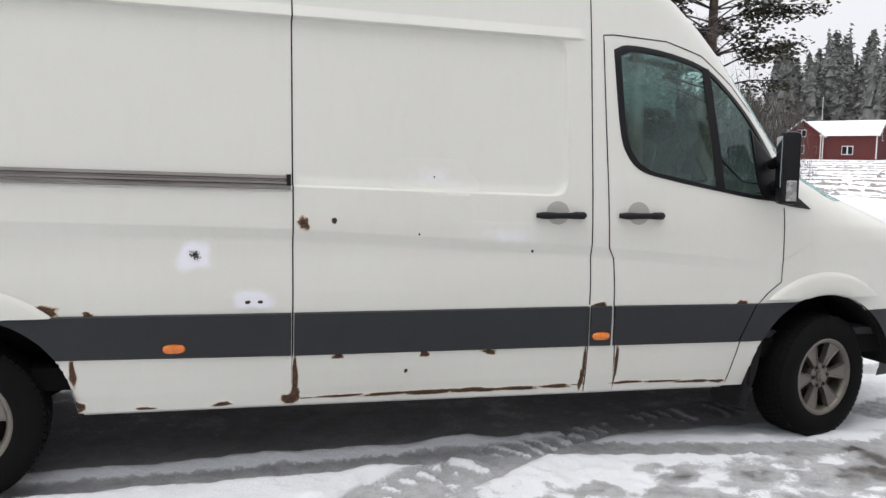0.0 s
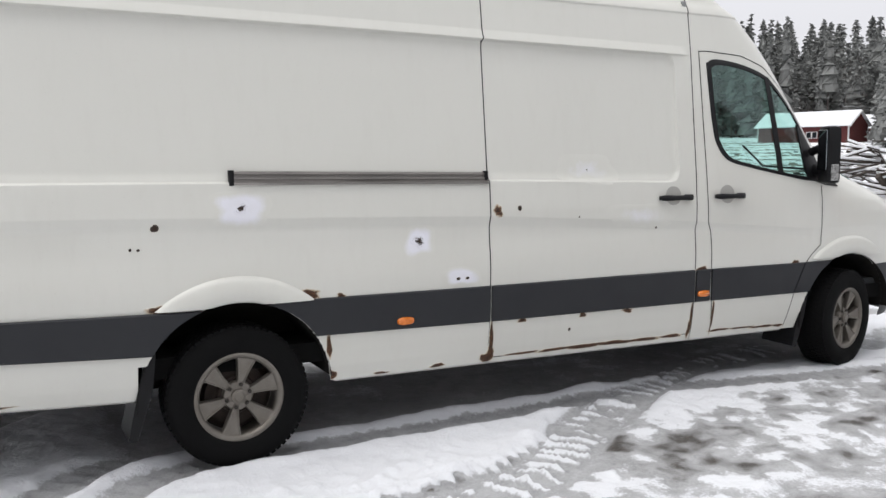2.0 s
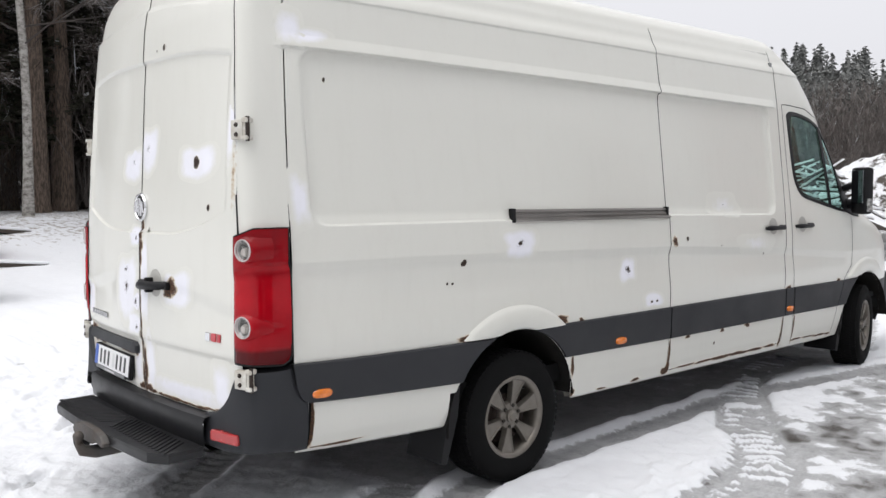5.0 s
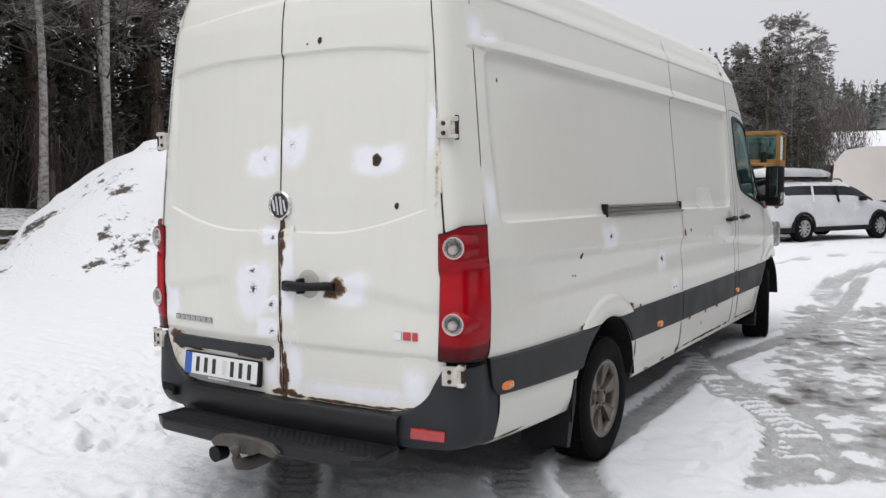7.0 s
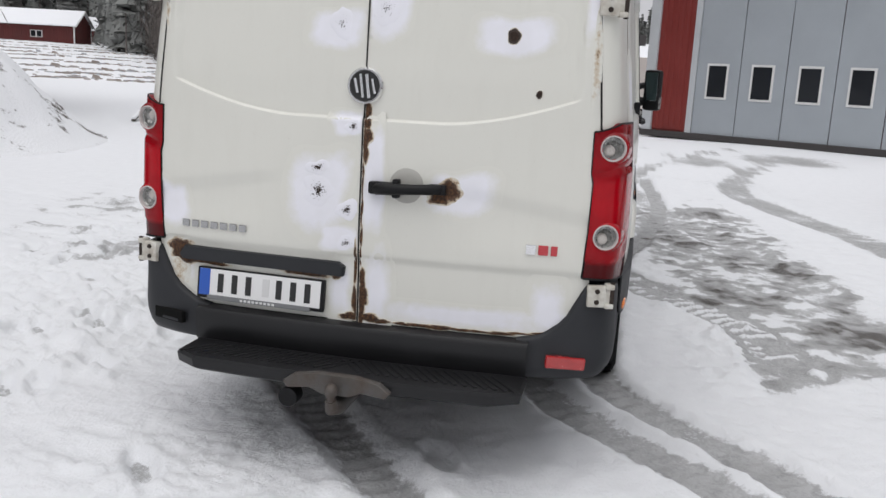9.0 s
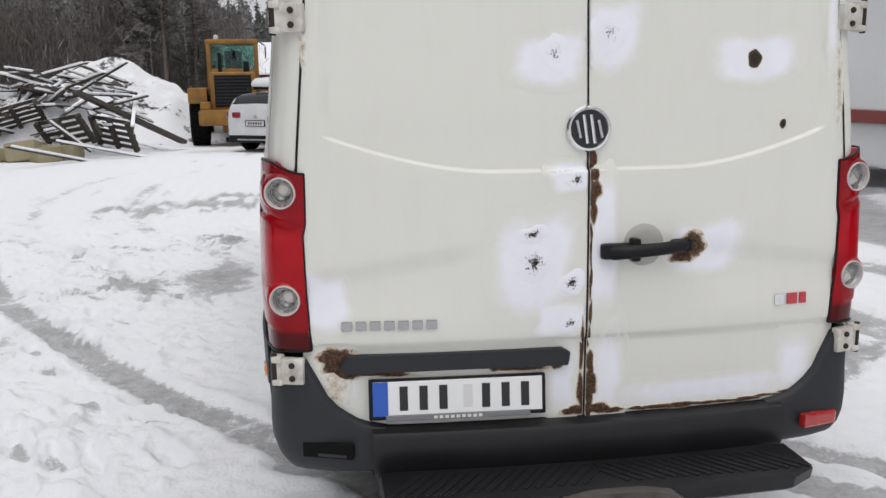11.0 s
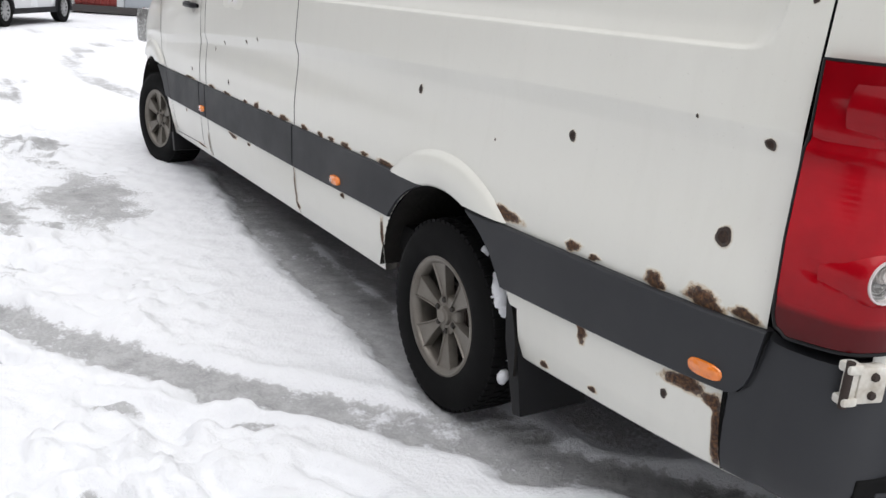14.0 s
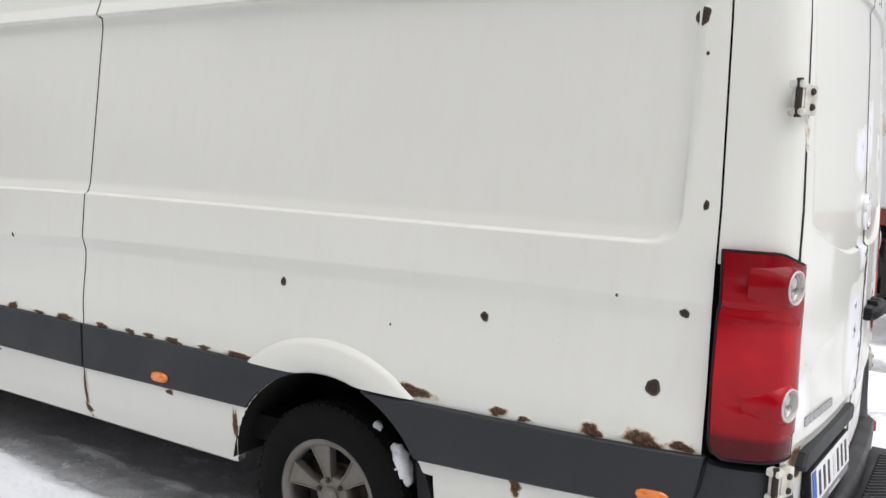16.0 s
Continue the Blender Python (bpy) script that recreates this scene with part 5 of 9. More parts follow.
pm = rear_m(0.398, 0.668, 0.012) @ Matrix.Rotation(radians(-8), 4, "X")
g = Geo()
g.box((-0.270, -0.012, -0.062), (0.270, 0.012, 0.062), 0.006, pm)
plate = g.object("plate_holder", M_BLACK, van, "number plate in a black holder")
g = Geo()
g.box((-0.258, -0.015, -0.048), (0.258, -0.010, 0.056), 0.002, pm)
g.object("number_plate", M_PLATE, plate)
g = Geo()
g.box((-0.258, -0.0165, -0.048), (-0.212, -0.0152, 0.056), 0, pm)
g.object("plate_band", M_BLUE, plate)
g = Geo()
g.box((-0.22, -0.02, -0.064), (0.22, -0.011, -0.046), 0.003, pm)
g.object("holder_strip", M_GREYBAR, plate)
bars = ((-0.165, 0.042), (-0.105, 0.042), (-0.045, 0.042), (0.085, 0.040), (0.145, 0.040), (0.205, 0.040))
first = None
for x, w in bars:
    if first is None:
        g = Geo()
        g.box((-0.0125, -0.0005, -0.037), (0.0125, 0.0005, 0.037), 0)
        first = g.object("plate_bar", M_INK, plate)
        first.matrix_local = pm @ Matrix.Translation((x, -0.0158, 0.004))
    else:
        share("plate_bar", first, plate, pm @ Matrix.Translation((x, -0.0158, 0.004)))
g = Geo()
g.box((0.015, -0.0160, -0.030), (0.044, -0.0152, 0.040), 0, pm)
g.object("plate_sticker", M_WHITEBAR, plate, "faded inspection sticker")
g = Geo()
for k in range(9):
    g.box((-0.075 + k * 0.017, -0.0206, -0.060), (-0.064 + k * 0.017, -0.0198, -0.051), 0, pm)
g.object("strip_bars", M_WHITEBAR, plate)

g = Geo()
lm = rear_m(0.395, 0.782, 0.0)
g.prism([(-0.345, -0.028), (-0.36, -0.01), (-0.335, 0.026), (0.32, 0.026), (0.345, 0.01), (0.34, -0.028)], 0.03, lm @ Matrix.Translation((0, -0.018, 0)), 0.008)
g.object("plate_light_strip", M_TRIM, van, "dark grey handle strip over the plate")

bm_ = rear_m(0.0, 1.467, 0.0)
g = Geo()
face = bm_ @ Matrix.Rotation(radians(90), 4, "X")
g.lathe([(0.066, -0.005), (0.068, 0.008), (0.063, 0.015), (0.057, 0.015), (0.054, 0.010)], 48, face, cap=False)
badge = g.object("round_badge", M_CHROME, van, "round chrome badge on a black disc", smooth=40)
g = Geo()
g.lathe([(0.0, 0.010), (0.056, 0.0095)], 40, face, cap=False)
g.object("badge_disc", M_INK, badge)
for x0, h0 in ((-0.033, 0.026), (-0.011, 0.042), (0.011, 0.042), (0.033, 0.026)):
    g = Geo()
    g.tube([bm_ @ Vector((x0 - 0.006, -0.012, h0)), bm_ @ Vector((x0 + 0.006, -0.012, -h0))], 0.0062, 6)
    g.object("badge_bar", M_CHROME, badge, smooth=60)

# chrome marks
lm = rear_m(0.60, 0.899, 0.0)
src = None
for k in range(7):
    m = lm @ Matrix.Translation((-0.126 + k * 0.042, -0.003, 0))
    if src is None:
        g = Geo()
        g.box((-0.016, -0.003, -0.014), (0.016, 0.003, 0.014), 0.005)
        src = g.object("name_bar", M_NAME, van, "small dull chrome mark")
        src.matrix_local = m
    else:
        share("name_bar", src, van, m, "small dull chrome mark")
lm = rear_m(-0.692, 0.918, 0.0)
for k, mt in enumerate((M_CHROME, M_REDBAR, M_REDBAR)):
    g = Geo()
    g.box((-0.018, -0.003, -0.018), (0.018 if k < 2 else 0.006, 0.003, 0.018), 0.003, lm @ Matrix.Translation((-0.05 + k * 0.045, -0.003, 0)))
    g.object("type_bar", mt, van)

# rear handle
hm = rear_m(-0.19, 1.105, 0.0)
g = Geo()
g.tube([hm @ Vector(p) for p in ((-0.135, -0.004, -0.006), (-0.12, -0.028, -0.005), (-0.06, -0.042, 0), (0.02, -0.046, 0.004), (0.09, -0.034, 0.008), (0.12, -0.006, 0.01))], [0.016, 0.022, 0.021, 0.019, 0.020, 0.014], 10)
g.box((-0.155, -0.030, -0.026), (-0.05, 0.004, 0.022), 0.012, hm)
g.box((-0.062, -0.038, -0.034), (-0.036, 0.004, 0.036), 0.008, hm)
g.box((0.07, -0.022, -0.012), (0.135, 0.004, 0.026), 0.008, hm)
rear_handle = g.object("rear_handle", M_BLACK, van, "black rear door handle with rust round it", smooth=50)
g = Geo()
g.lathe([(0.0, 0.002), (0.04, 0.002), (0.062, 0.0015), (0.068, -0.002)], 28, hm @ Matrix.Translation((-0.015, 0, 0.012)) @ Matrix.Rotation(radians(90), 4, "X"), cap=False)
g.object("handle_cup", M_CUP, rear_handle, smooth=180)
g = Geo()
g.lathe([(0.0, 0.003), (0.008, 0.003), (0.010, 0)], 12, hm @ Matrix.Translation((-0.112, -0.030, -0.003)) @ Matrix.Rotation(radians(90), 4, "X"), cap=False)
g.object("key_lock", M_CHROME, rear_handle)


# ---------------------------------------------------------------- rust and filler on the van
def blot(name, where, u, z, ru, rz, mat, seed, off=0.0018, soft=1.0):
    """An uneven patch that follows the sheet metal; where: -1 right flank, 1 left flank, 0 rear doors."""
    rnd = random.Random(seed)
    ph = [rnd.uniform(0, 6.28) for _ in range(4)]
    n, rings = 30, 8
    me_v, fade, fc = [], [], []
    for r in range(rings + 1):
        k = r / rings
        for i in range(n):
            a = 2 * math.pi * i / n
            sq = (abs(math.cos(a)) ** 4 + abs(math.sin(a)) ** 4) ** -0.25 if mat is M_PRIMER else 1.0
            am = 0.45 if mat is M_PIT else 0.6 if mat is M_PRIMER else 1.0
            wob = sq + am * (0.16 * math.sin(2 * a + ph[0]) + 0.12 * math.sin(3 * a + ph[1]) + 0.08 * math.sin(5 * a + ph[2]))
            uu, zz = u + ru * k * wob * math.cos(a), z + rz * k * wob * math.sin(a)
            if where == 0:
                uu = min(uu, -0.005) if u < 0 else max(uu, 0.005)
            else:
                zz = max(zz, float(np.interp(uu, [-1.33, -0.5, 0, 1.4, 3.7], [0.425, 0.385, 0.37, 0.355, 0.325])) + 0.004)
                uu = max(uu, -1.325)
                for ax in ARCHES:
                    rr = math.hypot(uu - ax, zz - HUBZ)
                    if rr < ARCH + 0.004:
                        uu, zz = ax + (uu - ax) * (ARCH + 0.004) / rr, HUBZ + (zz - HUBZ) * (ARCH + 0.004) / rr
            o = off * (1 - k**6) + 0.0004
            me_v.append(on_rear(uu, zz, o) if where == 0 else on_side(uu, zz, o, where))
            fade.append((1 - k) * soft)
    for r in range(rings):
        fc += [(r * n + i, r * n + (i + 1) % n, (r + 1) * n + (i + 1) % n, (r + 1) * n + i) for i in range(n)]
    g = Geo()
    g.v, g.f = me_v, fc
    ob = g.object(name, mat, van, smooth=180)
    at = ob.data.attributes.new("fade", "FLOAT", "POINT")
    at.data.foreach_set("value", fade)
    nrm = Vector((0, where, 0)) if where else Vector((-1, 0, 0))
    if ob.data.polygons[n].normal.dot(nrm) < 0:
        ob.data.flip_normals()
    return ob


def spots(where, rows, name, mat, soft=1.0):
    size = 0.67 if mat is M_PIT else 1.0
    for k, (u, z, ru, rz) in enumerate(rows):
        blot(name, where, u, z, ru * size, rz * size, mat, int(1000 * (u + 5) + 77 * z * 100 + k), 0.0010 if mat is M_PRIMER else 0.0026, soft)


# right flank: filler, then rust
spots(-1, [(0.03, 1.255, 0.15, 0.085), (0.96, 1.055, 0.095, 0.085), (1.21, 0.855, 0.12, 0.05)], "filler_patch", M_PRIMER, 0.9)
spots(-1, [(2.06, 1.42, 0.20, 0.09), (2.45, 1.14, 0.24, 0.08)], "filler_patch", M_PRIMER, 0.30)
spots(-1, [(-1.27, 1.50, 0.06, 0.13), (-1.17, 2.20, 0.12, 0.04), (-1.26, 2.23, 0.07, 0.10)], "filler_patch", M_PRIMER, 0.6)
spots(-1, [(1.437, 1.202, 0.036, 0.036)], "rust_spot", M_RUST, 0.9)
spots(-1, [(1.577, 1.213, 0.024, 0.024), (-0.366, 1.178, 0.034, 0.030), (-0.44, 1.082, 0.013, 0.012), (-0.475, 1.085, 0.012, 0.012), (1.19, 0.845, 0.022, 0.014), (1.245, 0.845, 0.020, 0.014), (2.56, 1.065, 0.012, 0.014), (2.06, 1.42, 0.007, 0.008), (1.98, 1.15, 0.009, 0.009), (1.93, 0.495, 0.016, 0.018), (-1.10, 2.02, 0.012, 0.02)], "rust_spot", M_PIT)
spots(-1, [(0.03, 1.258, 0.040, 0.036), (0.962, 1.058, 0.050, 0.045)], "rust_spot", M_SPECK, 0.75)
spots(-1, [(-0.36, 0.806, 0.075, 0.022), (0.35, 0.825, 0.075, 0.028), (0.29, 0.802, 0.07, 0.020), (0.52, 0.805, 0.030, 0.016), (2.93, 0.79, 0.05, 0.018), (3.77, 0.782, 0.04, 0.018), (1.60, 0.580, 0.04, 0.014), (2.02, 0.575, 0.034, 0.018), (2.35, 0.572, 0.045, 0.016)], "rust_spot", M_RUST)
spots(-1, [(1.403, 0.48, 0.014, 0.16), (1.403, 0.40, 0.035, 0.05), (1.375, 0.385, 0.05, 0.026), (1.62, 0.384, 0.12, 0.010), (1.85, 0.382, 0.14, 0.012), (2.05, 0.380, 0.16, 0.018), (2.28, 0.378, 0.16, 0.016), (2.50, 0.374, 0.15, 0.014), (2.72, 0.374, 0.12, 0.012), (2.855, 0.40, 0.018, 0.06), (2.865, 0.50, 0.010, 0.12), (3.045, 0.48, 0.011, 0.14), (3.12, 0.375, 0.10, 0.011), (3.32, 0.370, 0.12, 0.009), (3.52, 0.360, 0.12, 0.012), (3.66, 0.354, 0.06, 0.012), (0.455, 0.55, 0.016, 0.08), (0.475, 0.395, 0.04, 0.028), (-1.242, 0.54, 0.016, 0.13), (1.08, 0.374, 0.05, 0.014), (0.75, 0.372, 0.05, 0.008), (-1.10, 0.425, 0.14, 0.008)], "rust_edge", M_RUST, 1.2)
# left flank
spots(1, [(0.22, 1.117, 0.026, 0.028), (-0.63, 1.107, 0.026, 0.028), (-1.25, 1.20, 0.024, 0.024), (-1.18, 0.98, 0.040, 0.040), (-1.22, 2.012, 0.042, 0.044), (-1.282, 1.50, 0.014, 0.024), (-1.245, 1.91, 0.008, 0.010), (-0.27, 1.03, 0.007, 0.008), (-1.06, 1.23, 0.007, 0.010), (2.51, 1.07, 0.016, 0.020), (2.69, 1.02, 0.016, 0.020), (2.11, 1.11, 0.018, 0.022), (1.92, 1.14, 0.016, 0.020), (2.41, 0.86, 0.018, 0.030), (3.18, 0.85, 0.02, 0.02), (2.36, 1.31, 0.010, 0.012), (-1.08, 0.548, 0.020, 0.024)], "rust_spot", M_PIT)
spots(1, [(2.36, 1.33, 0.16, 0.07)], "filler_patch", M_PRIMER, 0.35)
spots(1, [(-0.38, 0.822, 0.085, 0.030), (-0.70, 0.818, 0.040, 0.022), (-0.79, 0.812, 0.028, 0.012), (-1.01, 0.822, 0.045, 0.028), (-1.16, 0.826, 0.075, 0.030), (-1.27, 0.826, 0.045, 0.020), (0.42, 0.808, 0.10, 0.016), (0.62, 0.808, 0.05, 0.012), (0.80, 0.806, 0.06, 0.018), (0.95, 0.806, 0.05, 0.012), (1.07, 0.803, 0.04, 0.018), (1.26, 0.801, 0.06, 0.016), (1.53, 0.801, 0.08, 0.022), (1.72, 0.798, 0.06, 0.012), (1.93, 0.799, 0.05, 0.028), (2.12, 0.795, 0.05, 0.012), (2.45, 0.793, 0.08, 0.012), (2.75, 0.792, 0.10, 0.012), (3.25, 0.788, 0.14, 0.012)], "rust_edge", M_RUST, 0.95)
spots(1, [(-0.77, 0.588, 0.030, 0.036), (-1.14, 0.606, 0.085, 0.030), (-1.225, 0.592, 0.04, 0.030), (-1.238, 0.51, 0.022, 0.12), (-0.81, 0.43, 0.020, 0.016), (-0.59, 0.41, 0.024, 0.018), (0.83, 0.585, 0.035, 0.012), (1.40, 0.50, 0.012, 0.16), (1.40, 0.40, 0.03, 0.03), (0.455, 0.52, 0.018, 0.10), (2.36, 0.565, 0.09, 0.018), (2.08, 0.568, 0.03, 0.014), (3.38, 0.555, 0.024, 0.014), (3.1, 0.372, 0.14, 0.010), (2.9, 0.42, 0.014, 0.10)], "rust_edge", M_RUST, 0.95)
# rear doors: filler
spots(0, [(0.115, 1.665, 0.135, 0.085), (-0.075, 1.735, 0.105, 0.115), (-0.535, 1.665, 0.16, 0.09), (0.165, 1.07, 0.15, 0.18), (0.05, 1.33, 0.08, 0.06), (0.79, 0.97, 0.09, 0.11), (-0.38, 1.10, 0.15, 0.10), (-0.05, 1.12, 0.05, 0.26), (0.08, 0.90, 0.10, 0.06)], "filler_patch", M_PRIMER, 0.95)
spots(0, [(-0.40, 0.64, 0.46, 0.06), (-0.72, 0.69, 0.10, 0.13), (-0.07, 0.72, 0.07, 0.22), (0.07, 0.70, 0.06, 0.14), (0.76, 0.74, 0.08, 0.10), (-0.80, 1.80, 0.04, 0.18)], "filler_patch", M_PRIMER, 0.6)
spots(0, [(-0.528, 1.666, 0.044, 0.046), (-0.631, 1.470, 0.020, 0.026), (-0.22, 2.20, 0.022, 0.026), (-0.15, 2.19, 0.008, 0.010)], "rust_spot", M_PIT)
spots(0, [(0.10, 1.685, 0.04, 0.07), (-0.065, 1.745, 0.055, 0.075)], "rust_spot", M_SPECK, 0.45)
spots(0, [(0.165, 1.075, 0.075, 0.055), (0.17, 1.16, 0.05, 0.03), (0.05, 1.01, 0.05, 0.035), (0.05, 0.885, 0.035, 0.035), (0.035, 1.32, 0.04, 0.03)], "rust_spot", M_SPECK, 0.6)
spots(0, [(-0.325, 1.105, 0.070, 0.048), (-0.30, 1.080, 0.06, 0.028)], "rust_edge", M_RUST)
rnd = random.Random(404)
z = 1.405
while z > 0.60:
    w = rnd.uniform(0.008, 0.016) * (1.6 if z > 1.22 or z < 0.78 else 0.55)
    h = rnd.uniform(0.03, 0.07)
    spots(0, [(-0.006 - w * 0.6, z, w, h)], "rust_edge", M_RUST)
    z -= h * rnd.uniform(0.5, 1.6)
spots(0, [(0.012, 0.80, 0.010, 0.10), (0.012, 0.66, 0.014, 0.08), (0.03, 0.598, 0.06, 0.018), (-0.04, 0.60, 0.06, 0.024)], "rust_edge", M_RUST)
for k in range(9):
    u = -0.10 - 0.075 * k
    spots(0, [(u, 0.590 + 0.006 * (k > 6) * (k - 6), rnd.uniform(0.04, 0.08), rnd.uniform(0.005, 0.011))], "rust_edge", M_RUST)
spots(0, [(0.765, 0.70, 0.045, 0.09)], "rust_streak", M_RUST, 0.22)
spots(0, [(0.765, 0.79, 0.070, 0.050), (0.73, 0.752, 0.07, 0.026), (0.62, 0.745, 0.10, 0.012), (0.22, 0.748, 0.12, 0.014), (0.09, 0.76, 0.03, 0.026)], "rust_edge", M_RUST)
spots(0, [(-0.822, 1.60, 0.020, 0.16), (0.822, 1.70, 0.012, 0.07)], "rust_streak", M_RUST, 0.24)

# ---------------------------------------------------------------- the van's nose
g = Geo()
g.box((5.20, -0.62, 0.80), (5.345, 0.62, 1.02), 0.03)
grille = g.object("grille", M_BLACK, van, "black front grille", smooth=40)
for k in range(3):
    g = Geo()
    g.box((5.33, -0.58, 0.835 + 0.06 * k), (5.355, 0.58, 0.86 + 0.06 * k), 0.006)
    g.object("grille_slat", M_TRIM, grille)
for s in (-1, 1):
    g = Geo()
    m = Matrix.Translation((5.16, s * 0.76, 0.97)) @ Matrix.Rotation(s * radians(28), 4, "Z")
    g.box((-0.10, -0.14, -0.13), (0.10, 0.14, 0.15), 0.05, m)
    hl = g.object("headlamp", M_LAMP, van, "clear headlamp", smooth=50)
g = Geo()
g.box((5.05, -0.80, 0.36), (5.36, 0.80, 0.74), 0.06)
g.object("bumper_centre", M_TRIM, van, smooth=40)
for s in (-1, 1):
    g = Geo()
    g.tube([(4.34, s * 0.55, 1.40), (4.30, s * 0.20, 1.42), (4.16, s * 0.12, 1.58)], 0.009, 6)
    g.object("wiper", M_BLACK, van)

# snow stuck behind the left rear wheel
for x, z, k in ((-0.271, 0.56, 1.0), (-0.281, 0.536, 1.3), (-0.294, 0.504, 1.5), (-0.306, 0.477, 1.1), (-0.24, 0.559, 0.6), (-0.181, 0.632, 0.7), (-0.318, 0.311, 0.8), (-0.34, 0.25, 0.7)):
    bm = bmesh.new()
    bmesh.ops.create_icosphere(bm, subdivisions=2, radius=0.03 * k)
    rr = random.Random(int(1000 * z))
    for q in bm.verts:
        q.co *= rr.uniform(0.75, 1.2)
        q.co.z *= 1.35
    Geo().bm(bm, Matrix.Translation((x, 0.915, z))).object("snow_clump", M_SNOW, van, "snow stuck behind the wheel", smooth=180)


# ---------------------------------------------------------------- ground
def axis_lines(lo, hi, step, far):
    core = list(np.arange(lo, hi + 1e-6, step))
    out, x, s = [], hi, step
    while x < far:
        s *= 1.14
        x += s
        out.append(x)
    low, x, s = [], lo, step
    while x > -far:
        s *= 1.14
        x -= s
        low.append(x)
    return np.array(low[::-1] + core + out)


def seg_dist(X, Y, pts):
    """Distance to a polyline, and the way run along it."""
    best, along, run = np.full(X.shape, 1e9), np.zeros(X.shape), 0.0
    for (x0, y0), (x1, y1) in zip(pts[:-1], pts[1:]):
        L = math.hypot(x1 - x0, y1 - y0)
        t = np.clip(((X - x0) * (x1 - x0) + (Y - y0) * (y1 - y0)) / (L * L), 0, 1)
        d = np.hypot(X - x0 - t * (x1 - x0), Y - y0 - t * (y1 - y0))
        w = d < best
        best, along = np.where(w, d, best), np.where(w, run + t * L, along)
        run += L
    return best, along


def curve(pts, per=8):
    return [tuple(p) for p in catmull(pts, per)]


def value_noise(X, Y, scale, seed):
    """Smooth noise, -1 to 1: a random lattice where it is fine, summed sines where it is coarse."""
    r = np.random.RandomState(seed)
    if scale < 0.4:
        table, total = r.uniform(-1, 1, (512, 512)), 0
        for cell, share_ in ((scale * 2.6, 1.0), (scale * 1.2, 0.45)):
            u, v = X / cell + 0.21 * Y / cell, Y / cell - 0.17 * X / cell
            i, j = np.floor(u).astype(int), np.floor(v).astype(int)
            a, b = smooth01(u - i), smooth01(v - j)
            total = total + share_ * ((table[i % 512, j % 512] * (1 - a) + table[(i + 1) % 512, j % 512] * a) * (1 - b) + (table[i % 512, (j + 1) % 512] * (1 - a) + table[(i + 1) % 512, (j + 1) % 512] * a) * b)
        return total * 1.1
    out = 0
    for k in range(7):
        a, f, p = r.uniform(0, 6.28), r.uniform(0.6, 1.7) / scale, r.uniform(0, 6.28)
        b, q = r.uniform(0, 6.28), r.uniform(0, 6.28)
        out = out + np.sin(f * (X * math.cos(a) + Y * math.sin(a)) + p + 1.3 * np.sin(f * 0.7 * (X * math.cos(b) + Y * math.sin(b)) + q))
    return out / 4.5


def terrain(X, Y):
    """Lie of the land away from the yard."""
    r = np.hypot(X, Y)
    z = 1.0 * smooth01((Y - 13.5) / 5) * smooth01((14 - X) / 6)
    z = z + 0.030 * np.clip(X + Y - 60, 0, 240) * smooth01((Y - 10) / 40)
    return z + 0.05 * value_noise(X, Y, 3.0, 4) * smooth01((r - 6) / 6)


TRACKS = [  # path, half width, slush, depth
    (curve([(7.0, 4.9), (3.4, 3.5), (1.7, 2.5), (0.85, 1.93), (0.40, 1.61), (0.08, 1.30), (-0.22, 1.05), (-0.6, 0.74), (-1.1, 0.32), (-1.75, -0.20), (-2.6, -1.0), (-4.2, -2.4)]), 0.12, 0.58, 0.035),
    (curve([(-4.5, -4.9), (-2.2, -2.55), (-1.0, -1.52), (-0.55, -1.08), (-0.2, -0.90), (0.4, -0.85), (1.2, -0.84), (2.0, -0.83), (2.7, -0.86), (3.4, -0.96), (4.2, -1.12), (6.5, -1.35), (10, -1.2)]), 0.12, 0.66, 0.03),
    (curve([(-3.6, -3.6), (-2.2, -2.25), (-1.35, -1.42), (-0.5, -0.63), (0.3, -0.52), (2.0, -0.50), (3.4, -0.45)]), 0.13, 0.58, 0.02),
    (curve([(-0.5, 0.86), (0.3, 0.85), (1.2, 0.81), (2.4, 0.74), (4.2, 0.48), (7, 0.3)]), 0.16, 0.58, 0.03),
    (curve([(0.3, -2.0), (1.2, -1.76), (1.75, -1.33), (2.15, -1.08), (2.7, -0.74), (3.3, -0.48), (4.3, -0.30)]), 0.20, 0.52, 0.03),
    (curve([(4.0, 1.5), (6.5, 2.9), (9.5, 3.4), (12.5, 3.2), (15, 2.2), (20, -3)]), 0.13, 0.36, 0.02),
    (curve([(3.2, 2.1), (5.5, 3.8), (9, 4.6), (13, 4.3), (16, 3.0), (21, -2)]), 0.13, 0.36, 0.02),
    (curve([(-6, -2.4), (0, -2.9), (4.2, -2.0), (9, -0.9), (14, -1.6), (22, -4)]), 0.22, 0.48, 0.03),
    (curve([(-6, -4.6), (0, -4.3), (5, -3.6), (10, -2.6), (18, -4.5)]), 0.28, 0.54, 0.03),
    (curve([(5, -0.6), (9, 0.6), (13, 0.2), (19, -3.0)]), 0.18, 0.44, 0.03),
    (curve([(10, -8.8), (6, -5.5), (-2, -6.2), (-9, -7)]), 0.9, 0.72, 0.02),
]
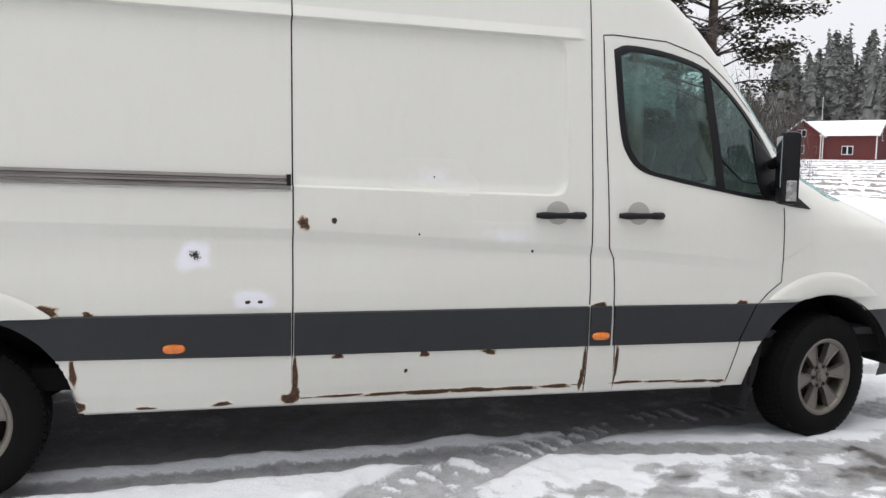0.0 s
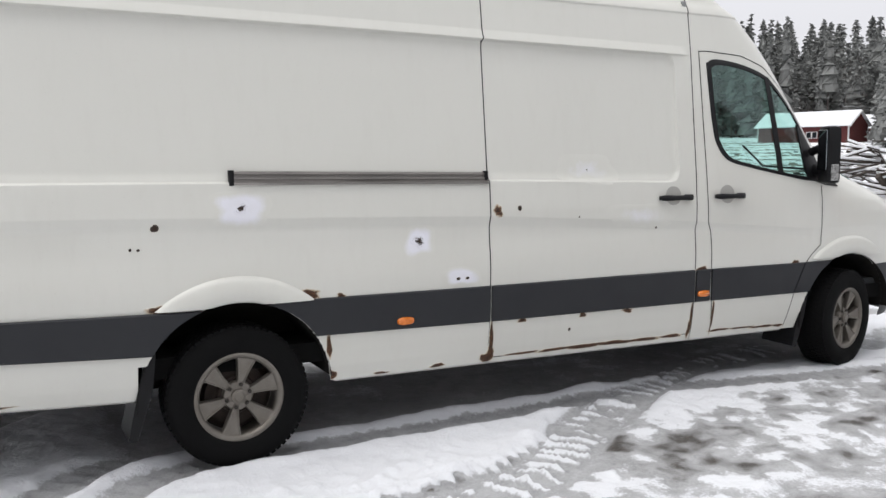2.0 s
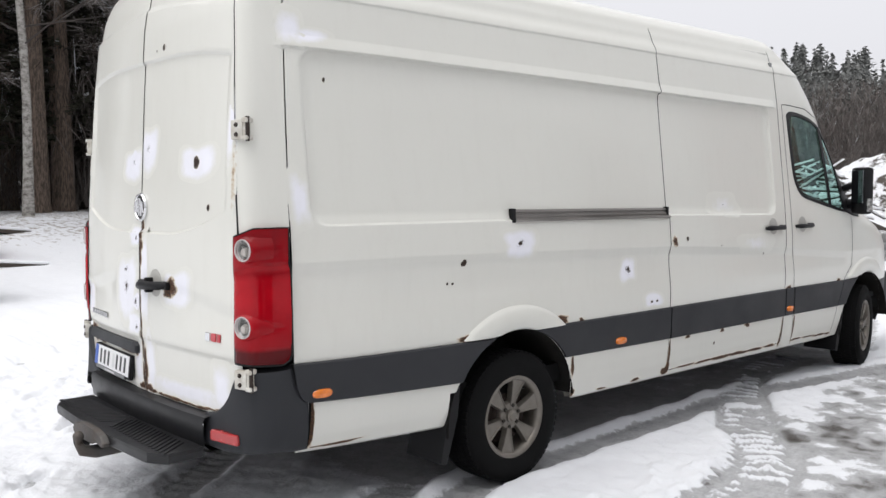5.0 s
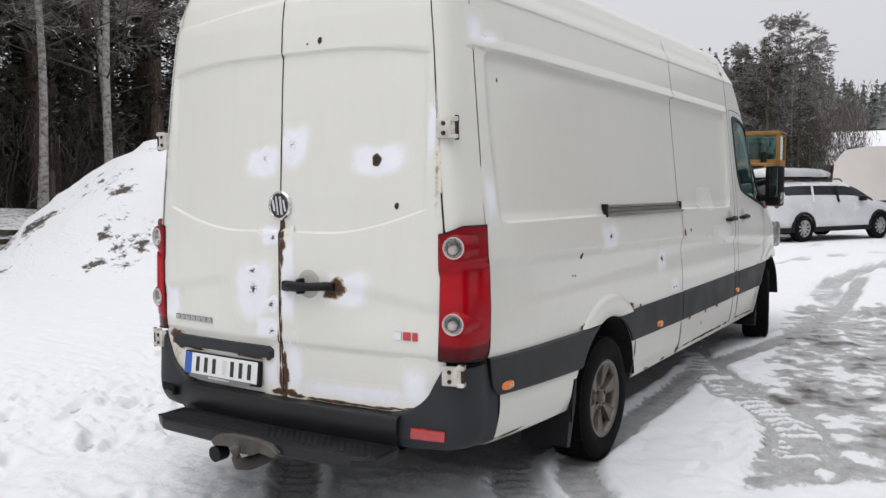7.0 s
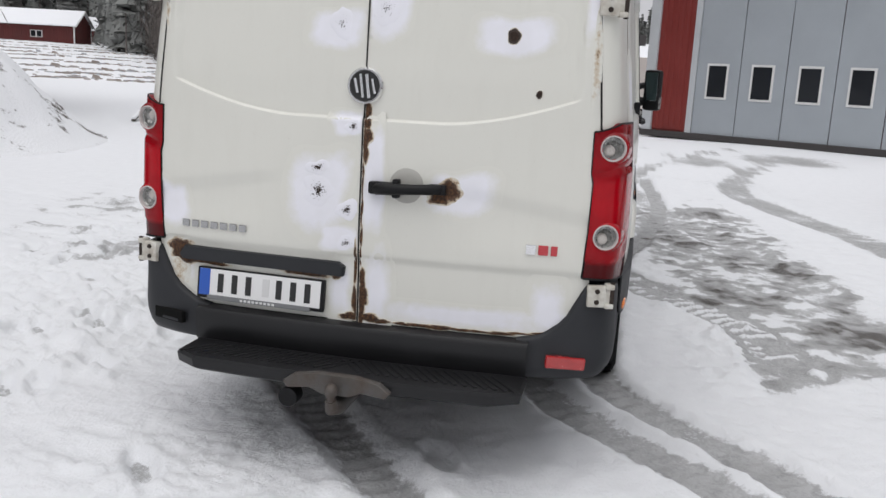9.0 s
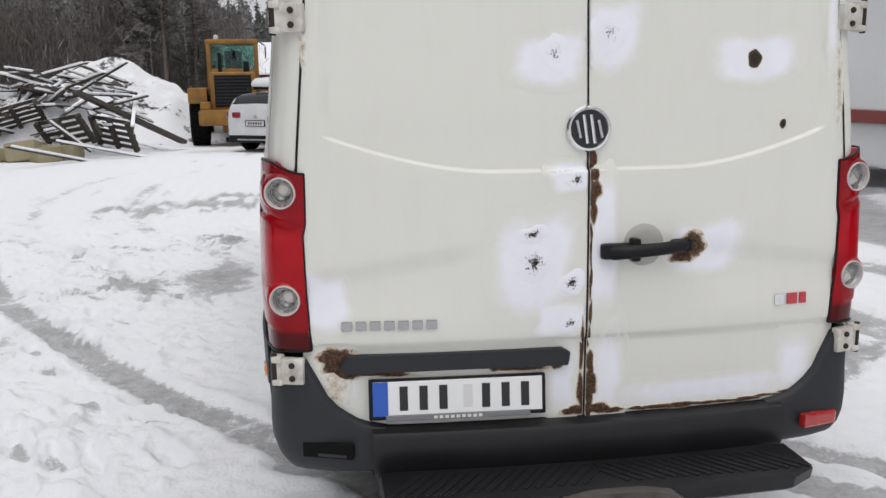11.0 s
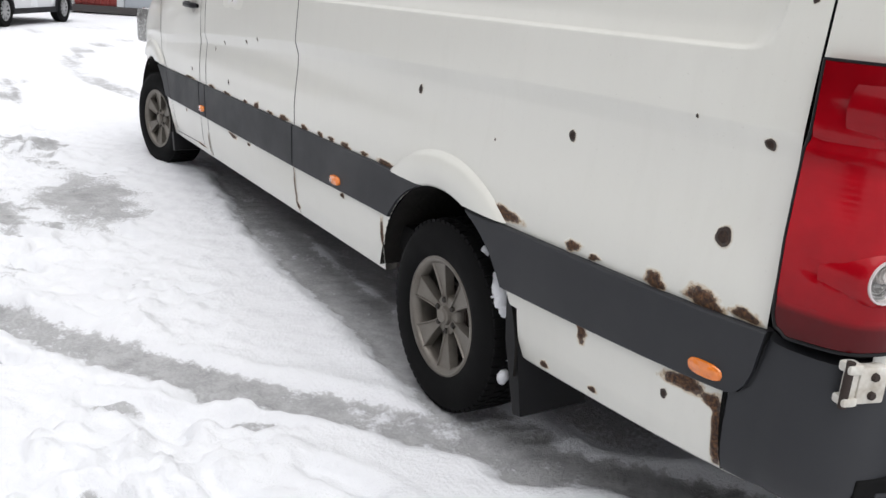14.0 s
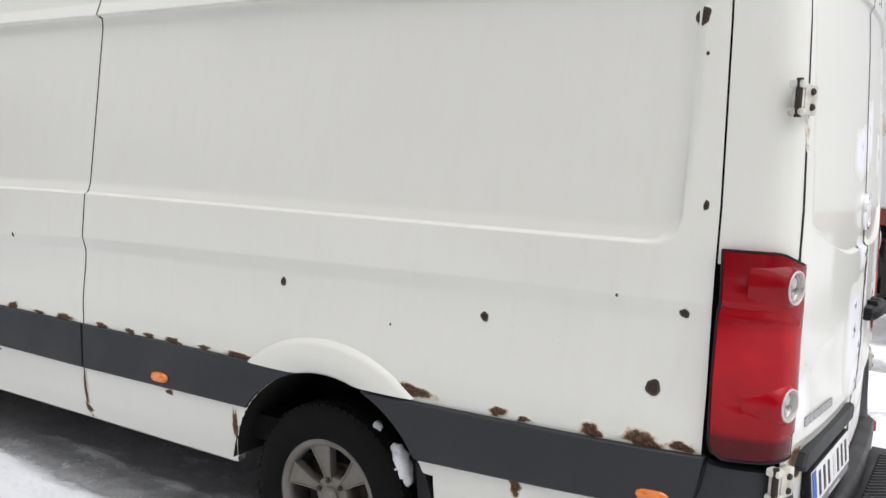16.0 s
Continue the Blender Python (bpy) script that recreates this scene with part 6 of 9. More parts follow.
FEET = [(-2.3, 1.45), (-2.0, 1.75), (-2.55, 1.9), (-1.7, 2.25), (-2.2, 2.4), (-1.3, 2.7), (-1.75, 2.95), (-0.9, 3.2), (-1.3, 3.5), (-2.9, 1.0), (-3.2, 1.35), (0.55, 2.62), (0.95, 2.35), (1.35, 2.55), (-0.2, 2.15), (-0.35, 1.95), (-0.55, 2.2), (0.25, 1.9), (-1.45, -0.32), (-2.05, -0.05), (2.0, 2.15), (2.25, 2.4), (2.6, 2.1), (3.1, 2.35), (1.6, 3.3), (2.2, 3.5), (-1.0, 4.2), (-0.5, 4.6), (0.1, 4.4), (4.2, 1.9), (4.6, 2.2), (5.1, 1.9), (3.9, 1.5)]


def build_ground():
    xs, ys = axis_lines(-3.4, 5.6, 0.021, 1400), axis_lines(-3.0, 3.6, 0.021, 1400)
    X, Y = np.meshgrid(xs, ys, indexing="ij")
    Z = terrain(X, Y)
    S = np.zeros(X.shape)
    near = smooth01((16 - np.hypot(X - 1, Y)) / 6)
    # snow cover with a soft uneven top
    cover = 0.035 + 0.012 * value_noise(X, Y, 0.25, 11) + 0.006 * value_noise(X, Y, 0.05, 12) + 0.003 * value_noise(X, Y, 0.02, 13)
    depth = np.zeros(X.shape)
    for k, (path, hw, sl, dep) in enumerate(TRACKS):
        d, run = seg_dist(X, Y, path)
        d = d + (0.012 if hw < 0.14 else 0.030) * value_noise(X, Y, 0.07, 30 + k) + 0.010 * value_noise(X, Y, 0.022, 130 + k)
        inn = 1 - smooth01((d - hw * 0.6) / (hw * 0.7 + 0.02))
        S = np.maximum(S, inn * (sl + 0.09 * value_noise(X, Y, 0.2, 60 + k) + 0.06 * value_noise(X, Y, 0.03, 160 + k)))
        if hw < 0.14:
            S = S - 0.10 * (np.sin(run * 62) > 0.0) * np.exp(-(((d - hw * 0.85) / 0.025) ** 2))
        depth = np.maximum(depth, inn)
        lip = np.exp(-(((d - hw * 1.35) / 0.06) ** 2))
        cover = cover + 0.012 * lip * (hw < 0.35)
        if hw < 0.22:
            tread = (np.sin(run * 62 + np.abs(d) * 18) > 0.1) * (np.abs(d) < hw * 0.85)
            depth = depth - 0.22 * tread * inn
    # chunky tread print beside the van
    d, run = seg_dist(X, Y, TRACKS[4][0])
    print_ = 1 - smooth01((d - 0.16) / 0.06)
    rung = smooth01((np.sin(run * 54 + 10 * d + 1.3 * value_noise(X, Y, 0.08, 91)) - 0.35) / 0.5) * smooth01((0.14 - d) / 0.03)
    rail = np.exp(-(((d - 0.15) / 0.02) ** 2)) * 0.15
    ridge = np.clip(rung * smooth01((value_noise(X, Y, 0.06, 92) + 0.45) / 0.6) * 0.8 + rail, 0, 1)
    # bare wet yard under the van
    under = smooth01((0.80 - np.abs(Y + 0.0) + 0.05 * value_noise(X, Y, 0.12, 5)) / 0.25) * smooth01((X + 0.85) / 0.5) * smooth01((5.0 - X) / 0.4)
    S = np.maximum(S, under * (0.55 + 0.10 * value_noise(X, Y * 2.5, 0.35, 6) + 0.05 * value_noise(X, Y, 0.05, 7)))
    depth = np.maximum(depth, under)
    # churned slush on the right side, beyond the clean drift
    slab = smooth01((1.05 - np.abs(Y + 2.15 - 0.10 * (X - 1))) / 0.5) * smooth01((X + 0.4 + 0.9 * (Y + 2.0)) / 0.8) * smooth01((10 - X) / 4)
    churn = 0.53 + 0.20 * value_noise(X, Y, 0.30, 21) + 0.30 * value_noise(X, Y, 0.08, 22) + 0.22 * value_noise(X, Y, 0.032, 24)
    S = np.maximum(S, slab * churn)
    depth = np.maximum(depth, slab * 0.55)
    # a clean triangular drift, its outer rim bitten by tyre lugs
    rim = 0.045 * np.clip(np.sin(X * 66 + 3 * value_noise(X, Y, 0.2, 94)), -0.4, 1) * smooth01((-1.15 - Y) / 0.2) * (0.6 + 0.4 * value_noise(X, Y, 0.25, 95))
    inner = np.full(X.shape, 1e9)
    corners = [(-0.14, -0.995), (1.78, -0.985), (1.50, -1.33), (1.12, -1.57), (0.50, -1.69), (-0.85, -1.78), (-0.85, -1.56)]
    for (ax_, ay_), (bx_, by_) in zip(corners, corners[1:] + corners[:1]):
        L_ = math.hypot(bx_ - ax_, by_ - ay_)
        inner = np.minimum(inner, -((bx_ - ax_) * (Y - ay_) - (by_ - ay_) * (X - ax_)) / L_)
    drift = smooth01((inner + rim + 0.02 * value_noise(X, Y, 0.12, 96) + 0.025) / 0.05)
    S = np.where(print_ > 0.02, S * (1 - print_) + print_ * (0.60 - 0.52 * ridge), S)
    depth = np.where(print_ > 0.02, np.maximum(depth, print_ * 0.8) - 0.75 * ridge * print_, depth)
    # a thin rib of snow between the van's shadow and the wheel track
    rib, _ = seg_dist(X, Y, curve([(-0.1, -0.74), (0.8, -0.70), (1.6, -0.69), (2.4, -0.66), (2.9, -0.62)]))
    rib = np.exp(-((rib / (0.035 + 0.012 * value_noise(X, Y, 0.3, 93))) ** 2))
    S, depth = S * (1 - 0.85 * rib), depth * (1 - 0.8 * rib)
    S = S * (1 - drift)
    depth = depth * (1 - drift)
    # left of the van: a thinned patch and old wheel marks
    patch = np.exp(-(((X - 3.2) / 0.85) ** 2 + ((Y - 1.65) / 0.45) ** 2))
    S = np.maximum(S, patch * (0.62 + 0.2 * value_noise(X, Y, 0.08, 23)))
    depth = np.maximum(depth, patch * 0.6)
    for cx, cy, rr in ((17.5, -4.5, 2.2), (20.5, 0.5, 1.6), (14.5, -2.5, 1.5), (9.5, -8.5, 3.0), (19, 1.6, 2.2)):
        p = np.exp(-(((X - cx) / rr) ** 2 + ((Y - cy) / (rr * 0.7)) ** 2))
        S = np.maximum(S, p * (0.66 + 0.22 * value_noise(X, Y, 0.25, int(cx * 7))))
    far_mix = smooth01((np.hypot(X - 1, Y) - 5) / 4) * smooth01((30 - X) / 8) * smooth01((X - 3) / 4) * smooth01((9 - np.abs(Y + 1)) / 4)
    S = np.maximum(S, far_mix * (0.17 + 0.22 * value_noise(X, Y, 0.5, 41)))
    left = smooth01((Y - 1.15) / 0.6) * smooth01((X + 2.2) / 1.2) * smooth01((14 - X) / 5) * smooth01((7 - Y) / 3)
    S = np.maximum(S, left * np.clip(0.25 + 0.22 * value_noise(X, Y, 0.35, 43) + 0.20 * value_noise(X, Y, 0.08, 44) + 0.12 * value_noise(X, Y, 0.025, 45), 0, 0.85) * smooth01((X + 0.6) / 2.5))
    foot = np.zeros(X.shape)
    rnd = random.Random(5)
    walkers = list(FEET)
    for k in range(60):
        t_ = rnd.random()
        walkers.append((-2.8 + 8.5 * t_ + rnd.gauss(0, 0.5), 1.9 + 1.6 * t_ + rnd.gauss(0, 0.75)))
    walkers = [p for p in walkers if p[1] > 1.25 or p[0] < -1.2]
    for fx_, fy_ in walkers:
        a = rnd.uniform(0.3, 1.2)
        u, v = (X - fx_) * math.cos(a) + (Y - fy_) * math.sin(a), -(X - fx_) * math.sin(a) + (Y - fy_) * math.cos(a)
        e = np.hypot(u / 0.15, v / 0.06)
        foot = np.maximum(foot, 1 - smooth01((e - 0.7) / 0.5))
        cover = cover + 0.008 * np.exp(-(((e - 1.5) / 0.35) ** 2))
        S = np.maximum(S, (0.50 if rnd.random() < 0.5 else 0.30) * (1 - smooth01((e - 0.5) / 0.5)))
    lumps = np.clip(0.1 + 0.8 * value_noise(X, Y, 0.032, 51) * (0.6 + value_noise(X, Y, 0.15, 52)) + 0.3 * value_noise(X, Y, 0.014, 53), 0, 1.2) * 0.045 + 0.016 * np.clip(value_noise(X, Y, 0.075, 54), -0.3, 1.0)
    lumpy = np.exp(-(((X + 2.2) / 1.0) ** 2 + ((Y - 0.5) / 0.8) ** 2)) + np.exp(-(((X + 0.2) / 1.2) ** 2 + ((Y - 1.95) / 0.4) ** 2)) + slab * 0.8 + left * 0.8 + np.exp(-(((X - 3.4) / 1.6) ** 2 + ((Y - 2.6) / 1.2) ** 2)) * 0.8
    cover = cover + lumps * np.clip(lumpy, 0, 1)
    Z = Z + near * (cover * (1 - 0.95 * np.clip(depth, 0, 1)) - 0.042 * foot) - 0.012
    Z = np.where(np.hypot(X, Y) > 200, Z + 0.0, Z)
    grass = np.clip(smooth01((Y - 13) / 4) * smooth01((16 - X) / 6) * 0.55, 0, 1) + 0.40 * smooth01((X + Y - 45) / 30) * smooth01((Y - 14) / 10) * (np.sin((X + Y) * 0.42 + 0.6 * value_noise(X, Y, 9, 77)) > 0.15)
    nx, ny = len(xs), len(ys)
    idx = np.arange(nx * ny).reshape(nx, ny)
    q = np.stack([idx[:-1, :-1], idx[1:, :-1], idx[1:, 1:], idx[:-1, 1:]], -1).reshape(-1, 4)
    me = bpy.data.meshes.new("ground")
    co = np.stack([X, Y, Z], -1).reshape(-1, 3).astype(np.float32)
    me.vertices.add(len(co))
    me.vertices.foreach_set("co", co.ravel())
    me.loops.add(q.size)
    me.loops.foreach_set("vertex_index", q.ravel().astype(np.int32))
    me.polygons.add(len(q))
    me.polygons.foreach_set("loop_start", np.arange(0, q.size, 4, dtype=np.int32))
    me.update()
    me.validate()
    me.shade_smooth()
    for nm, arr in (("slush", S), ("grass", grass)):
        at = me.attributes.new(nm, "FLOAT", "POINT")
        at.data.foreach_set("value", arr.reshape(-1).astype(np.float32))
    me.materials.append(M_YARD)
    ob = new("ground", me)
    tagged(ob, "snowy yard with grey slush, tyre tracks and footprints", "ground", kind="structure")


build_ground()


def land(x, y):
    return float(terrain(np.array(float(x)), np.array(float(y))))


# ---------------------------------------------------------------- trees
M_BIRCH = make_bark("birch_bark", (0.36, 0.345, 0.32), (0.10, 0.09, 0.08), True)
M_PINE = make_bark("pine_bark", (0.15, 0.11, 0.085), (0.05, 0.038, 0.03))
M_TWIG = plain("bare_twigs", (0.060, 0.050, 0.045), 0.9, var=0.4, bump=0)
M_NEEDLE = make_leaf("spruce_needles", (0.030, 0.032, 0.023), (0.075, 0.072, 0.055), 0.04)
# far woods: base colour paled, distance haze is painted into the foliage
M_WOODS = make_leaf("hazed_woods_foliage", (0.165, 0.17, 0.165), (0.245, 0.25, 0.24), 0.0)
M_BUSH = make_leaf("far_brown_brush", (0.075, 0.066, 0.061), (0.16, 0.142, 0.133), 0.01)
M_FROST = make_leaf("frosted_twigs", (0.14, 0.125, 0.118), (0.27, 0.25, 0.24), 0.04)


def tuft(v, f, p, size, rnd, flat=0.5):
    """Two crossed slivers: a small spray of needles."""
    for _ in range(2):
        a, b = rnd.uniform(0, 6.28), rnd.uniform(-flat, flat)
        d = Vector((math.cos(a) * math.cos(b), math.sin(a) * math.cos(b), math.sin(b) - 0.15))
        e = d.cross(Vector((rnd.uniform(-1, 1), rnd.uniform(-1, 1), 1))).normalized()
        o = len(v)
        l, w = size * rnd.uniform(0.7, 1.3), size * rnd.uniform(0.25, 0.45)
        v += [p - d * l * 0.4 - e * w * 0.3, p - d * l * 0.1 + e * w, p + d * l * 0.6, p - e * w]
        f.append((o, o + 1, o + 2, o + 3))


def conifer(seed, h, r, bare, dens, pine, fine=1.0):
    """A spruce, or a pine with a bare lower trunk. Returns an Empty with trunk, limbs and crown."""
    rnd = random.Random(seed)
    root = thing("pine_tree" if pine else "spruce_tree", "tall dark pine with a bare trunk and snow on it" if pine else "dark green spruce dusted with snow", "tree")
    bend = [rnd.uniform(-0.015, 0.015) for _ in range(2)]

    def axis(z):
        return Vector((bend[0] * z * z / h, bend[1] * z * z / h, z))

    g = Geo()
    tr = 0.014 * h + 0.04
    zs = [0, 0.3, 1, 2.5] + list(np.linspace(4, h, 8))
    g.tube([axis(z) - Vector((0, 0, 0.2 if z == 0 else 0)) for z in zs], [tr * (1.25 if z == 0 else 1) * (1 - 0.93 * z / h) for z in zs], 9)
    g.object("trunk", M_PINE, root, smooth=60)
    lv, lf = [], []
    bg = Geo()
    z = h * bare
    while z < h * 0.985:
        t = (z - h * bare) / (h - h * bare)
        reach = r * ((1 - t) ** 0.75 if not pine else math.sin(math.pi * min(1, 0.25 + 0.75 * t)) ** 0.6 * 0.9 + 0.1)
        for k in range(rnd.randint(3, 5)):
            a = rnd.uniform(0, 6.28)
            L = reach * rnd.uniform(0.6, 1.15)
            p0 = axis(z)
            up = rnd.uniform(0.05, 0.35) if pine else rnd.uniform(-0.25, 0.05)
            tip = p0 + Vector((math.cos(a) * L, math.sin(a) * L, L * up))
            mid = (p0 + tip) / 2 + Vector((0, 0, -0.08 * L if not pine else 0.06 * L))
            bg.tube([p0, mid, tip], [0.03 * (1 - t) + 0.012, 0.018 * (1 - t) + 0.008, 0.005], 4)
            n = max(2, int(L * dens))
            for j in range(n):
                q = (j + rnd.random()) / n
                if pine and q < 0.45:
                    continue
                p = p0.lerp(tip, q) + Vector((rnd.gauss(0, 0.13), rnd.gauss(0, 0.13), rnd.gauss(-0.06, 0.10))) * (0.6 + L * 0.25)
                tuft(lv, lf, p, fine * (0.20 + 0.10 * L / r + (0.12 if pine else 0.05)), rnd)
        z += h * (0.024 if not pine else 0.03) * rnd.uniform(0.7, 1.3)
    if pine:
        for k in range(10):
            zz = rnd.uniform(h * 0.15, h * bare)
            a, L = rnd.uniform(0, 6.28), rnd.uniform(0.6, 2.0)
            bg.tube([axis(zz), axis(zz) + Vector((math.cos(a) * L, math.sin(a) * L, rnd.uniform(-0.3, 0.2)))], [0.02, 0.005], 4)
    tagged(bg.object("limb", M_TWIG, root, fix=False), kind="stuff")
    g = Geo()
    g.v, g.f = [tuple(p) for p in lv], lf
    tagged(g.object("crown", M_NEEDLE, root, fix=False), kind="stuff")
    return root


def birch(seed, h, lean_x, lean_y, lush=1, twig=0.010):
    rnd = random.Random(seed)
    root = thing("birch_tree", "bare birch with a pale spotted trunk", "tree")
    g = Geo()
    zs = np.linspace(0, h, 12)
    wob = [Vector((lean_x * z + 0.10 * math.sin(z * 0.5 + seed), lean_y * z + 0.10 * math.sin(z * 0.4 + 2 * seed), z)) for z in zs]
    wob[0].z -= 0.2
    g.tube(wob, [0.125 * (1.25 if i == 0 else 1) * (1 - 0.9 * i / 11) for i in range(12)], 9)
    g.object("trunk", M_BIRCH, root, smooth=60)
    b, tips = Geo(), []

    def grow(p, d, L, rad, lev):
        q = p + d * L * 0.5 + Vector((rnd.gauss(0, 0.05), rnd.gauss(0, 0.05), 0.02)) * L
        e = q + (d + Vector((0, 0, 0.05 - 0.12 * lev))).normalized() * L * 0.5
        b.tube([p, q, e], [rad, rad * 0.7, rad * 0.35], 3)
        if lev >= 2:
            tips.append((e, d, L))
        if lev < 3:
            for _ in range(3 if lev < 2 else 4):
                s_ = rnd.uniform(0.3, 1)
                nd = (d + Vector((rnd.gauss(0, 0.55), rnd.gauss(0, 0.55), rnd.gauss(0, 0.4)))).normalized()
                grow(p.lerp(e, s_), nd, L * rnd.uniform(0.4, 0.65), rad * 0.5, lev + 1)

    for k in range(22 * lush):
        t = rnd.uniform(0.22, 0.98)
        p = wob[min(11, int(t * 11))].lerp(wob[min(11, int(t * 11) + 1)], (t * 11) % 1)
        a = rnd.uniform(0, 6.28)
        grow(p, Vector((math.cos(a), math.sin(a), rnd.uniform(0.1, 0.7))).normalized(), h * 0.20 * (1.1 - t * 0.6), 0.03, 0)
    tagged(b.object("limb", M_TWIG, root, fix=False), kind="stuff")
    c = Geo()
    for p, d, L in tips:
        for _ in range(5):
            q = p - d * L * rnd.random()
            e = (d + Vector((rnd.gauss(0, 0.6), rnd.gauss(0, 0.6), rnd.gauss(-0.3, 0.4)))).normalized() * rnd.uniform(0.25, 0.6)
            w = e.cross(Vector((rnd.gauss(0, 1), rnd.gauss(0, 1), 0.3))).normalized() * twig
            c.add([q - w, q + w, q + e], [(0, 1, 2)])
    tagged(c.object("crown", M_FROST, root, "fine frosted twigs", fix=False), kind="stuff")
    return root


def plant(src, spots, seed):
    rnd = random.Random(seed)
    for i, (x, y) in enumerate(spots):
        k = rnd.uniform(0.85, 1.15)
        m = Matrix.Translation((x, y, land(x, y) - 0.05)) @ Matrix.Rotation(rnd.uniform(0, 6.28), 4, "Z")
        if i < len(src):
            src[i].matrix_world = m
        else:
            copy_thing(src[i % len(src)], m)


rnd = random.Random(12)
spr = [conifer(40 + k, h, r, 0.16, 12, False, 0.62) for k, (h, r) in enumerate(((15, 2.4), (18, 2.8), (13, 2.1)))]
pin = [conifer(60 + k, h, r, 0.42, 12, True, 0.62) for k, (h, r) in enumerate(((18, 2.8), (16, 2.5), (20, 3.0)))]
bir = [birch(3, 15, 0.02, 0.01), birch(5, 16, 0.05, 0.03), birch(8, 14, -0.02, 0.02)]
grove = []
while len(grove) < 64:
    x, y = rnd.uniform(-24, 24), rnd.uniform(20, 46)
    if y < 18.5 + 0.3 * abs(x - 4) or math.hypot(x - 12, y - 12) < 8:
        continue
    if x > 12 and y < 30:
        continue
    if all(math.hypot(x - a, y - b) > 1.7 for a, b in grove):
        grove.append((x, y))
while len(grove) < 118:
    a, D = radians(rnd.uniform(51, 82)), rnd.uniform(24, 50)
    x, y = -4 + D * math.cos(a), -3 + D * math.sin(a)
    if y > 20.5 and all(math.hypot(x - p, y - q) > 1.5 for p, q in grove):
        grove.append((x, y))
big_pine = conifer(99, 15, 3.6, 0.26, 110, True, 0.36)
M_PINELEAF = make_leaf("pine_needles", (0.040, 0.042, 0.030), (0.105, 0.095, 0.070), 0.05)
for ch in big_pine.children:
    if ch.name.startswith("crown"):
        ch.data.materials[0] = M_PINELEAF
big_pine.matrix_world = Matrix.Translation((17.0, 19.6, land(17.0, 19.6) - 0.05))
plant(spr, grove[:30] + grove[64:90], 1)
plant(pin, grove[30:60] + grove[90:], 2)
plant(bir, [(8.7, 17.5), (10.3, 16.9), (7.3, 18.2), (6.8, 19.1), (-1.5, 18.5), (1.4, 19.5), (3.2, 18.4), (11.8, 19.0)] + grove[60:64], 3)


def stand(ob, x, y, k, turn=0.0):
    """A copy of a tree, k times its size."""
    return copy_thing(ob, Matrix.Translation((x, y, land(x, y) - 0.1)) @ Matrix.Rotation(turn, 4, "Z") @ Matrix.Diagonal((k, k, k, 1)))


tall = birch(31, 16, 0.0, 0.01, 3, 0.030)
tall.matrix_world = Matrix.Translation((79.1, 12.0, land(79.1, 12.0) - 0.1))
for ob, x, y, k in ((tall, 77.0, 14.8, 0.82), (tall, 81.5, 17.8, 0.74), (bir[2], 80.5, 18.8, 0.93), (bir[0], 62.0, 31.5, 0.62), (bir[2], 61.2, 32.1, 0.66), (bir[1], 66, 30.5, 0.6), (pin[1], 74.5, 13.3, 0.86), (pin[0], 77.0, 15.8, 0.72), (spr[1], 76.0, 11.0, 0.62), (spr[0], 78.0, 17.2, 0.64), (spr[2], 73.0, 9.6, 0.66), (pin[2], 82.0, 20.8, 0.62)):
    stand(ob, x, y, k, x)


def skyline(b):
    """Rise of the treetops over the eye, as a slope, by bearing in degrees."""
    return float(np.interp(b, [-40, -12, -2, 5, 8, 9.5, 12, 15, 17, 22, 28, 32, 38, 44, 47, 49.5, 50.4, 51.2, 52.4, 53.2, 56, 70], [0.08, 0.085, 0.088, 0.092, 0.10, 0.125, 0.135, 0.14, 0.14, 0.14, 0.15, 0.145, 0.135, 0.145, 0.15, 0.15, 0.125, 0.125, 0.145, 0.085, 0.10, 0.12]))


